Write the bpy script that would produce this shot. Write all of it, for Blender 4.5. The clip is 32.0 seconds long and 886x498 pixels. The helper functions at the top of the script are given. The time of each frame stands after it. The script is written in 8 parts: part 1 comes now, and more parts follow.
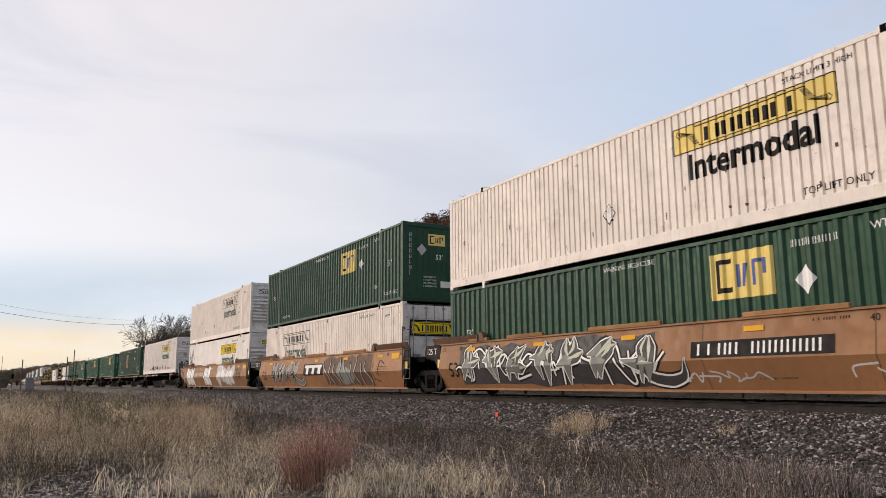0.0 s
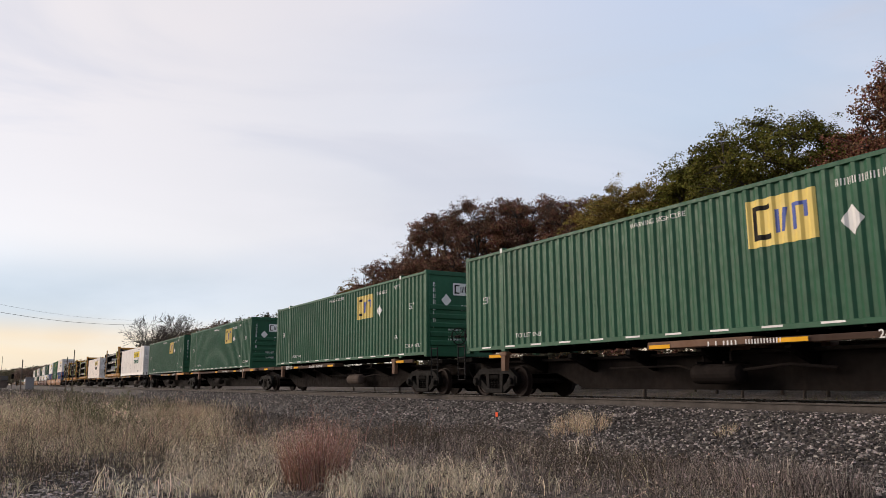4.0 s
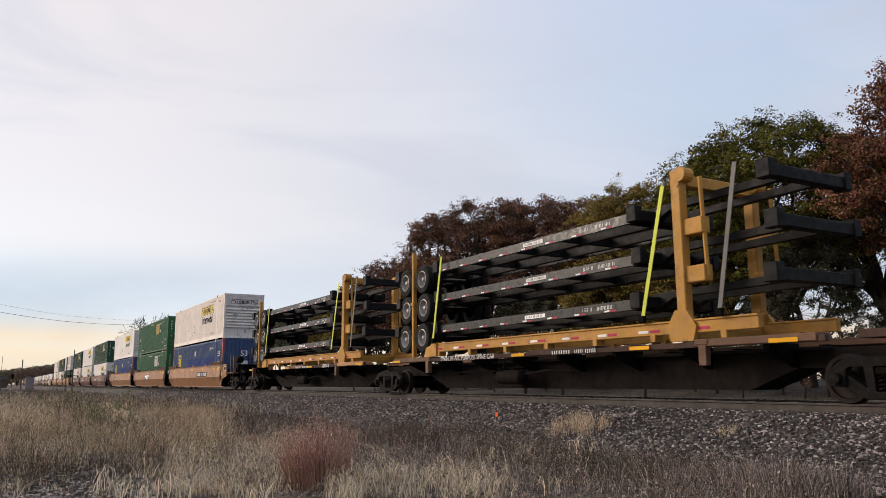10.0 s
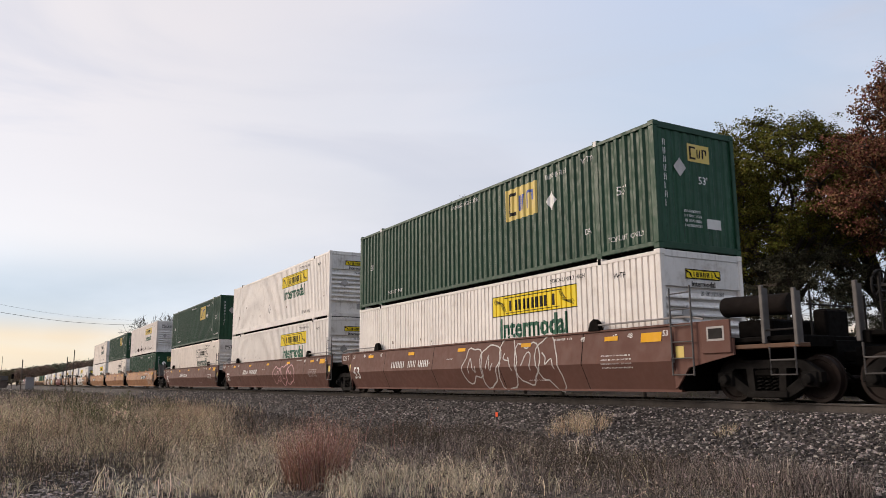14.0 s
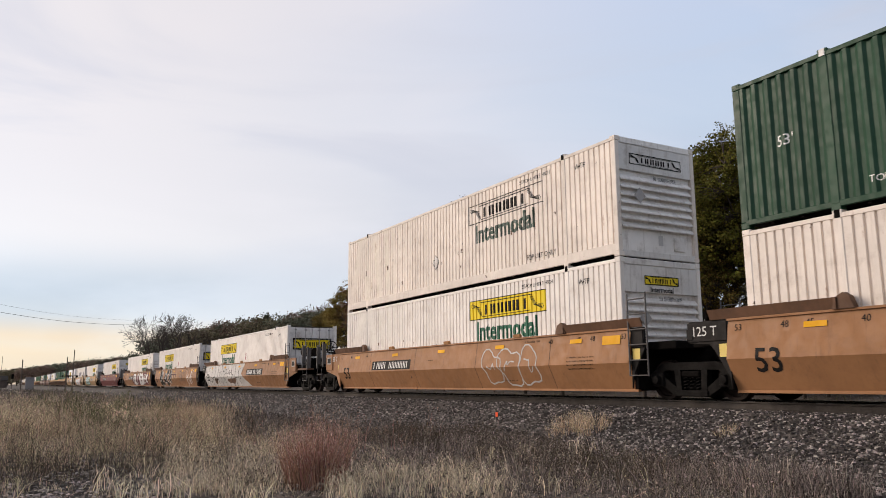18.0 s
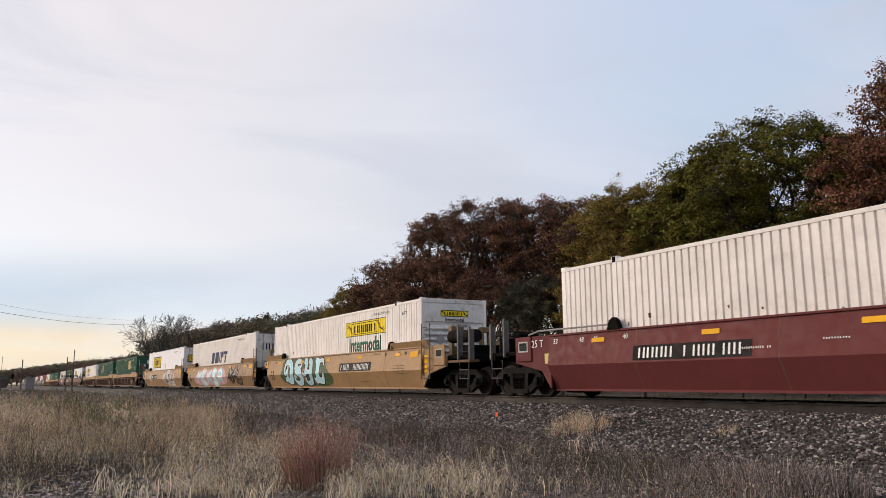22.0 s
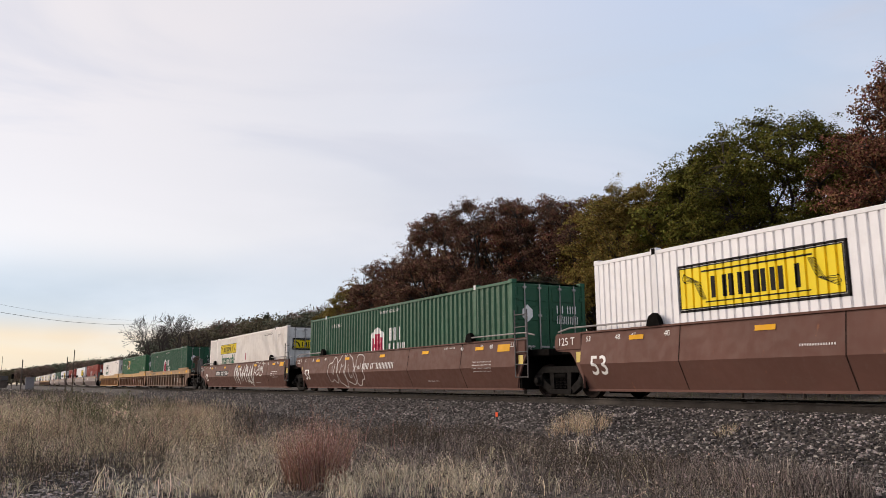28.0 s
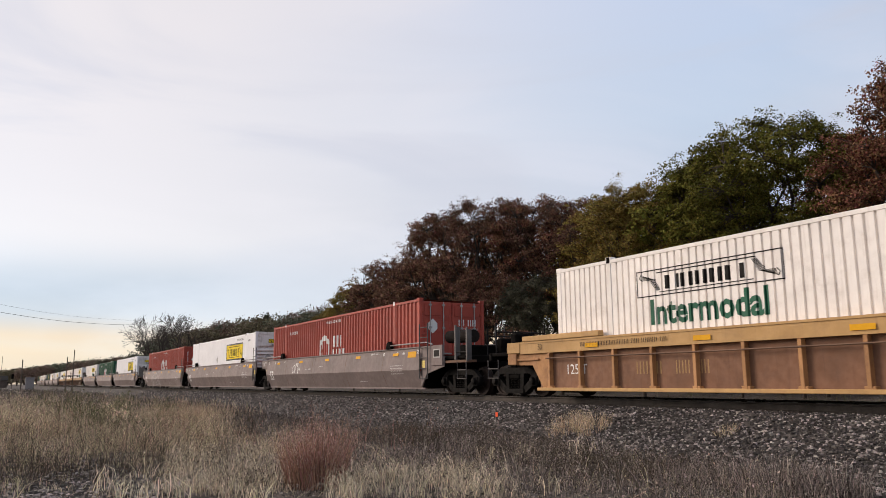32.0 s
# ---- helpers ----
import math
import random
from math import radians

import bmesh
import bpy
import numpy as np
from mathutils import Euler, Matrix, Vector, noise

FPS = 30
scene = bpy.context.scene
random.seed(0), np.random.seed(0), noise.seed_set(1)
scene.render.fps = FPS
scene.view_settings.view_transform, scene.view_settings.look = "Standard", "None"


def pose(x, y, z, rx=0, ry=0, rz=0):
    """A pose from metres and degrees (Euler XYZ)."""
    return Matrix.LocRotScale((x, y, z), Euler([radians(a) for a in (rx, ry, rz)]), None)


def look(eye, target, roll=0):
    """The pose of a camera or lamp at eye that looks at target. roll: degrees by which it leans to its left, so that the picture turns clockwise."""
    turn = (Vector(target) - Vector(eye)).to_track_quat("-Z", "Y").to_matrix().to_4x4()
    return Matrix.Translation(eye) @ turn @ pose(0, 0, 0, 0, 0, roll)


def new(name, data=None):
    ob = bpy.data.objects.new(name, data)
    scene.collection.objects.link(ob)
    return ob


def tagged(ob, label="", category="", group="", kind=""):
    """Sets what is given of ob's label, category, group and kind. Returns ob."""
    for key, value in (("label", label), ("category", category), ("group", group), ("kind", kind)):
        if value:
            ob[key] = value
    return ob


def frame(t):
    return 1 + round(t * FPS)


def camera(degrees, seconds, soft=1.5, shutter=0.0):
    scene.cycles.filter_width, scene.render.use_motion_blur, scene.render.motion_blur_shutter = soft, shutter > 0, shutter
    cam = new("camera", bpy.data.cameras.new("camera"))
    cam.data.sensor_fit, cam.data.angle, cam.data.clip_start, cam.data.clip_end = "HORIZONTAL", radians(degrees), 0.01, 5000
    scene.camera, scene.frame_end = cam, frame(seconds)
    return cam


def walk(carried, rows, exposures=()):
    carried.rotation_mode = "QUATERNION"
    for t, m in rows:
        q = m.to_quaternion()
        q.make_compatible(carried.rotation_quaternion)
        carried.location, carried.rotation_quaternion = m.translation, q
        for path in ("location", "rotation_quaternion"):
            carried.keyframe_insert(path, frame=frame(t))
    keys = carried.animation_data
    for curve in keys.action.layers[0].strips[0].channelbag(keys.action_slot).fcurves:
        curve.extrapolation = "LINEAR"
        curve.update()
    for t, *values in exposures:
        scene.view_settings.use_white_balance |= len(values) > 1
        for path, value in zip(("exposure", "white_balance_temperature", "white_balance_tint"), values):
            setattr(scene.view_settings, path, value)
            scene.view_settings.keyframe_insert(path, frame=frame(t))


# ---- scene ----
# world: the track runs along x, rail tops at z = 0, the train rolls towards +x
cam = camera(59.9, 32.0, soft=0.6, shutter=0.025)
EYE = (0.0, -13.44, 0.414)
CAM_POSE = (Matrix.Translation(EYE) @ Euler((radians(90 + 9.788), 0, radians(60.38))).to_matrix().to_4x4()
            @ pose(0, 0, 0, 0, 0, -0.36))
walk(cam, [(0, CAM_POSE), (32, CAM_POSE)])
SPEED = 25.15
scene.view_settings.exposure = 0.0

# ---- world and sun ----
SUN_AZ, SUN_EL = 222.0, 16.0     # degrees from +x, counterclockwise; height of the veiled sun


def link(nt, a, b):
    nt.links.new(a, b)


def make_world():
    w = bpy.data.worlds.new("dusk_sky")
    w.use_nodes = True
    scene.world = w
    nt = w.node_tree
    nt.nodes.clear()
    N = nt.nodes.new
    out = N("ShaderNodeOutputWorld")
    sky = N("ShaderNodeTexSky")
    sky.sky_type = 'NISHITA'
    sky.sun_disc = False
    sky.dust_density = 0.1
    sky.air_density = 0.8
    sky.sun_elevation = radians(SUN_EL)
    sky.sun_rotation = radians(90 - SUN_AZ)
    bg1 = N("ShaderNodeBackground")
    bg1.inputs["Strength"].default_value = 0.05
    link(nt, sky.outputs[0], bg1.inputs[0])
    tc = N("ShaderNodeTexCoord")
    sep = N("ShaderNodeSeparateXYZ")
    link(nt, tc.outputs["Generated"], sep.inputs[0])
    # height gradient of the thin cloud deck
    ramp = N("ShaderNodeValToRGB")
    els = ramp.color_ramp.elements
    els[0].position, els[0].color = 0.0, (0.42, 0.30, 0.28, 1)
    els[1].position, els[1].color = 1.0, (0.70, 0.68, 0.74, 1)
    for p, c in ((0.02, (0.50, 0.35, 0.31, 1)), (0.038, (0.64, 0.41, 0.27, 1)), (0.056, (0.66, 0.43, 0.275, 1)), (0.066, (0.55, 0.415, 0.35, 1)), (0.080, (0.44, 0.42, 0.475, 1)),
                 (0.13, (0.41, 0.43, 0.49, 1)), (0.20, (0.47, 0.49, 0.55, 1)), (0.32, (0.53, 0.60, 0.71, 1)), (0.5, (0.55, 0.62, 0.79, 1))):
        e = els.new(p)
        e.color = c
    link(nt, sep.outputs["Z"], ramp.inputs[0])
    # the glow of the veiled sun
    sd = Vector((math.cos(radians(SUN_AZ)) * math.cos(radians(SUN_EL)), math.sin(radians(SUN_AZ)) * math.cos(radians(SUN_EL)),
                 math.sin(radians(SUN_EL))))
    dot = N("ShaderNodeVectorMath")
    dot.operation = 'DOT_PRODUCT'
    link(nt, tc.outputs["Generated"], dot.inputs[0])
    dot.inputs[1].default_value = sd
    glow = N("ShaderNodeMapRange")
    glow.interpolation_type = 'SMOOTHSTEP'
    glow.inputs["From Min"].default_value = 0.80
    glow.inputs["To Max"].default_value = 0.95
    glow.inputs["From Max"].default_value = 1.0
    link(nt, dot.outputs["Value"], glow.inputs["Value"])
    # soft streaks
    mp = N("ShaderNodeMapping")
    mp.inputs["Scale"].default_value = (1.0, 1.0, 3.4)
    mp.inputs["Rotation"].default_value = (0.25, 0.2, 0.4)
    link(nt, tc.outputs["Generated"], mp.inputs[0])
    n1 = N("ShaderNodeTexNoise")
    n1.inputs["Scale"].default_value = 1.7
    n1.inputs["Detail"].default_value = 7
    n1.inputs["Roughness"].default_value = 0.52
    n1.inputs["Distortion"].default_value = 0.5
    link(nt, mp.outputs[0], n1.inputs["Vector"])
    cl = N("ShaderNodeMapRange")
    cl.interpolation_type = 'SMOOTHSTEP'
    cl.inputs["From Min"].default_value = 0.42
    cl.inputs["From Max"].default_value = 0.64
    link(nt, n1.outputs[0], cl.inputs["Value"])
    clg = N("ShaderNodeMath")
    clg.operation = 'MULTIPLY'
    link(nt, cl.outputs[0], clg.inputs[0])
    clg.inputs[1].default_value = 0.48
    mixc = N("ShaderNodeMix")
    mixc.data_type = 'RGBA'
    link(nt, clg.outputs[0], mixc.inputs["Factor"])
    link(nt, ramp.outputs[0], mixc.inputs["A"])
    mixc.inputs["B"].default_value = (0.76, 0.735, 0.79, 1)
    # wide haze on the sun's side
    hz = N("ShaderNodeMapRange")
    hz.interpolation_type = 'SMOOTHSTEP'
    hz.inputs["From Min"].default_value, hz.inputs["From Max"].default_value = 0.0, 0.80
    hz.inputs["To Max"].default_value = 0.88
    link(nt, dot.outputs["Value"], hz.inputs["Value"])
    mixh = N("ShaderNodeMix")
    mixh.data_type = 'RGBA'
    link(nt, mixc.outputs["Result"], mixh.inputs["A"])
    up = N("ShaderNodeMapRange")
    up.interpolation_type = 'SMOOTHSTEP'
    up.inputs["From Min"].default_value, up.inputs["From Max"].default_value = 0.095, 0.18
    link(nt, sep.outputs["Z"], up.inputs["Value"])
    amount = N("ShaderNodeMath")
    amount.operation = 'MULTIPLY'
    link(nt, up.outputs[0], amount.inputs[0])
    link(nt, hz.outputs[0], amount.inputs[1])
    link(nt, amount.outputs[0], mixh.inputs["Factor"])
    mixh.inputs["B"].default_value = (0.88, 0.77, 0.70, 1)
    # grey bellies of the cloud streaks
    n2 = N("ShaderNodeTexNoise")
    n2.inputs["Scale"].default_value = 1.25
    n2.inputs["Detail"].default_value = 6
    n2.inputs["Roughness"].default_value = 0.5
    n2.inputs["Distortion"].default_value = 0.8
    mp2 = N("ShaderNodeMapping")
    mp2.inputs["Scale"].default_value = (1.0, 1.3, 5.5)
    mp2.inputs["Rotation"].default_value = (0.1, 0.12, 1.9)
    mp2.inputs["Location"].default_value = (1.7, 0.4, 0.6)
    link(nt, tc.outputs["Generated"], mp2.inputs[0])
    link(nt, mp2.outputs[0], n2.inputs["Vector"])
    bl = N("ShaderNodeMapRange")
    bl.interpolation_type = 'SMOOTHSTEP'
    bl.inputs["From Min"].default_value, bl.inputs["From Max"].default_value = 0.46, 0.66
    bl.inputs["To Max"].default_value = 0.55
    link(nt, n2.outputs[0], bl.inputs["Value"])
    mixb = N("ShaderNodeMix")
    mixb.data_type = 'RGBA'
    link(nt, bl.outputs[0], mixb.inputs["Factor"])
    link(nt, mixh.outputs["Result"], mixb.inputs["A"])
    mixb.inputs["B"].default_value = (0.60, 0.575, 0.61, 1)
    mixg = N("ShaderNodeMix")
    mixg.data_type = 'RGBA'
    link(nt, glow.outputs[0], mixg.inputs["Factor"])
    link(nt, mixb.outputs["Result"], mixg.inputs["A"])
    mixg.inputs["B"].default_value = (1.0, 0.83, 0.77, 1)
    dim = N("ShaderNodeMapRange")
    dim.inputs["From Min"].default_value, dim.inputs["From Max"].default_value = -0.9, 0.05
    dim.inputs["To Min"].default_value, dim.inputs["To Max"].default_value = 0.62, 0.93
    link(nt, dot.outputs["Value"], dim.inputs["Value"])
    bg2 = N("ShaderNodeBackground")
    link(nt, dim.outputs[0], bg2.inputs["Strength"])
    link(nt, mixg.outputs["Result"], bg2.inputs[0])
    add = N("ShaderNodeAddShader")
    link(nt, bg1.outputs[0], add.inputs[0])
    link(nt, bg2.outputs[0], add.inputs[1])
    link(nt, add.outputs[0], out.inputs[0])


make_world()
sun = new("sun", bpy.data.lights.new("sun", 'SUN'))
sun.data.energy = 2.6
sun.data.angle = radians(25)
sun.data.color = (1.0, 0.83, 0.68)
_d = Vector((math.cos(radians(SUN_AZ)), math.sin(radians(SUN_AZ)), math.tan(radians(SUN_EL + 6))))
sun.matrix_world = look(_d * 60, (0, 0, 0))

# ---- materials ----


def cells(m, scale):
    """Breaks a stone surface up into small light and dark cells."""
    nt = m.node_tree
    b = nt.nodes["Principled BSDF"]
    src = b.inputs["Base Color"].links[0].from_socket
    tc = nt.nodes.new("ShaderNodeTexCoord")
    vo = nt.nodes.new("ShaderNodeTexVoronoi")
    vo.inputs["Scale"].default_value = scale
    nt.links.new(tc.outputs["Object"], vo.inputs["Vector"])
    bw = nt.nodes.new("ShaderNodeSeparateColor")
    nt.links.new(vo.outputs["Color"], bw.inputs[0])
    hs = nt.nodes.new("ShaderNodeHueSaturation")
    mr = nt.nodes.new("ShaderNodeMapRange")
    mr.inputs["To Min"].default_value, mr.inputs["To Max"].default_value = 0.35, 1.7
    nt.links.new(bw.outputs[0], mr.inputs["Value"])
    nt.links.new(mr.outputs[0], hs.inputs["Value"])
    nt.links.new(src, hs.inputs["Color"])
    nt.links.new(hs.outputs[0], b.inputs["Base Color"])


def mat(name, color, rough=0.6, metal=0.0, scale=6.0, vary=0.25, bump=0.0, dirt=None, dirt_amount=0.4, streak=0.0,
        rust=0.0, rust_scale=2.2, island=0.0, island_pow=1.0, obj_random=0.06, spec=0.22):
    """Painted, rusted, stained surface: grain at two scales, streaks that run down, patches of rust."""
    m = bpy.data.materials.new(name)
    m.use_nodes = True
    nt = m.node_tree
    b = nt.nodes["Principled BSDF"]
    N = nt.nodes.new
    tc = N("ShaderNodeTexCoord")
    oi = N("ShaderNodeObjectInfo")
    off = N("ShaderNodeVectorMath")
    off.operation = 'MULTIPLY_ADD'
    cmb = N("ShaderNodeCombineXYZ")
    for i in (0, 1, 2):
        link(nt, oi.outputs["Random"], cmb.inputs[i])
    link(nt, cmb.outputs[0], off.inputs[0])
    off.inputs[1].default_value = (37.0, 11.0, 5.0)
    link(nt, tc.outputs["Object"], off.inputs[2])

    def noise_node(sc, detail, vec=None, rough_=0.6):
        n = N("ShaderNodeTexNoise")
        n.inputs["Scale"].default_value = sc
        n.inputs["Detail"].default_value = detail
        n.inputs["Roughness"].default_value = rough_
        link(nt, vec or off.outputs[0], n.inputs["Vector"])
        return n.outputs[0]

    def rng(v, a, b_, lo=0.0, hi=1.0):
        r = N("ShaderNodeMapRange")
        r.interpolation_type = 'SMOOTHSTEP'
        r.inputs["From Min"].default_value, r.inputs["From Max"].default_value = a, b_
        r.inputs["To Min"].default_value, r.inputs["To Max"].default_value = lo, hi
        link(nt, v, r.inputs["Value"])
        return r.outputs[0]

    def mix(f, a, c, mode='MIX'):
        x = N("ShaderNodeMix")
        x.data_type = 'RGBA'
        x.blend_type = mode
        if isinstance(f, float):
            x.inputs["Factor"].default_value = f
        else:
            link(nt, f, x.inputs["Factor"])
        for sock, val in (("A", a), ("B", c)):
            if isinstance(val, tuple):
                x.inputs[sock].default_value = (*val[:3], 1)
            else:
                link(nt, val, x.inputs[sock])
        return x.outputs["Result"]

    dark = tuple(c * (1 - vary) for c in color)
    lite = tuple(min(1, c * (1 + vary * 0.6)) for c in color)
    big = noise_node(scale * 0.13, 4)
    fine = noise_node(scale, 6)
    col = mix(rng(big, 0.3, 0.7), dark, lite)
    col = mix(rng(fine, 0.35, 0.75, 0.0, 0.35), col, tuple(c * (1 - vary * 1.2) for c in color))
    if obj_random:
        hs = N("ShaderNodeHueSaturation")
        link(nt, rng(oi.outputs["Random"], 0, 1, 1 - obj_random * 1.5, 1 + obj_random * 1.5), hs.inputs["Value"])
        link(nt, col, hs.inputs["Color"])
        col = hs.outputs[0]
    if island:
        g = N("ShaderNodeNewGeometry")
        pw = N("ShaderNodeMath")
        pw.operation = 'POWER'
        pw.inputs[1].default_value = island_pow
        link(nt, g.outputs["Random Per Island"], pw.inputs[0])
        hs = N("ShaderNodeHueSaturation")
        link(nt, rng(pw.outputs[0], 0, 1, 1 - island, 1 + island * island_pow), hs.inputs["Value"])
        sub = N("ShaderNodeMath")
        sub.operation = 'FRACT'
        mul = N("ShaderNodeMath")
        mul.operation = 'MULTIPLY'
        mul.inputs[1].default_value = 7.31
        link(nt, g.outputs["Random Per Island"], mul.inputs[0])
        link(nt, mul.outputs[0], sub.inputs[0])
        link(nt, rng(sub.outputs[0], 0, 1, 0.5 - island * 0.05, 0.5 + island * 0.05), hs.inputs["Hue"])
        link(nt, col, hs.inputs["Color"])
        col = hs.outputs[0]
    if streak:
        mp = N("ShaderNodeMapping")
        mp.inputs["Scale"].default_value = (5.0, 5.0, 0.35)
        link(nt, off.outputs[0], mp.inputs[0])
        s = noise_node(2.2, 5, mp.outputs[0], 0.7)
        col = mix(rng(s, 0.52, 0.78, 0.0, streak), col, dirt or (0.09, 0.065, 0.05))
    if dirt:
        d = noise_node(scale * 0.35, 8, None, 0.72)
        col = mix(rng(d, 0.47, 0.75, 0.0, dirt_amount), col, dirt)
    if rust:
        r = noise_node(rust_scale, 9, None, 0.68)
        mp2 = N("ShaderNodeMapping")
        mp2.inputs["Scale"].default_value = (3.0, 3.0, 0.5)
        link(nt, off.outputs[0], mp2.inputs[0])
        r2 = noise_node(rust_scale, 6, mp2.outputs[0], 0.7)
        col = mix(rng(r2, 0.66 - rust * 0.1, 0.74 - rust * 0.1, 0, 0.55), col, (0.30, 0.13, 0.06))
        col = mix(rng(r, 0.70 - rust * 0.14, 0.73 - rust * 0.14), col, (0.075, 0.032, 0.02))
    link(nt, col, b.inputs["Base Color"])
    b.inputs["Metallic"].default_value = metal
    b.inputs["Specular IOR Level"].default_value = spec
    link(nt, rng(fine, 0.3, 0.7, max(0.05, rough - 0.12), min(1, rough + 0.12)), b.inputs["Roughness"])
    if bump:
        bp = N("ShaderNodeBump")
        bp.inputs["Strength"].default_value = bump
        bp.inputs["Distance"].default_value = 0.02
        link(nt, fine, bp.inputs["Height"])
        link(nt, bp.outputs[0], b.inputs["Normal"])
    return m


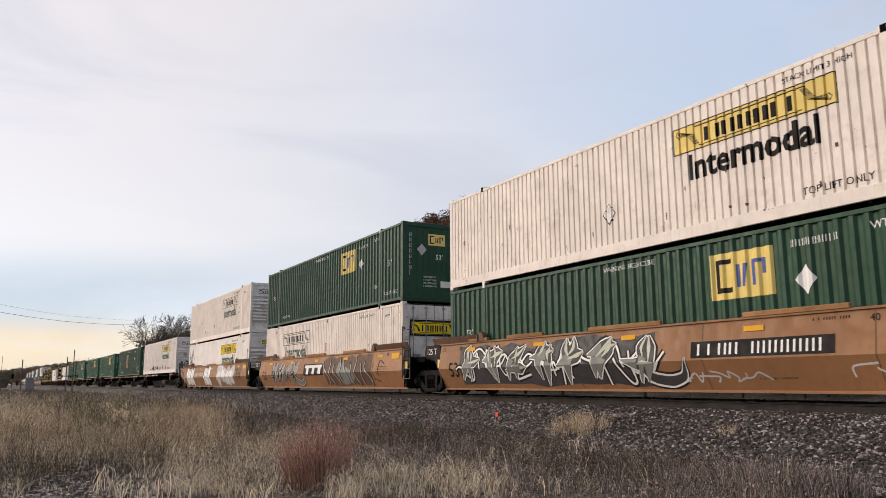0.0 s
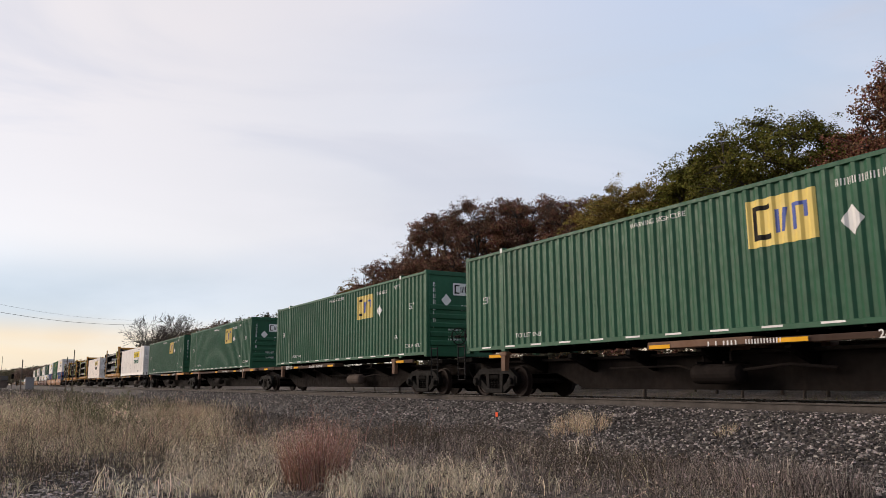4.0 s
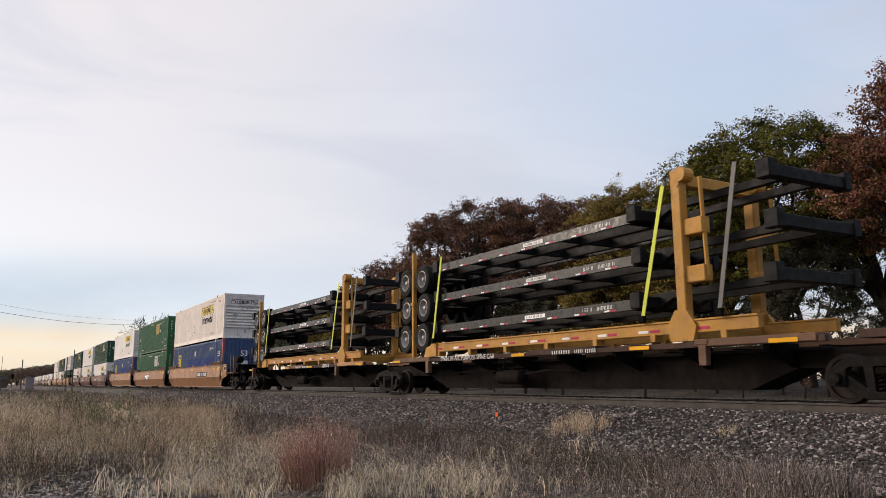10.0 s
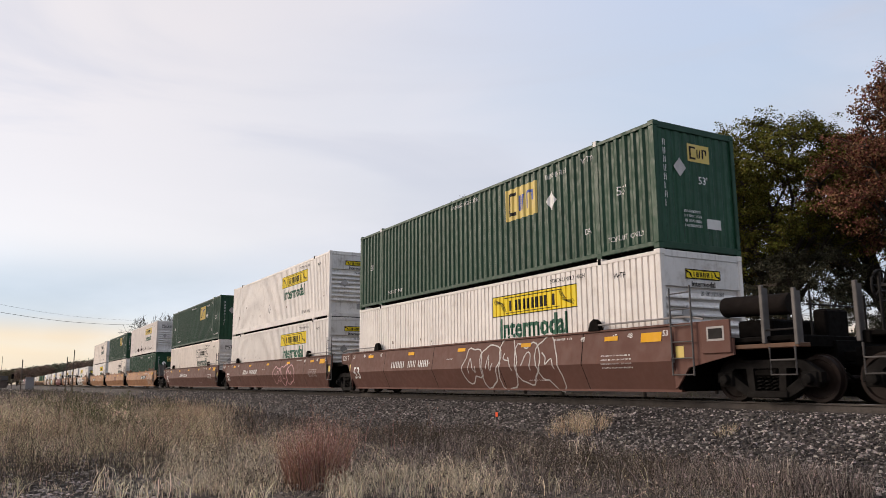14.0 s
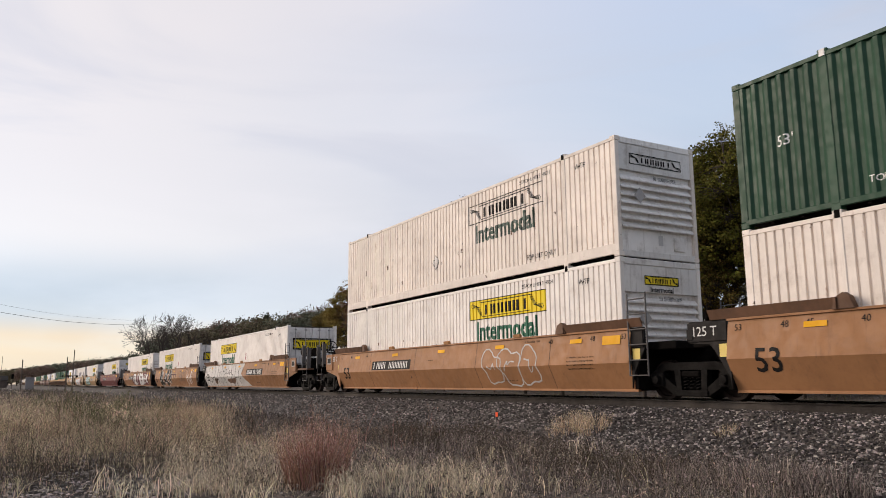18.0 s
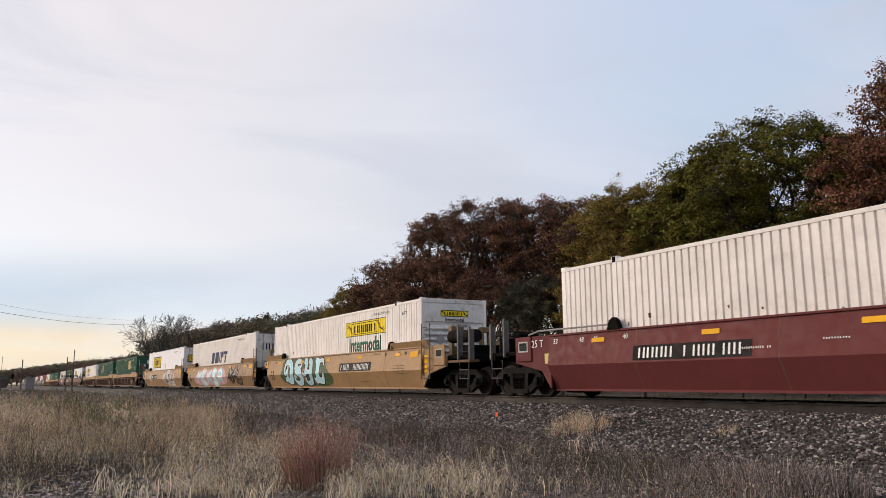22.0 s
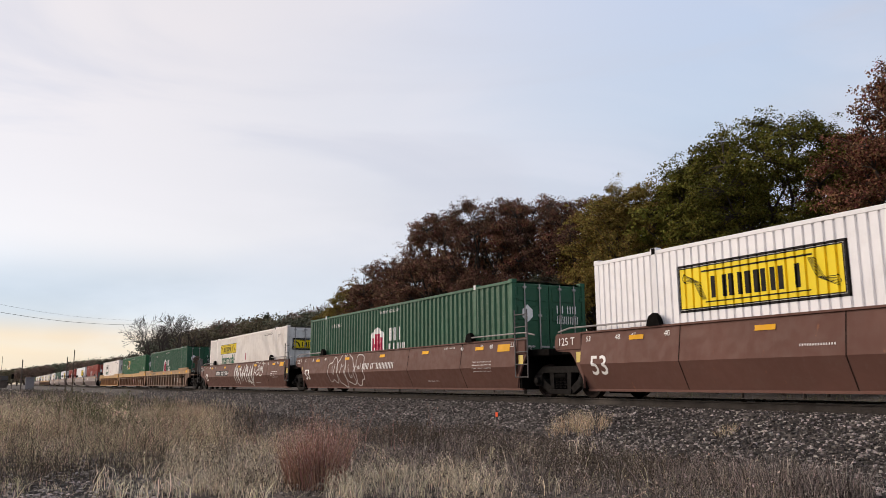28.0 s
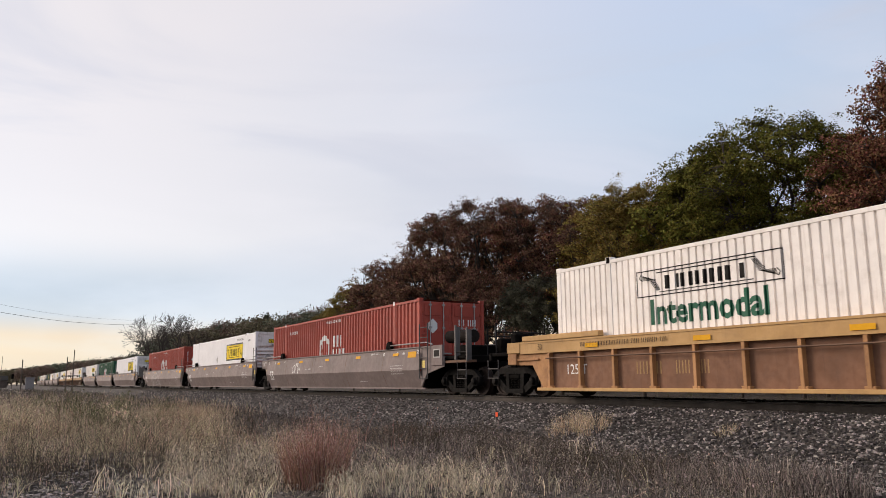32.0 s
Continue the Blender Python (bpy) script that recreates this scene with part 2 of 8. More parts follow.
GRIME = (0.10, 0.075, 0.06)
M = {
    "white": mat("white_container_paint", (0.81, 0.765, 0.72), 0.5, vary=0.09, dirt=(0.38, 0.30, 0.24), dirt_amount=0.32, streak=0.28),
    "white_old": mat("aged_white_paint", (0.80, 0.725, 0.655), 0.6, vary=0.10, dirt=(0.33, 0.25, 0.19), dirt_amount=0.35, streak=0.35, rust=0.35),
    "white_rusty": mat("flaking_white_paint", (0.74, 0.68, 0.64), 0.6, vary=0.10, dirt=(0.36, 0.24, 0.17), dirt_amount=0.4, streak=0.4, rust=0.35, rust_scale=2.0),
    "white_bright": mat("bright_white_paint", (0.86, 0.85, 0.86), 0.45, vary=0.05, dirt=(0.5, 0.45, 0.4), dirt_amount=0.15, streak=0.12),
    "white_end": mat("white_end_wall_paint", (0.76, 0.73, 0.70), 0.5, vary=0.10, dirt=(0.22, 0.165, 0.12), dirt_amount=0.6, streak=0.5),
    "green": mat("green_container_paint", (0.0125, 0.056, 0.029), 0.5, spec=0.25, vary=0.16, dirt=(0.03, 0.045, 0.03), dirt_amount=0.35, streak=0.25),
    "green_light": mat("faded_green_paint", (0.0205, 0.090, 0.047), 0.5, spec=0.25, vary=0.14, dirt=(0.05, 0.07, 0.045), dirt_amount=0.3, streak=0.25),
    "green_bright": mat("mid_green_container_paint", (0.0319, 0.1322, 0.0543), 0.5, spec=0.25, vary=0.15, dirt=(0.05, 0.075, 0.045), dirt_amount=0.3, streak=0.25),
    "blue_fresh": mat("fresh_blue_paint", (0.022, 0.056, 0.230), 0.5, vary=0.14, dirt=(0.05, 0.06, 0.11), dirt_amount=0.25, streak=0.3),
    "blue": mat("blue_container_paint", (0.052, 0.092, 0.205), 0.5, vary=0.16, dirt=(0.06, 0.07, 0.10), dirt_amount=0.35, streak=0.35),
    "red": mat("red_container_paint", (0.36, 0.062, 0.042), 0.5, vary=0.15, dirt=(0.13, 0.05, 0.035), dirt_amount=0.35, streak=0.25),
    "orange_post": mat("faded_red_post_paint", (0.42, 0.115, 0.085), 0.55, vary=0.15, dirt=GRIME, dirt_amount=0.3),
    "tan_well": mat("weathered_orange_tan_paint", (0.305, 0.150, 0.068), 0.6, vary=0.15, dirt=(0.15, 0.08, 0.045), dirt_amount=0.4, streak=0.5, rust=0.15, scale=4.5),
    "yellow_well": mat("ochre_yellow_paint", (0.330, 0.200, 0.092), 0.55, vary=0.12, dirt=(0.17, 0.10, 0.055), dirt_amount=0.35, streak=0.5, rust=0.1, scale=4.5),
    "brown_well": mat("red_brown_paint", (0.126, 0.063, 0.050), 0.65, vary=0.10, dirt=(0.15, 0.10, 0.08), dirt_amount=0.25, streak=0.35, rust=0.1, scale=5.0, spec=0.12),
    "maroon_well": mat("maroon_paint", (0.122, 0.032, 0.032), 0.6, scale=5, vary=0.08, dirt=(0.085, 0.038, 0.033), dirt_amount=0.2, streak=0.25, spec=0.1),
    "gray_well": mat("dusty_mauve_grey_paint", (0.22, 0.175, 0.165), 0.65, rust=0.15, vary=0.18, dirt=(0.13, 0.09, 0.08), dirt_amount=0.4, streak=0.3),
    "chord": mat("faded_yellow_chord_paint", (0.405, 0.255, 0.130), 0.65, rust=0.2, vary=0.18, dirt=(0.20, 0.12, 0.07), dirt_amount=0.45, streak=0.3),
    "web": mat("rust_brown_web_paint", (0.168, 0.100, 0.066), 0.7, rust=0.42, rust_scale=3.0, vary=0.22, dirt=(0.12, 0.066, 0.046), dirt_amount=0.45, streak=0.4),
    "web_rust": mat("rust_orange_web_paint", (0.235, 0.120, 0.072), 0.7, vary=0.28, dirt=(0.10, 0.055, 0.04), dirt_amount=0.55, streak=0.45),
    "chord_bright": mat("ochre_chord_paint", (0.50, 0.305, 0.125), 0.6, vary=0.16, dirt=(0.24, 0.13, 0.065), dirt_amount=0.4, streak=0.25),
    "web_yellow": mat("stained_yellow_web_paint", (0.44, 0.23, 0.10), 0.65, vary=0.25, dirt=(0.16, 0.08, 0.05), dirt_amount=0.6, streak=0.4),
    "stand": mat("dull_olive_yellow_paint", (0.22, 0.150, 0.065), 0.6, vary=0.25, dirt=(0.09, 0.06, 0.03), dirt_amount=0.6),
    # darker than bare steel: the undercarriage's deep shade is put into this base colour
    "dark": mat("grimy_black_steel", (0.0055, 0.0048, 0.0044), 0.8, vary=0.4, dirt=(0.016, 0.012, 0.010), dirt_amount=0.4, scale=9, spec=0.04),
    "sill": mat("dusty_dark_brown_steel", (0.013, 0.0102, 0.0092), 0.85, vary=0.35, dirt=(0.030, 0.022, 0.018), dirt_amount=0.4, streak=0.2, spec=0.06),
    "spine_side": mat("rusty_black_side_rail", (0.060, 0.038, 0.029), 0.75, rust=0.35, rust_scale=2.5, vary=0.3, dirt=(0.10, 0.06, 0.042), dirt_amount=0.45, spec=0.1),
    "tank_dust": mat("dusty_brown_tank", (0.10, 0.076, 0.062), 0.85, vary=0.3, dirt=(0.05, 0.036, 0.03), dirt_amount=0.5, spec=0.1),
    "chassis_gloss": mat("glossy_black_rail_paint", (0.010, 0.0098, 0.010), 0.32, vary=0.3, dirt=(0.025, 0.022, 0.02), dirt_amount=0.3, spec=0.24),
    "hood": mat("dark_brown_plate", (0.14, 0.075, 0.045), 0.65, vary=0.25, dirt=(0.07, 0.05, 0.04), dirt_amount=0.5),
    "endplate": mat("charcoal_plate", (0.017, 0.0155, 0.0152), 0.7, vary=0.25, dirt=(0.045, 0.034, 0.028), dirt_amount=0.35, spec=0.15),
    "steel": mat("bright_worn_steel", (0.45, 0.43, 0.42), 0.32, metal=1.0, vary=0.15),
    "railside": mat("rail_rust_brown", (0.088, 0.076, 0.068), 0.85, vary=0.3, bump=0.2, scale=30, spec=0.2),
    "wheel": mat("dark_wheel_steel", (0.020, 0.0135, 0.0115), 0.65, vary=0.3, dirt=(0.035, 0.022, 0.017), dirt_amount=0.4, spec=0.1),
    "ladder": mat("dull_grey_steel", (0.13, 0.12, 0.115), 0.6, metal=0.3, vary=0.25),
    "galv": mat("galvanised_bar", (0.36, 0.34, 0.33), 0.5, metal=0.5, vary=0.2),
    "black": mat("black_letter_paint", (0.020, 0.018, 0.017), 0.7, vary=0.3, spec=0.1),
    "greenink": mat("dark_green_letter_paint", (0.02, 0.12, 0.07), 0.6, vary=0.25),
    "inkfaded": mat("faded_green_black_ink", (0.06, 0.10, 0.08), 0.65, vary=0.4, dirt=(0.5, 0.47, 0.44), dirt_amount=0.55, scale=14),
    "yellow": mat("bright_yellow_panel", (0.82, 0.62, 0.022), 0.55, vary=0.06, dirt=(0.6, 0.46, 0.08), dirt_amount=0.2, spec=0.15),
    "yellow_pale": mat("faded_yellow_panel", (0.72, 0.55, 0.16), 0.55, vary=0.12, dirt=(0.6, 0.52, 0.3), dirt_amount=0.4),
    "orange": mat("safety_orange_yellow", (0.74, 0.37, 0.014), 0.6, vary=0.12, dirt=(0.4, 0.2, 0.03), dirt_amount=0.25, spec=0.12),
    "whiteink": mat("white_letter_paint", (0.78, 0.77, 0.75), 0.6, vary=0.12, dirt=(0.4, 0.36, 0.32), dirt_amount=0.3),
    "blueink": mat("deep_blue_letter_paint", (0.07, 0.105, 0.33), 0.55, vary=0.15),
    "navyink": mat("navy_letter_paint", (0.03, 0.045, 0.10), 0.55, vary=0.2),
    "redink": mat("crimson_letter_paint", (0.42, 0.02, 0.07), 0.55, vary=0.15),
    "grey": mat("light_grey_paint", (0.42, 0.40, 0.39), 0.6, vary=0.2, dirt=(0.25, 0.2, 0.18), dirt_amount=0.4),
    "graywhite": mat("spray_paint_pale_grey", (0.52, 0.50, 0.48), 0.6, vary=0.2, dirt=(0.3, 0.25, 0.22), dirt_amount=0.5),
    "cyan": mat("spray_paint_pale_cyan", (0.38, 0.62, 0.68), 0.55, vary=0.15),
    "graygreen": mat("spray_paint_grey_green", (0.20, 0.21, 0.19), 0.6, vary=0.2),
    "pink": mat("spray_paint_pink", (0.62, 0.35, 0.36), 0.6, vary=0.2),
    "rack": mat("worn_yellow_rack_paint", (0.46, 0.235, 0.046), 0.6, vary=0.22, dirt=(0.17, 0.09, 0.045), dirt_amount=0.5, rust=0.4, rust_scale=5),
    "chassis": mat("black_chassis_paint", (0.010, 0.0098, 0.010), 0.6, vary=0.3, dirt=(0.025, 0.022, 0.02), dirt_amount=0.35, spec=0.12),
    "tyre": mat("black_rubber", (0.014, 0.0135, 0.0135), 0.9, vary=0.25, dirt=(0.035, 0.032, 0.03), dirt_amount=0.4, spec=0.2),
    # shade under the cars is put into the bogie frames' base colour too
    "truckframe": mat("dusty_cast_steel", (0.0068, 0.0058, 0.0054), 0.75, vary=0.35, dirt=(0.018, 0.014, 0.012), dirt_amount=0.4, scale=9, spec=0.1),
    "rim": mat("silver_wheel_rim", (0.34, 0.325, 0.31), 0.5, metal=0.4, vary=0.2, dirt=GRIME, dirt_amount=0.4),
    "strap": mat("fluorescent_strap", (0.62, 0.68, 0.10), 0.7, vary=0.15),
    "strap_grey": mat("grey_webbing_strap", (0.20, 0.19, 0.175), 0.75, vary=0.15),
    "ballast": mat("crushed_granite", (0.085, 0.074, 0.068), 0.9, vary=0.5, scale=26, bump=1.0, dirt=(0.10, 0.09, 0.085), dirt_amount=0.4),
    "stone": mat("granite_stone", (0.145, 0.127, 0.117), 0.85, vary=0.3, scale=14, island=0.65, island_pow=3.6, bump=0.3, obj_random=0),
    "soil": mat("dry_gravelly_soil", (0.080, 0.065, 0.055), 0.95, vary=0.45, scale=5, bump=0.8, dirt=(0.16, 0.13, 0.11), dirt_amount=0.45),
    "tie": mat("creosoted_timber", (0.075, 0.055, 0.045), 0.85, vary=0.4, scale=12, bump=0.3),
    "grass_tan": mat("dry_tan_grass", (0.50, 0.395, 0.265), 0.8, island=0.85, vary=0.15, obj_random=0),
    "grass_pale": mat("bleached_curled_grass", (0.70, 0.59, 0.43), 0.8, island=0.6, vary=0.15, obj_random=0),
    "grass_grey": mat("grey_brown_weed_stems", (0.26, 0.212, 0.182), 0.85, island=0.85, island_pow=1.8, vary=0.2, obj_random=0),
    "grass_dark": mat("dark_brown_dead_weeds", (0.085, 0.066, 0.046), 0.85, island=0.6, vary=0.2, obj_random=0),
    "grass_red": mat("russet_bunchgrass", (0.37, 0.205, 0.145), 0.8, island=0.6, vary=0.15, obj_random=0),
    "grass_pink": mat("pale_pinkish_seed_heads", (0.58, 0.40, 0.33), 0.85, island=0.5, vary=0.15, obj_random=0),
    "grass_gold": mat("golden_dry_grass", (0.57, 0.42, 0.27), 0.8, island=0.5, vary=0.15, obj_random=0),
    "grass_green": mat("dull_green_weed", (0.14, 0.135, 0.06), 0.8, island=0.4, vary=0.2, obj_random=0),
    "bark": mat("grey_brown_bark", (0.060, 0.048, 0.040), 0.9, vary=0.35, scale=10, bump=0.5),
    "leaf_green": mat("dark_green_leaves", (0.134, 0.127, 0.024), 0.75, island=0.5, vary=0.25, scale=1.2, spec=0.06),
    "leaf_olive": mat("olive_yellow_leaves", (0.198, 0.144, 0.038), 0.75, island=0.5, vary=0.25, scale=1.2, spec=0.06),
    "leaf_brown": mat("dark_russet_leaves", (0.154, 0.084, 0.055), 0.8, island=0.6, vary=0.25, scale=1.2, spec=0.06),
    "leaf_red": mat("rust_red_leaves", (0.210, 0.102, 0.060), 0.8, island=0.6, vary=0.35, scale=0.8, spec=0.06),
    # distance haze is mixed into the next three paler leaf colours
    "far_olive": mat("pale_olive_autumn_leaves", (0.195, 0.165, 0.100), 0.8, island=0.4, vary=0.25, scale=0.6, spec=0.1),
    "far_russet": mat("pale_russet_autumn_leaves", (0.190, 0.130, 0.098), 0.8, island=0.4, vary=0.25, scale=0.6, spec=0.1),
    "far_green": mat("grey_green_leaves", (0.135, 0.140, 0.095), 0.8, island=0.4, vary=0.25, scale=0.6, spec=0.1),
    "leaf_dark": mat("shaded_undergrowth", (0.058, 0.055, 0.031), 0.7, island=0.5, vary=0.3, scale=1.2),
    "bungalow": mat("grey_cabinet_paint", (0.20, 0.19, 0.19), 0.6, vary=0.1),
    "tan_faded": mat("faded_orange_panel", (0.40, 0.24, 0.10), 0.6, vary=0.2, dirt=(0.2, 0.14, 0.08), dirt_amount=0.4),
    "spray_maroon": mat("spray_paint_maroon", (0.075, 0.017, 0.017), 0.6, vary=0.2, spec=0.1),
    "spray_dark": mat("spray_paint_charcoal", (0.052, 0.050, 0.052), 0.6, vary=0.25, dirt=(0.09, 0.08, 0.08), dirt_amount=0.4),
    "spray_cream": mat("spray_paint_cream", (0.55, 0.56, 0.46), 0.6, vary=0.15),
    "rustpatch": mat("dark_bare_rust", (0.030, 0.016, 0.012), 0.85, vary=0.5, scale=16, dirt=(0.10, 0.042, 0.022), dirt_amount=0.5, spec=0.1),
    "silver": mat("silver_spray_paint", (0.62, 0.61, 0.62), 0.4, vary=0.12, dirt=(0.4, 0.38, 0.38), dirt_amount=0.4),
    "asphalt": mat("worn_asphalt", (0.06, 0.056, 0.054), 0.85, vary=0.2),
    "darkgreen": mat("spray_paint_dark_green", (0.05, 0.085, 0.035), 0.6, vary=0.3),
    "concrete": mat("pale_concrete", (0.42, 0.40, 0.37), 0.8, vary=0.15),
    "pole": mat("weathered_pole_wood", (0.11, 0.085, 0.07), 0.85, vary=0.25),
    "signalred": mat("orange_marker", (0.8, 0.10, 0.03), 0.6, vary=0.1),
}
cells(M["ballast"], 16.0)
cells(M["soil"], 22.0)

# ---- mesh tools ----
CACHE = {}


class Geo:
    """Collects plain pieces into one mesh."""

    def __init__(self):
        self.v, self.f = [], []

    def add(self, verts, faces):
        o = len(self.v)
        self.v += [tuple(p) for p in verts]
        self.f += [tuple(i + o for i in q) for q in faces]
        return self

    def box(self, x0, x1, y0, y1, z0, z1, c=0.0):
        if c <= 0:
            v = [(x, y, z) for x in (x0, x1) for y in (y0, y1) for z in (z0, z1)]
            return self.add(v, [(0, 1, 3, 2), (4, 6, 7, 5), (0, 4, 5, 1), (2, 3, 7, 6), (0, 2, 6, 4), (1, 5, 7, 3)])
        lo, hi = (x0, y0, z0), (x1, y1, z1)
        v, idx = [], {}
        for sx in (0, 1):
            for sy in (0, 1):
                for sz in (0, 1):
                    s = (sx, sy, sz)
                    for a in range(3):
                        idx[s, a] = len(v)
                        v.append(tuple((hi[k] if s[k] else lo[k]) if k == a else (hi[k] - c if s[k] else lo[k] + c) for k in range(3)))
        f = []
        for a in range(3):
            b, d = (a + 1) % 3, (a + 2) % 3
            for e in (0, 1):
                q = []
                for eb, ed in ((0, 0), (1, 0), (1, 1), (0, 1)):
                    s = [0, 0, 0]
                    s[a], s[b], s[d] = e, eb, ed
                    q.append(idx[tuple(s), a])
                f.append(tuple(q if e else q[::-1]))
            for eb in (0, 1):
                for ed in (0, 1):
                    s0, s1 = [0, 0, 0], [0, 0, 0]
                    s0[b], s0[d], s1[b], s1[d], s1[a] = eb, ed, eb, ed, 1
                    f.append((idx[tuple(s0), b], idx[tuple(s1), b], idx[tuple(s1), d], idx[tuple(s0), d]))
        for sx in (0, 1):
            for sy in (0, 1):
                for sz in (0, 1):
                    f.append(tuple(idx[(sx, sy, sz), a] for a in range(3)))
        return self.add(v, f)

    def prism_x(self, pts, x0, x1):
        n = len(pts)
        v = [(x0, y, z) for y, z in pts] + [(x1, y, z) for y, z in pts]
        return self.add(v, [(i, (i + 1) % n, n + (i + 1) % n, n + i) for i in range(n)] + [tuple(range(n))[::-1], tuple(range(n, 2 * n))])

    def prism_y(self, pts, y0, y1):
        n = len(pts)
        v = [(x, y0, z) for x, z in pts] + [(x, y1, z) for x, z in pts]
        return self.add(v, [(i, (i + 1) % n, n + (i + 1) % n, n + i) for i in range(n)] + [tuple(range(n))[::-1], tuple(range(n, 2 * n))])

    def lathe_y(self, prof, cx, cz, n=20):
        """prof: (y, r) pairs turned about the line x = cx, z = cz."""
        v = [(cx + r * math.cos(2 * math.pi * k / n), y, cz + r * math.sin(2 * math.pi * k / n)) for y, r in prof for k in range(n)]
        f = [(i * n + k, i * n + (k + 1) % n, (i + 1) * n + (k + 1) % n, (i + 1) * n + k) for i in range(len(prof) - 1) for k in range(n)]
        f += [tuple(range(n))[::-1], tuple((len(prof) - 1) * n + k for k in range(n))]
        return self.add(v, f)

    def ring_y(self, prof, cx, cz, n=20):
        """A closed profile of (y, r) pairs turned about the line x = cx, z = cz."""
        m = len(prof)
        v = [(cx + r * math.cos(2 * math.pi * k / n), y, cz + r * math.sin(2 * math.pi * k / n)) for y, r in prof for k in range(n)]
        return self.add(v, [(i * n + k, i * n + (k + 1) % n, (i + 1) % m * n + (k + 1) % n, (i + 1) % m * n + k) for i in range(m) for k in range(n)])

    def tube(self, path, r, n=6, r1=None):
        path = [Vector(p) for p in path]
        r1 = r if r1 is None else r1
        v, m = [], len(path)
        for i, p in enumerate(path):
            d = (path[min(i + 1, m - 1)] - path[max(i - 1, 0)])
            d = d.normalized() if d.length > 1e-9 else Vector((0, 0, 1))
            a = d.orthogonal().normalized()
            b = d.cross(a)
            rr = r + (r1 - r) * i / (m - 1)
            v += [p + (a * math.cos(2 * math.pi * k / n) + b * math.sin(2 * math.pi * k / n)) * rr for k in range(n)]
        f = [(i * n + k, i * n + (k + 1) % n, (i + 1) * n + (k + 1) % n, (i + 1) * n + k) for i in range(m - 1) for k in range(n)]
        f += [tuple(range(n))[::-1], tuple((m - 1) * n + k for k in range(n))]
        return self.add(v, f)

    def mesh(self, name, smooth=False):
        me = bpy.data.meshes.new(name)
        me.from_pydata(self.v, [], self.f)
        if smooth:
            me.shade_smooth()
            me.set_sharp_from_angle(angle=radians(38))
        return me


MARKS = {"lift_lettering", "data_lettering", "end_lettering", "end_number", "number_bars", "small_lettering", "owner_mark", "house_stripe", "door_mark", "door_number", "logo_mark", "number_plate", "scuff", "underframe"}


def cached(key, make):
    if key not in CACHE:
        CACHE[key] = make()
    return CACHE[key]


def part(name, me, material, parent, label="", at=None):
    """One mesh object under a thing or under a part; a mesh of its own look may be shared."""
    if isinstance(me, Geo):
        me = me.mesh(name)
    ob = new(name, me)
    if not me.materials:
        me.materials.append(material)
    elif me.materials[0] != material:
        ob.material_slots[0].link = 'OBJECT'
        ob.material_slots[0].material = material
    ob.parent = parent
    if at is not None:
        ob.matrix_basis = at
    if label:
        ob["label"] = label
    if name in MARKS:
        ob["kind"] = "stuff"
    return ob


def thing(name, label, category, group="", kind="", at=None):
    e = new(name)
    e.empty_display_size = 0.2
    tagged(e, label, category, group, kind)
    if at is not None:
        e.matrix_basis = at
    return e


TRAIN = []      # (thing, place along the train, height) of all that rolls


def rolling(ob, u, y=0.0, z=0.0, turn=0.0):
    ob.matrix_basis = pose(u, y, z, 0, 0, turn)
    TRAIN.append((ob, u, y, z, turn))
    return ob


# ---- lettering ----
def text_mesh(s, size, bold=0.0, shear=0.0, wide=1.0):
    def make():
        cu = bpy.data.curves.new("lettering", 'FONT')
        cu.body, cu.size, cu.offset, cu.shear = s, size, bold, shear
        cu.align_x, cu.align_y = 'CENTER', 'CENTER'
        cu.resolution_u = 2
        ob = bpy.data.objects.new("lettering", cu)
        scene.collection.objects.link(ob)
        dg = bpy.context.evaluated_depsgraph_get()
        me = bpy.data.meshes.new_from_object(ob.evaluated_get(dg))
        bpy.data.objects.remove(ob)
        bpy.data.curves.remove(cu)
        v = [(p.co.x * wide, 0.0, p.co.y) for p in me.vertices]
        f = [tuple(p.vertices) for p in me.polygons]
        bpy.data.meshes.remove(me)
        return v, f
    return cached(("text", s, size, bold, shear, wide), make)


def rects(*rs):
    """Flat rectangles (x0, x1, z0, z1), or slanted ones with a fifth number."""
    v, f = [], []
    for r in rs:
        sl = r[4] if len(r) > 4 else 0.0
        o = len(v)
        v += [(r[0], 0, r[2]), (r[1], 0, r[2]), (r[1] + sl, 0, r[3]), (r[0] + sl, 0, r[3])]
        f.append((o, o + 1, o + 2, o + 3))
    return v, f


def poly(*ps):
    v, f = [], []
    for p in ps:
        o = len(v)
        v += [(x, 0, z) for x, z in p]
        f.append(tuple(range(o, o + len(p))))
    return v, f


def shifted(vf, dx, dz):
    return [(x + dx, y, z + dz) for x, y, z in vf[0]], vf[1]


def joined(*vfs):
    v, f = [], []
    for a, b in vfs:
        o = len(v)
        v += a
        f += [tuple(i + o for i in q) for q in b]
    return v, f


def draped(vf, breaks, depth, lift, name):
    """Lays flat paint (x, 0, z) on a folded side: cut at the folds, then set on the surface."""
    bm = bmesh.new()
    vs = [bm.verts.new(p) for p in vf[0]]
    for q in vf[1]:
        try:
            bm.faces.new([vs[i] for i in q])
        except ValueError:
            pass
    xs = [p[0] for p in vf[0]]
    for b in breaks:
        if min(xs) < b < max(xs):
            bmesh.ops.bisect_plane(bm, geom=bm.verts[:] + bm.edges[:] + bm.faces[:], plane_co=(b, 0, 0), plane_no=(1, 0, 0), dist=1e-5)
    for v in bm.verts:
        v.co.y = depth(v.co.x) - lift
    me = bpy.data.meshes.new(name)
    bm.to_mesh(me)
    bm.free()
    return me


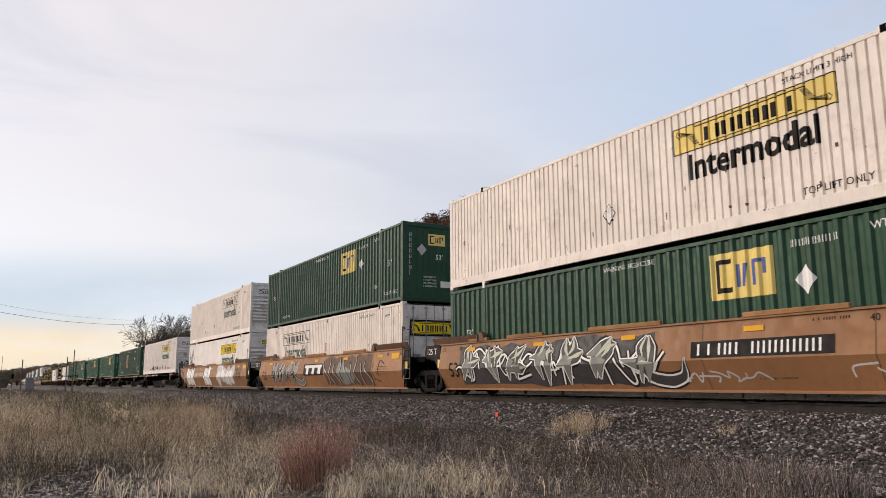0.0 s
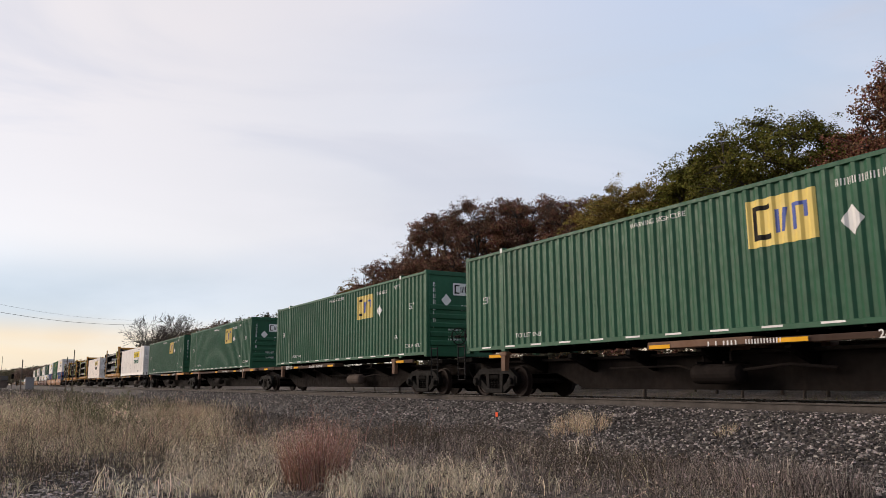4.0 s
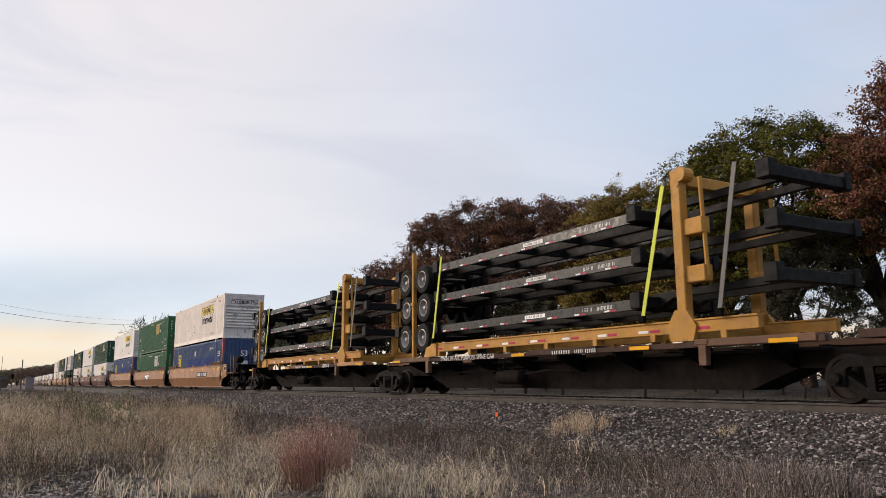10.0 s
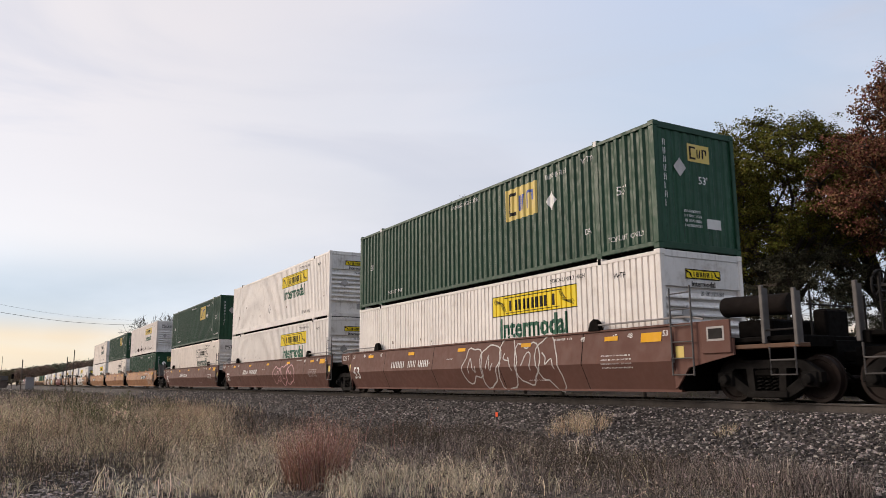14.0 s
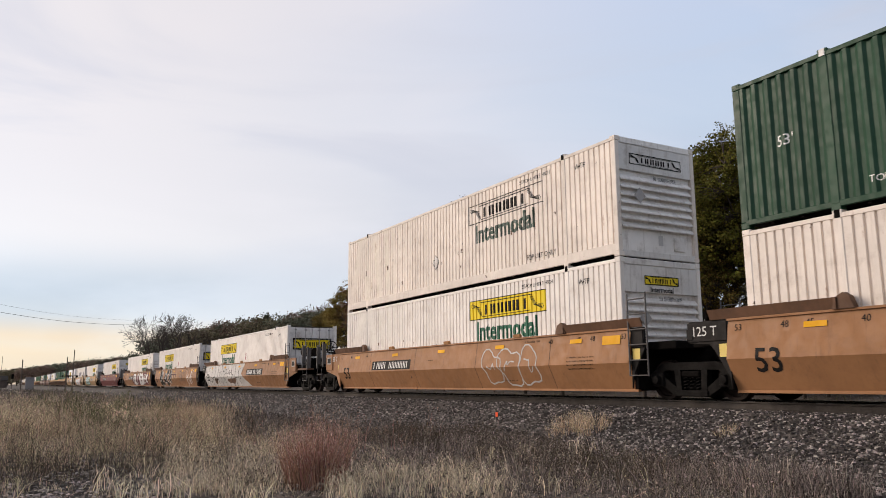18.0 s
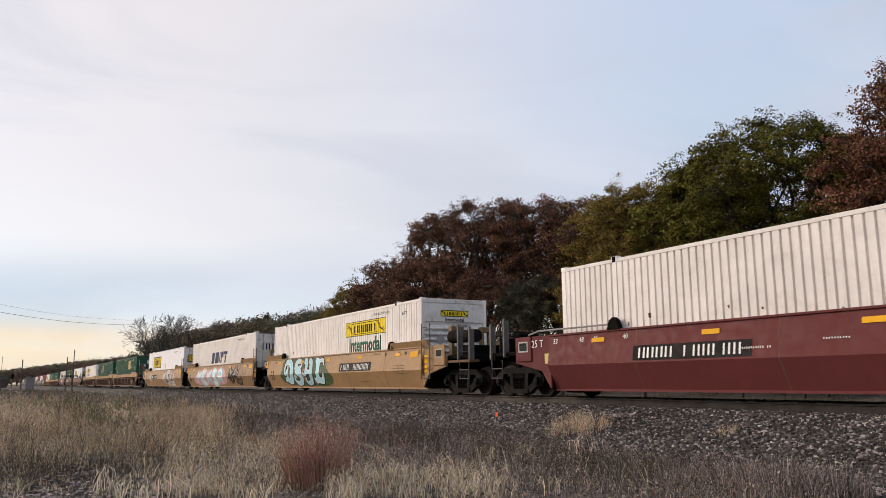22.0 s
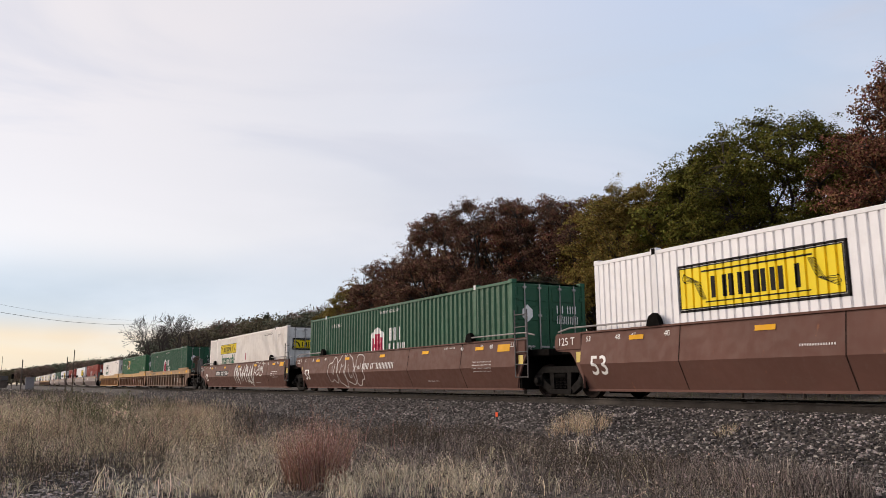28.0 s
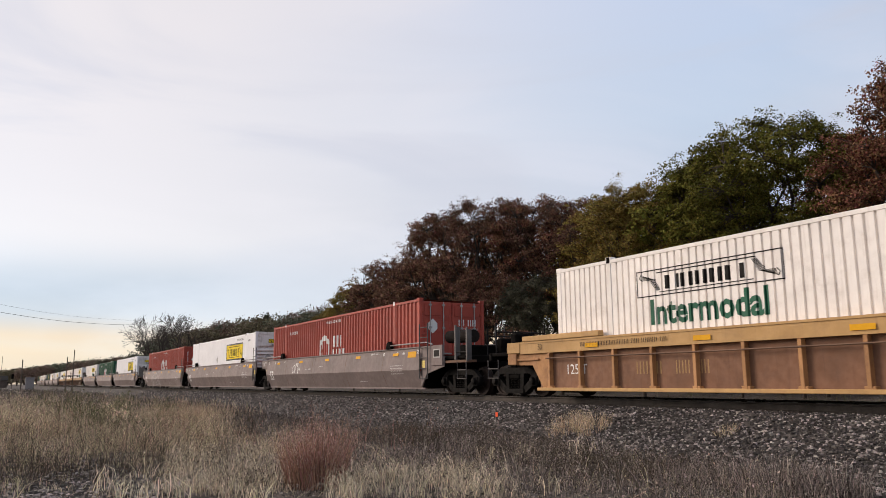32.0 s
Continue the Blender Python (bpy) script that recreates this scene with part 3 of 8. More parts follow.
# ---- containers, 53 ft: 16.154 x 2.591 x 2.896 m, origin at the middle of the floor ----
CL, CW, CH = 16.154, 2.591, 2.896
HL, HW = CL / 2, CW / 2
POST_X = HL - 1.95
PITCH = {"wave": (0.273, 0.07, 0.055, 0.075, 0.073), "groove": (0.197, 0.143, 0.008, 0.038, 0.008)}
FOLD = {"wave": 0.045, "groove": 0.042}


def fold_profile(kind):
    """Break points (x, depth) along a side between the corner posts, interrupted by the two lift posts."""
    def make():
        per, flat, ramp1, low, ramp2 = PITCH[kind]
        d = FOLD[kind]
        pts = []
        for a, b in ((-HL + 0.16, -POST_X - 0.09), (-POST_X + 0.09, POST_X - 0.09), (POST_X + 0.09, HL - 0.16)):
            n = max(1, round((b - a) / per))
            p = (b - a) / n
            k = p / per
            x = a
            for _ in range(n):
                pts += [(x, 0.0), (x + flat * k, 0.0), (x + (flat + ramp1) * k, d), (x + (flat + ramp1 + low) * k, d)]
                x += p
            pts.append((b, 0.0))
        return pts
    return cached(("profile", kind), make)


def fold_depth(kind):
    pts = fold_profile(kind)
    xs, ds = [p[0] for p in pts], [p[1] for p in pts]
    return lambda x: float(np.interp(x, xs, ds)) - HW + 0.012


def side_mesh(kind):
    def make():
        g = Geo()
        y0 = -HW + 0.012
        pts = fold_profile(kind)
        z0, z1 = (0.14 if kind == "wave" else 0.29), CH - 0.11
        v = [(x, y0 + d, z) for x, d in pts for z in (z0, z1)]
        g.add(v, [(2 * i, 2 * i + 2, 2 * i + 3, 2 * i + 1) for i in range(len(pts) - 1)])
        return g.mesh("side_wall")
    return cached(("side", kind), make)


def frame_meshes(kind):
    def rail_top():
        g = Geo()
        hi = 0.10
        g.box(-HL + 0.1, HL - 0.1, -HW, -HW + 0.07, CH - hi - 0.02, CH - 0.035, 0.008)
        return g.mesh("top_rail")

    def rail_bottom():
        g = Geo()
        g.box(-HL + 0.1, HL - 0.1, -HW, -HW + 0.07, 0.062, 0.165 if kind == "wave" else 0.31, 0.008)
        for k in range(-9, 10):
            g.box(k * 0.8 - 0.05, k * 0.8 + 0.05, -HW - 0.002, -HW + 0.02, 0.075, 0.10)
        return g.mesh("bottom_rail")

    def corner():
        g = Geo()
        g.box(HL - 0.165, HL, -HW, -HW + 0.12, 0.12, CH - 0.12, 0.012)
        for z in (0.0, CH - 0.12):
            g.box(HL - 0.18, HL + 0.004, -HW - 0.004, -HW + 0.16, z, z + 0.12, 0.01)
            g.box(HL - 0.13, HL - 0.05, -HW - 0.007, -HW, z + 0.03, z + 0.09)
        return g.mesh("corner_post")

    def lift():
        g = Geo()
        g.box(POST_X - 0.075, POST_X + 0.075, -HW - 0.003, -HW + 0.06, 0.12, CH - 0.12, 0.008)
        g.box(POST_X - 0.09, POST_X + 0.09, -HW - 0.004, -HW + 0.16, 0, 0.12, 0.01)
        g.box(POST_X - 0.09, POST_X + 0.09, -HW - 0.004, -HW + 0.16, CH - 0.12, CH + 0.025, 0.01)
        return g.mesh("lift_post")

    def lug():
        g = Geo()
        g.box(POST_X - 0.055, POST_X + 0.055, -HW - 0.012, -HW + 0.01, CH - 0.115, CH + 0.02, 0.006)
        return g.mesh("lift_lug")

    def roof():
        g = Geo()
        pts = []
        n = 60
        for i in range(n):
            x = -HL + 0.1 + (CL - 0.2) * i / n
            p = (CL - 0.2) / n
            pts += [(x, 0), (x + p * 0.5, 0), (x + p * 0.6, -0.018), (x + p * 0.9, -0.018)]
        pts.append((HL - 0.1, 0))
        v = [(x, y, CH - 0.045 + d) for x, d in pts for y in (-HW + 0.05, HW - 0.05)]
        g.add(v, [(2 * i, 2 * i + 2, 2 * i + 3, 2 * i + 1) for i in range(len(pts) - 1)])
        return g.mesh("roof")

    def floor():
        g = Geo()
        g.box(-HL + 0.1, HL - 0.1, -HW + 0.06, HW - 0.06, 0.08, 0.15)
        for k in range(-12, 13):
            g.box(k * 0.62 - 0.03, k * 0.62 + 0.03, -HW + 0.06, HW - 0.06, 0.02, 0.08)
        return g.mesh("underframe")
    return {n: cached((n, kind), fn) for n, fn in
            (("top_rail", rail_top), ("bottom_rail", rail_bottom), ("corner_post", corner), ("lift_post", lift), ("lift_lug", lug),
             ("roof", roof), ("underframe", floor))}


def front_mesh(kind):
    """The closed end wall: louvred ribs, or upright folds."""
    def make():
        g = Geo()
        back = HL - (0.095 if kind == "louvre" else 0.045)
        g.box(HL - 0.14, back, -HW + 0.11, HW - 0.11, 0.1, CH - 0.1)
        if kind in ("louvre", "ribs"):
            pass
        else:
            n = 9
            w = (CW - 0.24) / n
            v = []
            for i in range(n):
                y = -HW + 0.12 + i * w
                v += [(HL - 0.05, y), (HL - 0.03, y + w * 0.15), (HL - 0.03, y + w * 0.6), (HL - 0.05, y + w * 0.75)]
            v.append((HL - 0.05, HW - 0.12))
            k = len(v)
            g = Geo().add([(a, b, z) for z in (0.1, CH - 0.1) for a, b in v], [(j, j + 1, k + j + 1, k + j) for j in range(k - 1)])
        return g.mesh("front_wall")
    return cached(("front", kind), make)


def door_mesh():
    def make():
        g = Geo()
        g.box(HL - 0.09, HL - 0.035, -HW + 0.12, -0.012, 0.13, CH - 0.11, 0.01)
        for z in (0.45, 1.15, 1.95, 2.5):
            g.box(HL - 0.04, HL - 0.022, -HW + 0.2, -0.1, z - 0.2, z + 0.2, 0.015)
        for z in (0.4, 1.0, 1.7, 2.4):
            g.box(HL - 0.05, HL + 0.004, -HW + 0.09, -HW + 0.2, z - 0.05, z + 0.05, 0.008)
        return g.mesh("door")

    def rod():
        g = Geo()
        g.tube([(HL + 0.01, 0, 0.12), (HL + 0.01, 0, CH - 0.1)], 0.018, 6)
        for z in (0.2, 0.9, 1.9, CH - 0.22):
            g.box(HL - 0.03, HL + 0.03, -0.05, 0.05, z - 0.03, z + 0.03)
        g.box(HL + 0.01, HL + 0.035, 0.0, 0.3, 1.0, 1.05)
        return g.mesh("lock_rod")
    return cached("door", make), cached("rod", rod)


def banner(x0, x1, z0, z1, border):
    """The haulier's long panel as plain blocks: frame lines, a row of seven upright blocks, a scroll at each end."""
    w, h = x1 - x0, z1 - z0
    t = 0.022
    ink = [rects((x0, x1, z0, z0 + t), (x0, x1, z1 - t, z1), (x0, x0 + t, z0, z1), (x1 - t, x1, z0, z1))]
    if border:
        ink.append(rects((x0 - 0.05, x1 + 0.05, z0 - 0.06, z0 - 0.01), (x0 - 0.05, x1 + 0.05, z1 + 0.01, z1 + 0.06),
                         (x0 - 0.06, x0 - 0.01, z0 - 0.06, z1 + 0.06), (x1 + 0.01, x1 + 0.06, z0 - 0.06, z1 + 0.06)))
    b0, bh = x0 + w * 0.2, h * 0.5
    zb = z0 + h * 0.22
    bw = w * 0.086
    for i in range(6):
        a = b0 + i * bw * 1.16
        q, t = bw * (0.6, 0.8, 0.86, 0.84, 0.88, 0.8)[i], bw * 0.33
        ink.append(rects((a + q - t, a + q, zb, zb + bh)))
        if i not in (0, 5):
            ink.append(rects((a, a + t, zb, zb + bh)))
    for sx, a, up in ((1, x0 + w * 0.035, 1), (-1, x1 - w * 0.035, -1)):
        zc = z0 + h * (0.5 + 0.24 * up)
        for k in range(6):
            q = k / 5
            ink.append(stroke([(a + sx * w * 0.012 * q, zc + h * (0.10 - 0.2 * q) * up), (a + sx * w * (0.06 + 0.05 * q), zc - h * (0.02 + 0.1 * q) * up),
                               (a + sx * w * (0.12 + 0.03 * q), z0 + h * (0.5 - 0.30 * up))], 0.011))
        ink.append(stroke([(a, zc + h * 0.12 * up), (a - sx * w * 0.012, zc), (a + sx * w * 0.008, zc - h * 0.13 * up)], 0.018))
    ink.append(rects((x0 + w * 0.16, x1 - w * 0.16, z0 + h * 0.84, z0 + h * 0.88), (x0 + w * 0.18, x1 - w * 0.18, z0 + h * 0.12, z0 + h * 0.15)))
    return rects((x0, x1, z0, z1)), joined(*ink)


def square_logo(x0, x1, z0, z1):
    """The square operator's panel as plain blocks: a dark stepped block, a blue block and a blue flag shape."""
    w, h = x1 - x0, z1 - z0
    X = lambda a: x0 + a * w
    Z = lambda a: z0 + a * h
    dark = rects((X(0.08), X(0.16), Z(0.14), Z(0.86)), (X(0.16), X(0.36), Z(0.76), Z(0.86)), (X(0.16), X(0.36), Z(0.14), Z(0.25)))
    blue = rects((X(0.42), X(0.47), Z(0.24), Z(0.72)), (X(0.50), X(0.56), Z(0.24), Z(0.72), w * 0.05), (X(0.66), X(0.73), Z(0.24), Z(0.78)), (X(0.73), X(0.88), Z(0.70), Z(0.78)), (X(0.82), X(0.88), Z(0.46), Z(0.70)))
    return rects((x0, x1, z0, z1)), dark, blue


def blocks(x0, x1, z0, z1, n, gap=0.3, seed=1):
    """A row of plain upright bars, in pairs, in place of marks that are not lettered."""
    rnd = random.Random(seed)
    out = []
    w = (x1 - x0) / n
    for i in range(n):
        a, b = x0 + i * w, w * (1 - gap)
        t = b * 0.27
        out.append((a, a + t, z0, z1))
        if rnd.random() < 0.8:
            out.append((a + b - t, a + b, z0, z1))
    return rects(*out)


def house_logo(x0, z0, w, h):
    wall = poly([(x0, z0), (x0 + w, z0), (x0 + w, z0 + h * 0.72), (x0 + w / 2, z0 + h), (x0, z0 + h * 0.72)])
    red = rects((x0 + w * 0.16, x0 + w * 0.3, z0, z0 + h * 0.62), (x0 + w * 0.70, x0 + w * 0.84, z0, z0 + h * 0.62),
                (x0 + w * 0.36, x0 + w * 0.46, z0, z0 + h * 0.75), (x0 + w * 0.54, x0 + w * 0.64, z0, z0 + h * 0.75),
                (x0 + w * 0.30, x0 + w * 0.70, z0 + h * 0.3, z0 + h * 0.42))
    return wall, red


LABELS = {
    "van_yellow": "white corrugated container with yellow banner",
    "van_worn": "white container with rust streaks at one end",
    "van_outline": "weathered white container with outlined banner",
    "van_aged": "weathered white container with faded yellow banner",
    "van_rusty": "white container with flaking rust patches",
    "van_banner": "clean white container with tall yellow banner",
    "van_green": "white container with outlined banner, green word",
    "square": "dark green container with yellow square logo",
    "square_white": "green container with white square logo",
    "square_plain": "plain dark green corrugated container",
    "square_faded": "dark green container with faded orange logo",
    "square_bright": "mid-green container with yellow square logo",
    "square_light": "faded green container with yellow square logo",
    "blue": "blue container with faded red corner posts",
    "house_green": "green container with white house logo",
    "house_red": "brick red container with white house logo",
    "slant": "white container with slanted navy lettering",
}


def container(style, lead, u, z, where="in a well car"):
    """lead: which end goes first, 'front' (closed end wall) or 'doors'. Paint is given on the side that is seen."""
    van = style.startswith("van") or style == "slant"
    kind = "groove" if van else "wave"
    wall = {"van_yellow": "white", "van_worn": "white", "van_outline": "white_old", "van_aged": "white_old", "van_rusty": "white_rusty", "van_banner": "white_bright", "van_green": "white",
            "slant": "white", "blue": "blue", "house_red": "red", "house_green": "green_light", "square_light": "green_light",
            "square_white": "green_bright", "square_bright": "green_bright"}.get(style, "green")
    wm = M[wall]
    c = thing("container", LABELS[style] + " " + where, "container", "containers of the freight train")
    turn = 0.0 if lead == "front" else 180.0
    fm = frame_meshes(kind)
    R = pose(0, 0, 0, 0, 0, 180)
    FX = Matrix.Diagonal((-1, 1, 1, 1))
    FY = Matrix.Diagonal((1, -1, 1, 1))
    part("side_wall", side_mesh(kind), wm, c)
    part("side_wall", side_mesh(kind), wm, c, at=R)
    for n in ("top_rail", "bottom_rail"):
        part(n, fm[n], wm, c)
        part(n, fm[n], wm, c, at=R)
    part("roof", fm["roof"], wm, c)
    part("underframe", fm["underframe"], M["dark"], c)
    pm = M["orange_post"] if style == "blue" else wm
    for m in (None, FX, FY, R):
        part("corner_post", fm["corner_post"], pm, c, at=m)
    for m in (None, R, FX, FY):
        part("lift_post", fm["lift_post"], wm, c, at=m)
    for m in (None, FX):
        part("lift_lug", fm["lift_lug"], M["dark"] if van else M["whiteink"], c, "dark steel lug" if van else "", at=m if lead == "front" else m @ R if m else R)
    # ends: the closed wall at local +x, doors at -x
    end = "louvre" if van else ("ribs" if style in ("square_light", "square_bright", "house_green", "house_red") else "folds")
    front = part("front_wall", front_mesh(end), M["white_end"] if van else wm, c)
    if end == "louvre" and lead == "front":
        lv = cached("louvre", lambda: Geo().prism_y([(HL - 0.096, 0.03), (HL - 0.002, 0), (HL - 0.002, 0.035), (HL - 0.096, 0.14)], -HW + 0.14, HW - 0.14).mesh("louvre"))
        for i in range(7):
            part("louvre", lv, M["white_end"], front, at=pose(0, 0, 0.70 + i * 0.19))
        part("hatch", cached("hatch", lambda: Geo().box(HL - 0.10, HL - 0.06, 0.55, 0.9, 0.25, 0.58, 0.01).mesh("hatch")), M["white_end"], front)
    elif end == "ribs" and lead == "front":
        lv = cached("end_rib", lambda: Geo().prism_y([(HL - 0.046, 0), (HL - 0.008, 0.04), (HL - 0.008, 0.16), (HL - 0.046, 0.2)], -HW + 0.15, HW - 0.15).mesh("end_rib"))
        for i in range(5):
            part("end_rib", lv, wm, front, at=pose(0, 0, 0.35 + i * 0.3))
    er = cached("end_rail", lambda: Geo().box(HL - 0.10, HL - 0.004, -HW + 0.11, HW - 0.11, 0.01, 0.16, 0.01).mesh("end_rail"))
    for zz in (0.0, CH - 0.17):
        part("end_rail", er, M["white_end"] if van else wm, c, at=pose(0, 0, zz))
    if van and lead == "front":
        part("end_panel", cached("end_panel", lambda: Geo().box(HL - 0.10, HL - 0.02, -HW + 0.11, HW - 0.11, CH - 0.80, CH - 0.16, 0.008).mesh("end_panel")), M["white_end"], front)
    dm, rm = door_mesh()
    for m in (R, R @ FY):
        d = part("door", dm, M["white_end"] if van else wm, c, at=m)
        for y in (-HW + 0.42, -0.36):
            part("lock_rod", rm, M["galv"], d, at=pose(0, y, 0))
    # paint on the seen side: f is the place measured from the leading... closed end
    sgn = 1 if lead == "front" else -1
    at = None if lead == "front" else R
    dep, brk = fold_depth(kind), [p[0] for p in fold_profile(kind)]

    def paint(name, vf, m, lift=0.004, label=""):
        key = ("paint", kind, name, style, lead, lift)
        name = name.rstrip("_0123456789")
        me = cached(key, lambda: draped(vf() if callable(vf) else vf, brk, dep, lift, name))
        part(name, me, m, c, label, at=at)

    def fx(d):
        """x of a mark d metres from the closed end."""
        return sgn * (HL - d)

    if style in ("van_yellow", "van_worn", "van_outline", "van_rusty", "van_green", "van_aged"):
        xa, xb = sorted((fx(2.85), fx(6.6)))
        pnl, ink = banner(xa, xb, 1.87, 2.45, False)
        pm_ = {"van_yellow": M["yellow"], "van_worn": M["yellow"], "van_rusty": M["yellow_pale"], "van_aged": M["yellow_pale"]}.get(style)
        if pm_:
            paint("banner_panel", pnl, pm_, 0.004, "yellow banner")
        paint("banner_mark", ink, M["black"], 0.007)
        paint("lettering", lambda: shifted(text_mesh("Intermodal", 0.74, 0.022, 0, 0.93), (xa + xb) / 2, 1.5),
              {"van_outline": M["inkfaded"], "van_aged": M["black"]}.get(style, M["greenink"]), 0.006, "dark green word")
        paint("lift_lettering", lambda: shifted(text_mesh("TOP LIFT ONLY", 0.19), fx(3.0) if lead == "front" else fx(13.0), 0.45), M["black"], 0.006)
        paint("small_lettering", lambda: joined(shifted(text_mesh("STACK LIMIT 3 HIGH", 0.15), fx(3.2) if lead == "front" else fx(13.0), 2.6),
                                                shifted(text_mesh("WTP", 0.19), fx(1.3) if lead == "front" else fx(14.9), 2.45)), M["black"], 0.006)
        paint("placard_rim", poly([(fx(8.7) - 0.22, 1.02), (fx(8.7), 0.76), (fx(8.7) + 0.22, 1.02), (fx(8.7), 1.28)]), M["endplate"], 0.008)
        paint("placard", poly([(fx(8.7) - 0.19, 1.03), (fx(8.7), 0.80), (fx(8.7) + 0.19, 1.03), (fx(8.7), 1.26)]), M["white_end"], 0.011, "white diamond placard holder")
        if lead == "doors":
            paint("red_label", rects((fx(8.7) - 0.03, fx(8.7) + 0.03, 1.4, 1.78)), M["redink"], 0.009, "narrow red label")
        rn = random.Random(style + lead)
        if style == "van_worn":
            for k in range(18):
                paint("rust_patch_%d" % k, poly(blob(rn, rn.uniform(-7.9, -6.3), rn.uniform(0.7, 2.4), rn.uniform(0.05, 0.16), rn.uniform(0.2, 0.8), 16, 0.6, 2.2)), M["rustpatch"], 0.005)
        if style == "van_rusty":
            for k in range(46):
                cx = rn.choice((rn.uniform(-3.4, 0.6), rn.uniform(-4.6, 4.3)))
                w, h = rn.uniform(0.06, 0.20), rn.uniform(0.08, 0.36)
                paint("rust_patch_%d" % k, poly(blob(rn, cx, 0.35 + h / 2 + rn.uniform(0, 0.12), w, h, 14, 0.6, 2.2)), M["rustpatch"], 0.005)
        paint("scuff", poly(*[[(q[0], q[1]) for q in ((a, b), (a + c, b + 0.01), (a + c * 0.8, b + e), (a - 0.01, b + e * 0.9))] for a, b, c, e in
                              [(rn.uniform(-HL + 0.5, HL - 0.6), rn.uniform(0.35, 1.5), rn.uniform(0.02, 0.07), rn.uniform(0.04, 0.18)) for _ in range(14)]]), M["hood"], 0.006, "small rust-brown scuffs")
    elif style == "van_banner":
        xa, xb = sorted((fx(2.65), fx(6.3)))
        pnl, ink = banner(xa, xb, 1.50, 2.36, True)
        paint("banner_panel", pnl, M["yellow"], 0.004, "yellow banner with black border")
        paint("banner_mark", ink, M["black"], 0.007)
        paint("small_lettering", lambda: joined(shifted(text_mesh("STACK LIMIT 3 HIGH", 0.15), fx(3.2) if lead == "front" else fx(13.0), 2.6),
                                                shifted(text_mesh("WTP", 0.19), fx(1.3) if lead == "front" else fx(14.9), 2.45)), M["black"], 0.006)
        paint("placard", poly([(fx(8.7) - 0.2, 1.55), (fx(8.7), 1.3), (fx(8.7) + 0.2, 1.55), (fx(8.7), 1.8)]), M["grey"], 0.008)
    elif style in ("square", "square_white", "square_light", "square_bright", "square_plain", "square_faded"):
        faded = style == "square_faded"
        xa, xb = sorted((fx(8.75), fx(9.95)) if faded else (fx(4.39), fx(5.84)))
        if style != "square_plain":
            pnl, dk, bl = square_logo(xa, xb, 0.9 if faded else 1.62, 2.3 if faded else 2.53)
            paint("logo_panel", pnl, M["whiteink"] if style == "square_white" else M["tan_faded"] if faded else M["yellow_pale"], 0.004)
            paint("logo_mark", joined(dk, bl) if style == "square_white" else dk, M["black"], 0.007)
            if style != "square_white":
                paint("logo_blue_mark", bl, M["blueink"], 0.007)
            dx = fx(3.75)
            paint("placard", poly([(dx - 0.2, 1.82), (dx, 1.55), (dx + 0.2, 1.82), (dx, 2.09)]), M["whiteink"], 0.009, "white diamond placard")
        paint("small_lettering", lambda: joined(
            blocks(fx(3.9) - 0.1, fx(3.9) + 0.85, 2.42, 2.55, 9, 0.4, seed=3) if lead == "front" else blocks(fx(1.5) - 0.1, fx(1.5) + 0.85, 2.05, 2.18, 9, 0.4, seed=3),
            shifted(text_mesh("WARNING HIGH CUBE", 0.16), fx(8.2), 2.62),
            shifted(text_mesh("WTP", 0.2), sgn * (POST_X - 0.35), 2.55), shifted(text_mesh("DA", 0.2), sgn * (POST_X - 0.4), 0.75),
            shifted(text_mesh("53'", 0.3), fx(1.1), {"square": 1.5, "square_light": 1.75}.get(style, 0.9)), shifted(text_mesh("53'", 0.3), fx(15.1), 1.5),
            shifted(text_mesh("TOP LIFT ONLY", 0.17), fx(1.05), 0.4), shifted(text_mesh("TOP LIFT ONLY", 0.17), fx(13.0), 0.4)), M["whiteink"], 0.007)
        if style == "square_light":
            for k in range(12):
                flat(c, "reflector", rects((-7.2 + k * 1.2, -6.75 + k * 1.2, 0.115, 0.155)), M["whiteink"], -HW - 0.004)
    elif style == "blue":
        xa, xb = -HL + 1.75, -HL + 3.0
        paint("fresh_paint", rects((-2.8, HL - 0.6, 0.35, 1.82)), M["blue_fresh"], 0.003, "deeper blue repainted patch")
        paint("logo_panel", rects((xa, xb, 1.35, 2.25)), M["yellow"], 0.004, "yellow square")
        paint("logo_mark", rects((xa + 0.12, xa + 0.3, 1.45, 2.15), (xa + 0.3, xa + 0.62, 1.95, 2.15), (xa + 0.3, xa + 0.55, 1.72, 1.86),
                                 (xa + 0.3, xa + 0.62, 1.45, 1.6), (xa + 0.75, xa + 0.9, 1.55, 2.05), (xa + 0.9, xb - 0.1, 1.95, 2.12)), M["blueink"], 0.007)
        paint("number", lambda: shifted(text_mesh("53", 0.5, 0.008), HL - 1.05, 1.95), M["whiteink"], 0.007)
        paint("number_plate", rects((HL - 1.22, HL - 0.82, 1.2, 1.48), (-0.2, 0.15, 2.0, 2.35)), M["whiteink"], 0.006)
        paint("small_lettering", blocks(HL - 3.6, HL - 2.7, 2.3, 2.45, 7, seed=5), M["whiteink"], 0.007)
    elif style.startswith("house"):
        x0 = -9.56 + HL if lead == "doors" else HL - 9.4
        wl, rd = house_logo(x0, 1.02, 1.25, 1.12)
        paint("house_mark", wl, M["whiteink"], 0.004, "white house shape")
        paint("house_stripe", rd, M["redink"] if style == "house_green" else M["red"], 0.008)
        paint("logo_mark", joined(blocks(x0 + 1.6, x0 + 2.55, 1.55, 2.02, 3, 0.2, 4), blocks(x0 + 1.4, x0 + 3.0, 1.05, 1.46, 5, 0.2, 8)), M["whiteink"], 0.006)
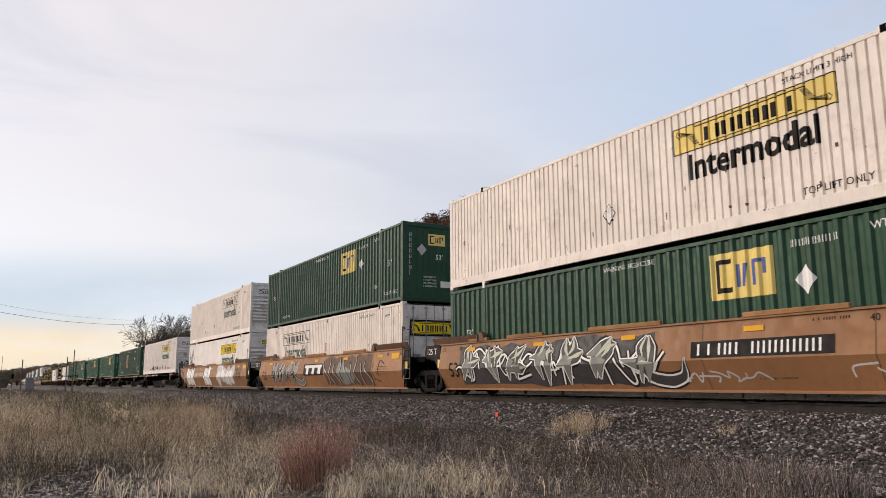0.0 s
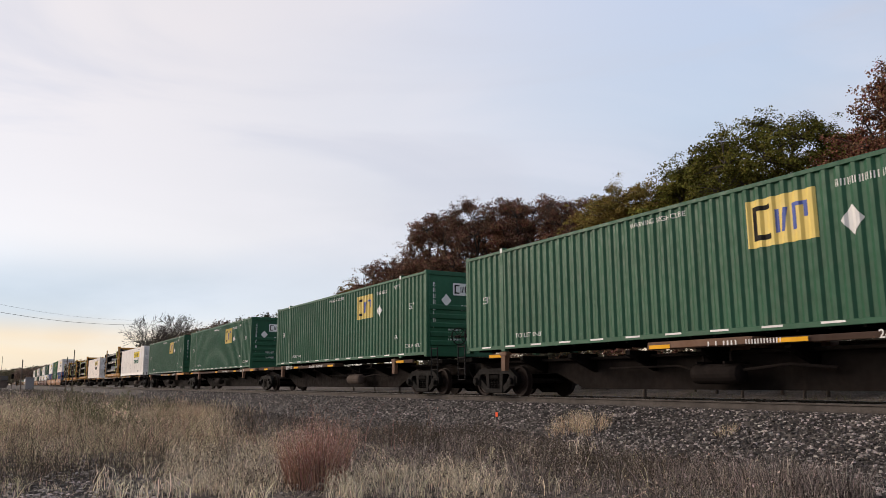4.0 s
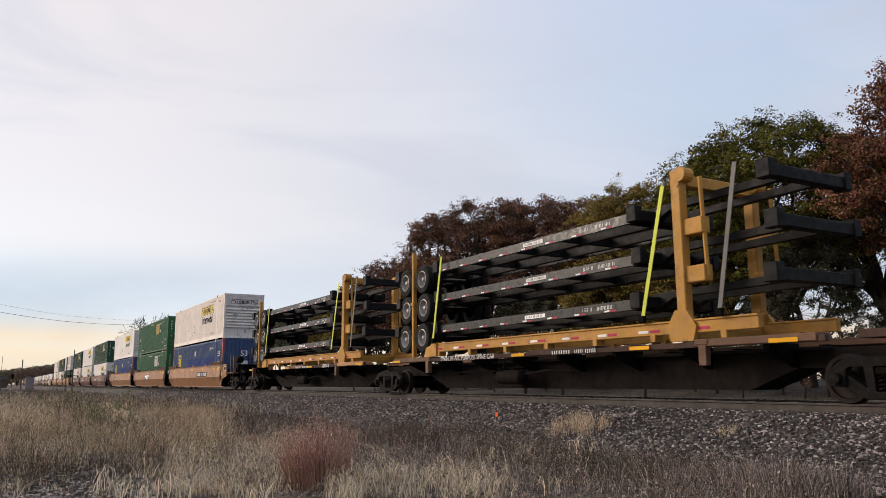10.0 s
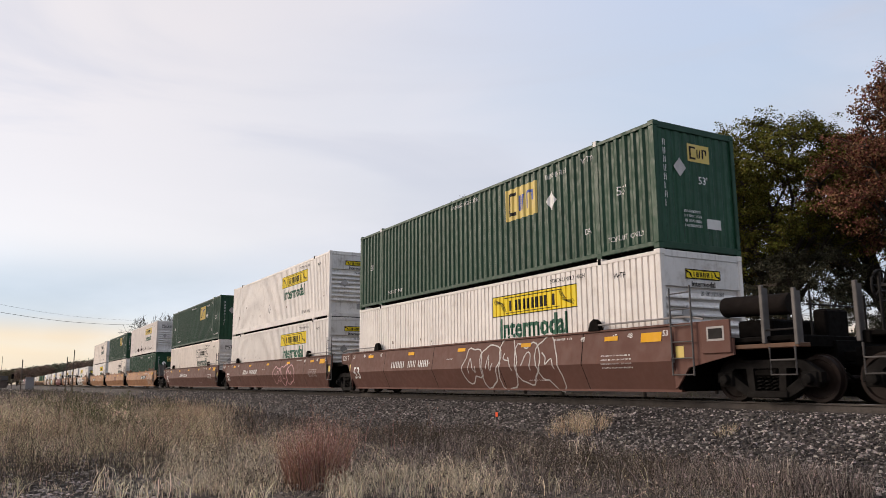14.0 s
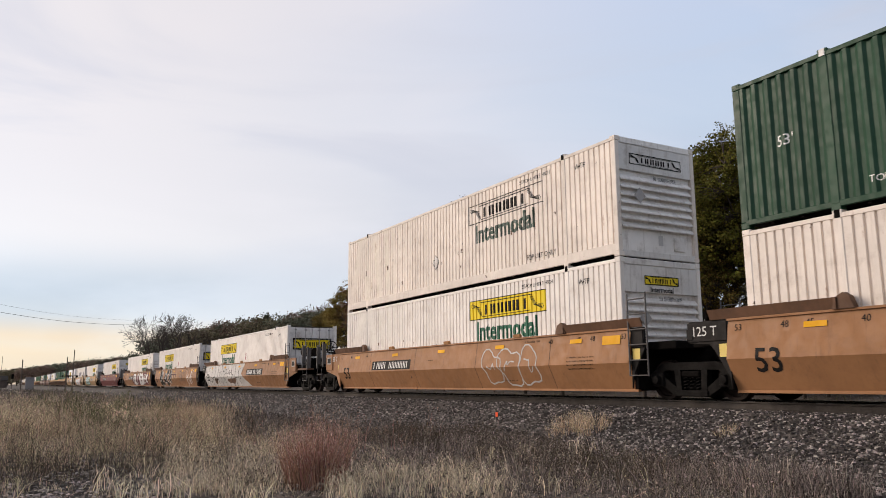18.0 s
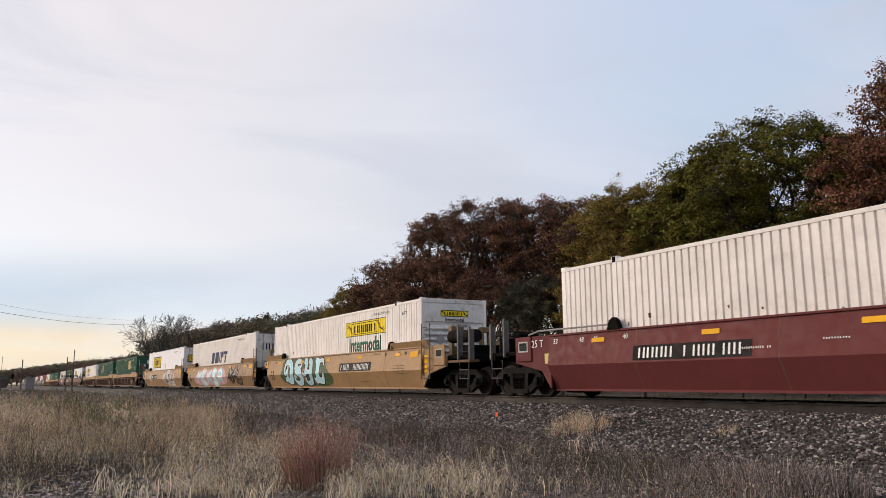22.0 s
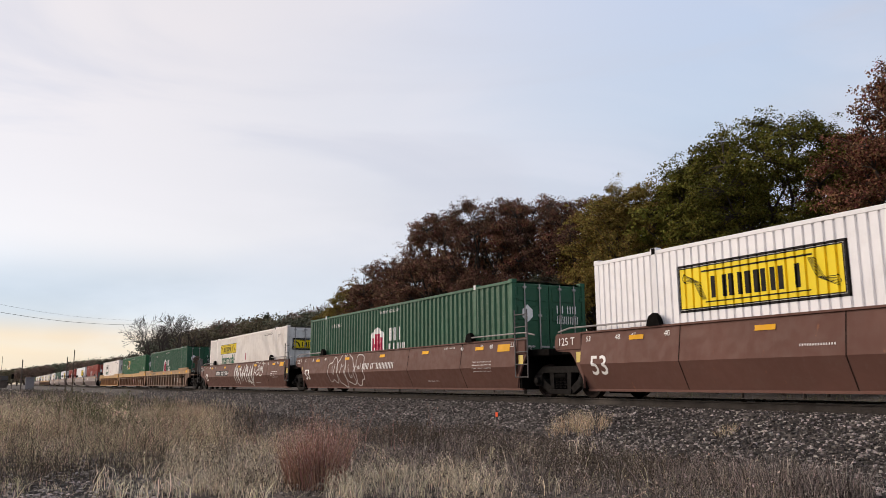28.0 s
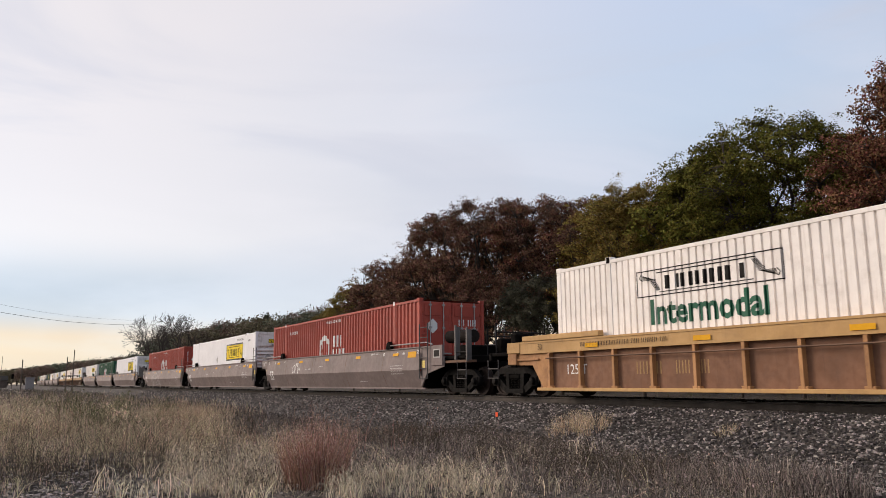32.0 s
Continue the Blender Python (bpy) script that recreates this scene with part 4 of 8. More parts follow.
        paint("small_lettering", lambda: joined(shifted(text_mesh("WARNING HIGH CUBE", 0.16), x0 + 1.6, 2.62),
                                                shifted(text_mesh("53'", 0.3), -HL + 1.1, 0.85), blocks(-HL + 2.5, -HL + 3.6, 2.35, 2.5, 8, seed=2)), M["whiteink"], 0.007)
    elif style == "slant":
        xs = -10.3 + HL
        sh = 0.16
        paint("logo_mark", joined(rects(*[(xs + a, xs + b, 1.35 + lo, 1.35 + hi, (hi - lo) * 0.28) for a, b, lo, hi in (
            (0, 0.75, 0, 0.7), (0.95, 1.85, 0, 0.7), (2.0, 2.22, 0, 0.7), (2.4, 2.66, 0, 0.7), (2.66, 3.1, 0.34, 0.7), (3.42, 3.7, 0, 0.46), (3.2, 4.1, 0.5, 0.7))])), M["navyink"], 0.006)
        paint("small_lettering", lambda: shifted(text_mesh("STACK LIMIT 3 HIGH", 0.15), HL - 3.0, 2.6), M["black"], 0.006)

    # paint on the leading end: local y across, drawn reading from ahead
    def end_paint(name, vf, m, out=0.0):
        me = cached(("end", name, style, lead, out), lambda: _end_mesh(vf() if callable(vf) else vf, name, out))
        part(name, me, m, front if lead == "front" else c, at=None if lead == "front" else R)

    if lead == "front":
        if van:
            if style in ("van_yellow", "van_worn", "van_banner"):
                pnl, ink = banner(-0.55, 0.55, 2.28, 2.5, False)
                end_paint("end_banner", pnl, M["yellow"], -0.012)
                end_paint("end_mark", ink, M["black"], -0.009)
                end_paint("end_lettering", lambda: shifted(text_mesh("Intermodal", 0.17, 0.004), 0, 2.17), M["black"], -0.012)
            else:
                pnl, ink = banner(-0.85, 0.85, 2.25, 2.52, False)
                end_paint("end_mark", ink, M["black"], -0.012)
            end_paint("end_number", blocks(-0.1, 0.65, 1.92, 2.02, 10, seed=6), M["black"], -0.010)
            end_paint("end_placard", poly([(-0.75, 1.5), (-0.57, 1.3), (-0.39, 1.5), (-0.57, 1.7)]), M["grey"], 0.0)
            end_paint("end_plate", rects((0.05, 0.2, 0.35, 0.6)), M["grey"], -0.091)
        elif style == "blue":
            end_paint("end_number", lambda: shifted(text_mesh("53", 0.5, 0.008), 0.1, 1.95), M["whiteink"], -0.022)
            end_paint("end_plate", rects((-0.1, 0.35, 1.25, 1.5)), M["whiteink"], -0.022)
        else:
            pnl, dk, bl = square_logo(-0.25, 0.45, 2.08, 2.5)
            end_paint("end_logo_panel", pnl, M["whiteink"] if style in ("square_white", "square_light", "square_bright") else M["yellow_pale"], -0.022)
            end_paint("end_logo_mark", joined(dk, bl), M["black"], -0.019)
            end_paint("end_placard", poly([(-0.72, 1.9), (-0.52, 1.68), (-0.32, 1.9), (-0.52, 2.12)]), M["grey"] if style == "square" else M["whiteink"], -0.02)
            end_paint("end_number", lambda: shifted(text_mesh("53'", 0.26), 0.2, 1.65), M["whiteink"], -0.02)
            end_paint("end_lettering", joined(*[blocks(-0.45, 0.1, 0.55 + 0.11 * k, 0.61 + 0.11 * k, 8, seed=k) for k in range(4)],
                                              *[blocks(-1.02, -0.92, 0.95 + 0.2 * k, 1.1 + 0.2 * k, 1, seed=k) for k in range(8)]), M["whiteink"], -0.02)
            end_paint("end_plate", rects((0.25, 0.7, 0.55, 0.78)), M["whiteink"], -0.02)
    else:
        if van and style != "slant":
            pnl, ink = banner(-0.95, 0.95, 1.75, 2.2, True)
            end_paint("door_banner", pnl, M["yellow"] if style != "van_green" else M["yellow_pale"], -0.012)
            end_paint("door_mark", ink, M["black"], -0.009)
        elif style == "slant":
            end_paint("door_mark", blocks(-0.9, 0.9, 1.9, 2.25, 5, 0.25, 9), M["navyink"], -0.012)
            end_paint("door_number", blocks(-0.1, 0.9, 1.5, 1.62, 8, seed=9), M["black"], -0.012)
        else:
            end_paint("door_mark", joined(blocks(0.25, 1.0, 1.98, 2.2, 4, seed=2), blocks(0.25, 1.05, 1.68, 1.9, 6, seed=4),
                                          poly([(-0.95, 1.85), (-0.78, 1.7), (-0.6, 1.85), (-0.6, 2.05), (-0.78, 2.2), (-0.95, 2.05)])), M["whiteink"], -0.012)
            end_paint("door_number", lambda: shifted(text_mesh("53'", 0.28), -0.75, 0.95), M["whiteink"], -0.012)
    rolling(c, u - HL, 0.0, z, turn)
    return c


def _end_mesh(vf, name, out):
    me = bpy.data.meshes.new(name)
    me.from_pydata([(HL + out, x, z) for x, _, z in vf[0]], [], vf[1])
    return me

# ---- rail cars ----
WHEEL_R = 0.42
WHEELSETS = {0.9: [], -0.9: []}


def truck(parent, x, z=0.0):
    """A two-axle freight bogie with its middle at x on the car."""
    def side_frame():
        g = Geo()
        y0, y1 = -1.08, -0.93
        g.prism_y([(-1.12, 0.36), (-1.12, 0.54), (-0.80, 0.75), (-0.66, 0.78), (0.66, 0.78), (0.80, 0.75), (1.12, 0.54), (1.12, 0.36), (0.94, 0.44), (0.70, 0.62),
                   (-0.70, 0.62), (-0.94, 0.44)], y0, y1)
        for s in (-1, 1):
            g.prism_y([(s * 0.44, 0.63), (s * 0.28, 0.63), (s * 0.26, 0.2), (s * 0.40, 0.2)][::s], y0, y1)
            g.prism_y([(s * 1.08, 0.44), (s * 0.82, 0.54), (s * 0.34, 0.22), (s * 0.42, 0.08)][::s], y0 + 0.01, y1)
            g.box(s * 0.9 - 0.17, s * 0.9 + 0.17, y0 - 0.03, y1 + 0.03, 0.28, 0.56, 0.03)
            g.lathe_y([(y0 - 0.12, 0.04), (y0 - 0.11, 0.085), (y0 - 0.02, 0.11), (y0, 0.11)], s * 0.9, 0.42, 12)
        g.box(-0.44, 0.44, y0 - 0.02, y1, 0.08, 0.21, 0.02)
        return g.mesh("side_frame", True)

    def springs():
        g = Geo()
        n = 30
        g.tube([(0.068 * math.cos(i * 0.84), 0.068 * math.sin(i * 0.84), 0.21 + 0.26 * i / n) for i in range(n + 1)], 0.017, 4)
        return g.mesh("coil_spring", True)

    def bolster():
        g = Geo()
        g.box(-0.25, 0.25, -1.10, 1.10, 0.47, 0.60, 0.03)
        # black block added behind the springs, keeps the open side frame dark
        g.box(-0.27, 0.27, -0.92, 0.92, 0.2, 0.62)
        g.box(-0.28, 0.28, -0.5, 0.5, 0.5, 0.80, 0.04)
        return g.mesh("bolster")

    def wheelset():
        g = Geo()
        for s in (-1, 1):
            prof = [(s * 0.69, 0.05), (s * 0.69, 0.445), (s * 0.715, 0.445), (s * 0.722, 0.42), (s * 0.83, 0.414), (s * 0.83, 0.35),
                    (s * 0.79, 0.33), (s * 0.77, 0.17), (s * 0.84, 0.13), (s * 0.84, 0.05)]
            g.lathe_y(prof, 0, 0, 28)
        g.lathe_y([(-0.98, 0.07), (0.98, 0.07)], 0, 0, 10)
        return g.mesh("wheelset", True)
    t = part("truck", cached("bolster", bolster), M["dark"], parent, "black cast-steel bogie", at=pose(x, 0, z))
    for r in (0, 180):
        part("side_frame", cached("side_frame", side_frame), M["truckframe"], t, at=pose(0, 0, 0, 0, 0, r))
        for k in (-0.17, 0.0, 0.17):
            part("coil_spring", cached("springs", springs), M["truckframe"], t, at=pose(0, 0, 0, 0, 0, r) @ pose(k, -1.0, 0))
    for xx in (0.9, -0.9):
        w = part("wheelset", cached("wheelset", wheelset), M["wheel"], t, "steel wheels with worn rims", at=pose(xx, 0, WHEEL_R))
        WHEELSETS[xx].append(w)
    return t


def ladder_mesh(w=0.42, z0=0.5, z1=1.95):
    def make():
        g = Geo()
        for s in (0, w):
            g.tube([(s, 0, z0), (s, 0, z1), (s + (0.0 if s else 0.0), 0.0, z1 + 0.02)], 0.019, 6)
        n = int((z1 - z0) / 0.33)
        for i in range(n + 1):
            g.tube([(0, 0, z0 + 0.02 + i * 0.33), (w, 0, z0 + 0.02 + i * 0.33)], 0.014, 6)
        return g.mesh("ladder")
    return cached(("ladder", w, z0, z1), make)


def brake_wheel_mesh():
    def make():
        g = Geo()
        n = 14
        ring = [(0, 0.27 * math.cos(2 * math.pi * k / n), 0.27 * math.sin(2 * math.pi * k / n)) for k in range(n + 1)]
        g.tube(ring, 0.02, 6)
        for k in range(4):
            a = math.pi * k / 4
            g.tube([(0, 0.27 * math.cos(a), 0.27 * math.sin(a)), (0, -0.27 * math.cos(a), -0.27 * math.sin(a))], 0.012, 5)
        g.tube([(-0.2, 0, 0), (0.06, 0, 0)], 0.04, 6)
        return g.mesh("brake_wheel")
    return cached("brake_wheel", make)


def coupler_mesh():
    def make():
        g = Geo()
        g.box(-0.75, 0.0, -0.1, 0.1, 0.72, 0.92, 0.02)
        g.prism_x([(-0.16, 0.66), (0.16, 0.66), (0.2, 0.82), (0.16, 0.98), (-0.16, 0.98), (-0.2, 0.82)], -0.02, 0.3)
        g.tube([(-0.4, -0.35, 0.75), (0.0, -0.3, 0.4), (0.35, -0.2, 0.5)], 0.03, 6)
        return g.mesh("coupler")
    return cached("coupler", make)


def flat(parent, name, vf, m, y, label=""):
    """Paint on a plain upright plate at y, facing the near side."""
    me = bpy.data.meshes.new(name)
    me.from_pydata([(p[0], y, p[2]) for p in vf[0]], [], vf[1])
    return part(name, me, m, parent, label)


WELL_Y = 1.45


def lay_well(vf, lift):
    """Paint laid over the upper plate and the inward-leaning lower plate of a well side."""
    bm = bmesh.new()
    vs = [bm.verts.new(p) for p in vf[0]]
    for q in vf[1]:
        try:
            bm.faces.new([vs[i] for i in q])
        except ValueError:
            pass
    bmesh.ops.bisect_plane(bm, geom=bm.verts[:] + bm.edges[:] + bm.faces[:], plane_co=(0, 0, 0.80), plane_no=(0, 0, 1), dist=1e-5)
    for v in bm.verts:
        v.co.y = side_y(v.co.z) - lift - v.co.y
    me = bpy.data.meshes.new("paint")
    bm.to_mesh(me)
    bm.free()
    return me


def blob(rnd, cx, cz, w, h, n=22, rough=0.16, sq=3.0):
    """A rounded, uneven spray-paint shape."""
    ph = [rnd.uniform(0, 6.28) for _ in range(3)]
    out = []
    for k in range(n):
        a = 2 * math.pi * k / n
        r = 1 / (abs(math.cos(a)) ** sq + abs(math.sin(a)) ** sq) ** (1 / sq)
        r *= 1 + rough * (math.sin(2 * a + ph[0]) + 0.7 * math.sin(3 * a + ph[1]) + 0.5 * math.sin(5 * a + ph[2])) * 0.5
        out.append((cx + w / 2 * r * math.cos(a), cz + h / 2 * r * math.sin(a)))
    return out


def stroke(pts, w):
    """A ribbon along pts as quads."""
    v, f = [], []
    for i, (x, z) in enumerate(pts):
        x0, z0 = pts[max(0, i - 1)]
        x1, z1 = pts[min(len(pts) - 1, i + 1)]
        l = math.hypot(x1 - x0, z1 - z0) or 1
        nx, nz = -(z1 - z0) / l * w / 2, (x1 - x0) / l * w / 2
        v += [(x + nx, 0, z + nz), (x - nx, 0, z - nz)]
        if i:
            f.append((2 * i - 2, 2 * i - 1, 2 * i + 1, 2 * i))
    return v, f


def taper(pts, widths):
    """A bent stroke of changing width, rounded between its points."""
    m = len(pts)
    k = 5
    xs = np.linspace(0, m - 1, (m - 1) * k + 1)
    base = np.arange(m)
    px, pz = np.interp(xs, base, [q[0] for q in pts]), np.interp(xs, base, [q[1] for q in pts])
    pw = np.interp(xs, base, widths)
    if m > 2:
        ker = np.array([0.25, 0.5, 0.25])
        for _ in range(2):
            px[1:-1] = np.convolve(px, ker, 'valid')
            pz[1:-1] = np.convolve(pz, ker, 'valid')
    v, f = [], []
    for i in range(len(xs)):
        a, b = max(0, i - 1), min(len(xs) - 1, i + 1)
        dx, dz = px[b] - px[a], pz[b] - pz[a]
        l = math.hypot(dx, dz) or 1.0
        nx, nz = -dz / l * pw[i] / 2, dx / l * pw[i] / 2
        for s in (1, -1):
            v.append((float(px[i] + s * nx), 0, float(min(1.51, max(0.23, pz[i] + s * nz)))))
        if i:
            f.append((2 * i - 2, 2 * i - 1, 2 * i + 1, 2 * i))
    return v, f


def raised(vf, d):
    return [(x, y + d, z) for x, y, z in vf[0]], vf[1]


# swelling strokes of the blackletter piece: (x, z, width) in a letter's unit cell
BLACKLETTER = {
    "D": (((0.27, 0.62, 0.04), (0.32, 0.50, 0.05), (0.2, 0.42, 0.06), (0.08, 0.55, 0.08), (0.06, 0.75, 0.1), (0.2, 0.92, 0.14), (0.5, 0.95, 0.2), (0.8, 0.74, 0.29), (0.9, 0.45, 0.31),
           (0.74, 0.16, 0.24), (0.45, 0.14, 0.15), (0.2, 0.26, 0.09), (0.08, 0.14, 0.05)), ((0.36, 0.82, 0.04), (0.40, 0.55, 0.13), (0.42, 0.32, 0.13), (0.3, 0.26, 0.04))),
    "S": (((0.62, 0.76, 0.04), (0.72, 0.66, 0.05), (0.86, 0.78, 0.06), (0.7, 0.93, 0.12), (0.42, 0.93, 0.17), (0.2, 0.78, 0.25), (0.36, 0.58, 0.3), (0.72, 0.47, 0.31), (0.88, 0.26, 0.25),
           (0.65, 0.08, 0.16), (0.3, 0.06, 0.12), (0.08, 0.2, 0.09), (0.2, 0.37, 0.06), (0.36, 0.28, 0.04)),),
    "Y": (((0.08, 0.94, 0.18), (0.3, 0.88, 0.22), (0.32, 0.52, 0.21), (0.2, 0.38, 0.1), (0.03, 0.44, 0.04)), ((0.26, 0.44, 0.07), (0.5, 0.5, 0.12), (0.72, 0.5, 0.08)),
          ((0.52, 0.94, 0.08), (0.74, 0.85, 0.26), (0.80, 0.42, 0.28), (0.7, 0.12, 0.19), (0.4, 0.05, 0.1), (0.15, 0.16, 0.06), (0.26, 0.28, 0.04))),
    "L": (((0.16, 0.94, 0.12), (0.4, 0.82, 0.3), (0.42, 0.32, 0.28), (0.2, 0.12, 0.14), (0.05, 0.26, 0.05)), ((0.36, 0.2, 0.2), (0.75, 0.13, 0.18), (0.98, 0.42, 0.05)), ((0.5, 0.86, 0.1), (0.8, 0.93, 0.09), (0.92, 0.72, 0.03)))}
# pen strokes of sprayed letters on a grid of three columns and five rows, a to c the lowest row
GLYPHS = {"B": ("am", "mnlhg", "hfcba"), "D": ("am", "jmnlifba"), "S": ("onmjhfcba",), "Y": ("mjh", "olheb"), "L": ("mgdabc",), "M": ("am", "mho", "oc"), "A": ("an", "nc", "df"),
          "K": ("am", "okg", "ghc"), "E": ("onmgdabc", "gh"), "R": ("am", "mnlihg", "hfc"), "U": ("mjdabcflo",), "T": ("mno", "nb"), "O": ("nmjdabcflon",),
          "W": ("mdah", "hcfo"), "I": ("nb",), "N": ("am", "mc", "co")}


def curl(rnd, x, z, w, h, n=16):
    """A looping pen line through a few random points."""
    m = 5
    c = [(x + w * (k / (m - 1) - 0.5) + rnd.uniform(-0.25, 0.25) * w, z + h * rnd.uniform(-0.48, 0.48)) for k in range(m)]
    c = [c[0]] + c + [c[-1]]
    out = []
    per = max(3, n // (m - 1) + 1)
    for i in range(1, m):
        for k in range(per):
            t = k / per
            q = []
            for d in (0, 1):
                p0, p1, p2, p3 = c[i - 1][d], c[i][d], c[i + 1][d], c[i + 2][d]
                q.append(0.5 * (2 * p1 + (p2 - p0) * t + (2 * p0 - 5 * p1 + 4 * p2 - p3) * t * t + (3 * p1 - p0 - 3 * p2 + p3) * t ** 3))
            out.append(tuple(q))
    return out + [c[-1]]


def side_y(z):
    """y of the near side of a well at height z: the upper plate leans in towards its top, the lower one towards its foot."""
    return -1.53 + (0.15 * (z - 0.80) if z >= 0.80 else 0.46 * (0.80 - z))


def graffiti(car, kind, x0, x1, seed, fill="graywhite", line="black", z0=0.26, z1=1.5):
    """Spray-painted shapes of the given kind; word: and letters for sprayed letters."""
    rnd = random.Random(seed)
    w, h = x1 - x0, z1 - z0
    zc = (z0 + z1) / 2

    def put(name, vf, m, lift, label=""):
        part(name, lay_well(vf, lift), M[m], car, label)
    if kind == "tag":
        s = joined(*[stroke(curl(rnd, x0 + w * (i + 0.5) / max(2, int(w / 0.32)), zc + rnd.uniform(-0.1, 0.1) * h, 0.5, h * rnd.uniform(0.6, 1.0)), 0.035)
                     for i in range(max(2, int(w / 0.32)))])
        put("graffiti", s, fill, 0.006, "sprayed line tag")
        return
    if kind == "outline":
        n = max(2, int(w / 0.8))
        s = []
        for i in range(n):
            p = blob(rnd, x0 + w * (i + 0.5) / n, zc, w / n * 1.05, h * rnd.uniform(0.8, 1.0), 24, 0.35)
            s.append(stroke(p + p[:2], 0.04))
            s.append(stroke(curl(rnd, x0 + w * (i + 0.5) / n, zc, w / n * 0.4, h * 0.5, 8), 0.035))
        put("graffiti", joined(*s), fill, 0.006, "sprayed outline letters")
        return
    if kind.startswith("word:"):
        word = kind[5:]
        gr = {"DSYL": "darkgreen", "TOLT": "maroon_well", "SOWIK": "maroon_well", "MEKSR": "pink"}.get(word)
        if gr:
            put("graffiti_ground", poly([(x, min(1.51, max(0.23, z))) for x, z in blob(rnd, (x0 + x1) / 2, zc, w + 0.9, h * 1.05, 30, 0.14, 5.0)]), gr, 0.004)
        if word == "DSYL":
            for k in range(9):
                put("graffiti_patch", poly([(x, min(1.51, max(0.23, z))) for x, z in blob(rnd, x0 + w * (k + rnd.uniform(0.2, 0.8)) / 9, zc + rnd.uniform(-0.45, 0.45) * h, rnd.uniform(0.3, 0.8), rnd.uniform(0.25, 0.6), 14, 0.6)]),
                    ("black", "tan_well", "grass_dark")[k % 3], 0.0044 + 0.0001 * k)
        n = len(word)
        cell = w / n
        q = min(0.34, cell * 0.31)
        fancy = word == "DSYL"
        for i, ch in enumerate(word):
            wd = cell * (0.5 if ch == "I" else 0.68)
            rim, edge, body, shine = [], [], [], []
            for k, st in enumerate(BLACKLETTER[ch] if fancy else GLYPHS[ch]):
                if fancy:
                    path = [(x0 + cell * (i + a * 0.98), z0 + h * (0.02 + 0.96 * b)) for a, b, _ in st]
                    ws = [cell * 0.88 * c for _, _, c in st]
                else:
                    path = []
                    for p in st:
                        r, c = divmod("abcdefghijklmno".index(p), 3)
                        path.append((x0 + cell * (i + 0.5) + (c - 1) * wd / 2 + (r - 2) * 0.03 + rnd.uniform(-0.03, 0.03), z0 + h * (0.12 + 0.19 * r) + rnd.uniform(-0.03, 0.03) * h))
                    m = len(path)
                    ws = [q * (0.75 if e in (0, m - 1) else 1.15) for e in range(m)]
                up = 0.0004 * (3 * (i % 2) + k)
                rim.append(raised(taper(path, [a + (0.17 if fancy else 0.12) for a in ws]), up))
                edge.append(raised(taper(path, [a + 0.06 for a in ws]), up))
                body.append(raised(taper(path, ws), up))
                shine.append(raised(taper([(a + 0.02, b + 0.03) for a, b in path], [a * 0.3 for a in ws]), up))
            put("graffiti_shade", joined(*rim), line, 0.006)
            if fancy:
                put("graffiti_edge", joined(*edge), "whiteink", 0.009)
            put("graffiti", joined(*body), fill, 0.012, "sprayed pale blackletter" if fancy else "sprayed bold letter")
            if fill not in ("black", "tan_well") and not fancy:
                put("graffiti_shine", joined(*shine), "whiteink" if fill != "graywhite" else "grey", 0.016)
        return
    if kind == "fingers":
        back, front = [], []
        n = 5
        for r, (za, hh) in enumerate(((z0 + h * 0.70, h * 0.56), (z0 + h * 0.27, h * 0.54))):
            for i in range(n):
                cx = x0 + w * (i + 0.5 + rnd.uniform(-0.06, 0.06)) / n
                zz = za + rnd.uniform(-0.04, 0.04)
                back.append(blob(rnd, cx, zz, w / n + 0.10, hh + 0.10, 20, 0.05, 2.6))
                front.append(blob(rnd, cx, zz, w / n - 0.02, hh, 20, 0.05, 2.6))
        put("graffiti_shade", poly(*back), line, 0.005)
        for k, p in enumerate(front):
            put("graffiti", poly(p), fill, 0.0085 + 0.001 * (k % 3), "white rounded finger shapes" if k == 0 else "")
        return
    if kind == "cover":
        sl = min(1.6, w * 0.2)
        put("graffiti", poly([(x0, z0), (x1, z0), (x1 - sl * 0.6, z0 + h * 0.3), (x1 - sl, z0 + h * 0.55), (x1 - sl * 0.7, z1), (x0, z1)]), fill, 0.005, "broad pale coat of spray paint")
        st = []
        for i in range(int(w / 0.9)):
            cx = x0 + w * (i + 0.5) / int(w / 0.9) * 0.85
            st.append(stroke([(cx + rnd.uniform(-0.1, 0.1) - 0.25 * k / 8, z0 + h * k / 8) for k in range(9)], rnd.uniform(0.025, 0.06)))
            for _ in range(2):
                st.append(stroke(curl(rnd, cx + rnd.uniform(0, 0.6), zc + rnd.uniform(-0.3, 0.3) * h, rnd.uniform(0.2, 0.6), h * rnd.uniform(0.1, 0.35), 9), rnd.uniform(0.02, 0.05)))
        put("graffiti_line", joined(*st), line, 0.008)
        for i in range(3):
            put("graffiti_patch", poly(blob(rnd, x0 + w * rnd.uniform(0.1, 0.7), z0 + h * 0.25, 0.9, 0.3, 16, 0.4)), "hood", 0.0065 + i * 0.0004)
        return
    if kind == "burner":
        # pointed interlocked strokes: dark rim, pale outline, grey body, darker feet, a hooked tail
        n = max(3, int(w / (1.1 if w > 6 else 0.9)))
        if w > 6:
            edge = [(x0 + w * k / 12, z0 + h * rnd.uniform(0.0, 0.08)) for k in range(13)] + [(x1 - w * k / 12, z1 - h * rnd.uniform(0.0, 0.22)) for k in range(13)]
            put("graffiti_ground", poly(edge), "spray_dark", 0.004, "charcoal spray-painted ground")
        rim, pale, body, feet, shine = [], [], [], [], []
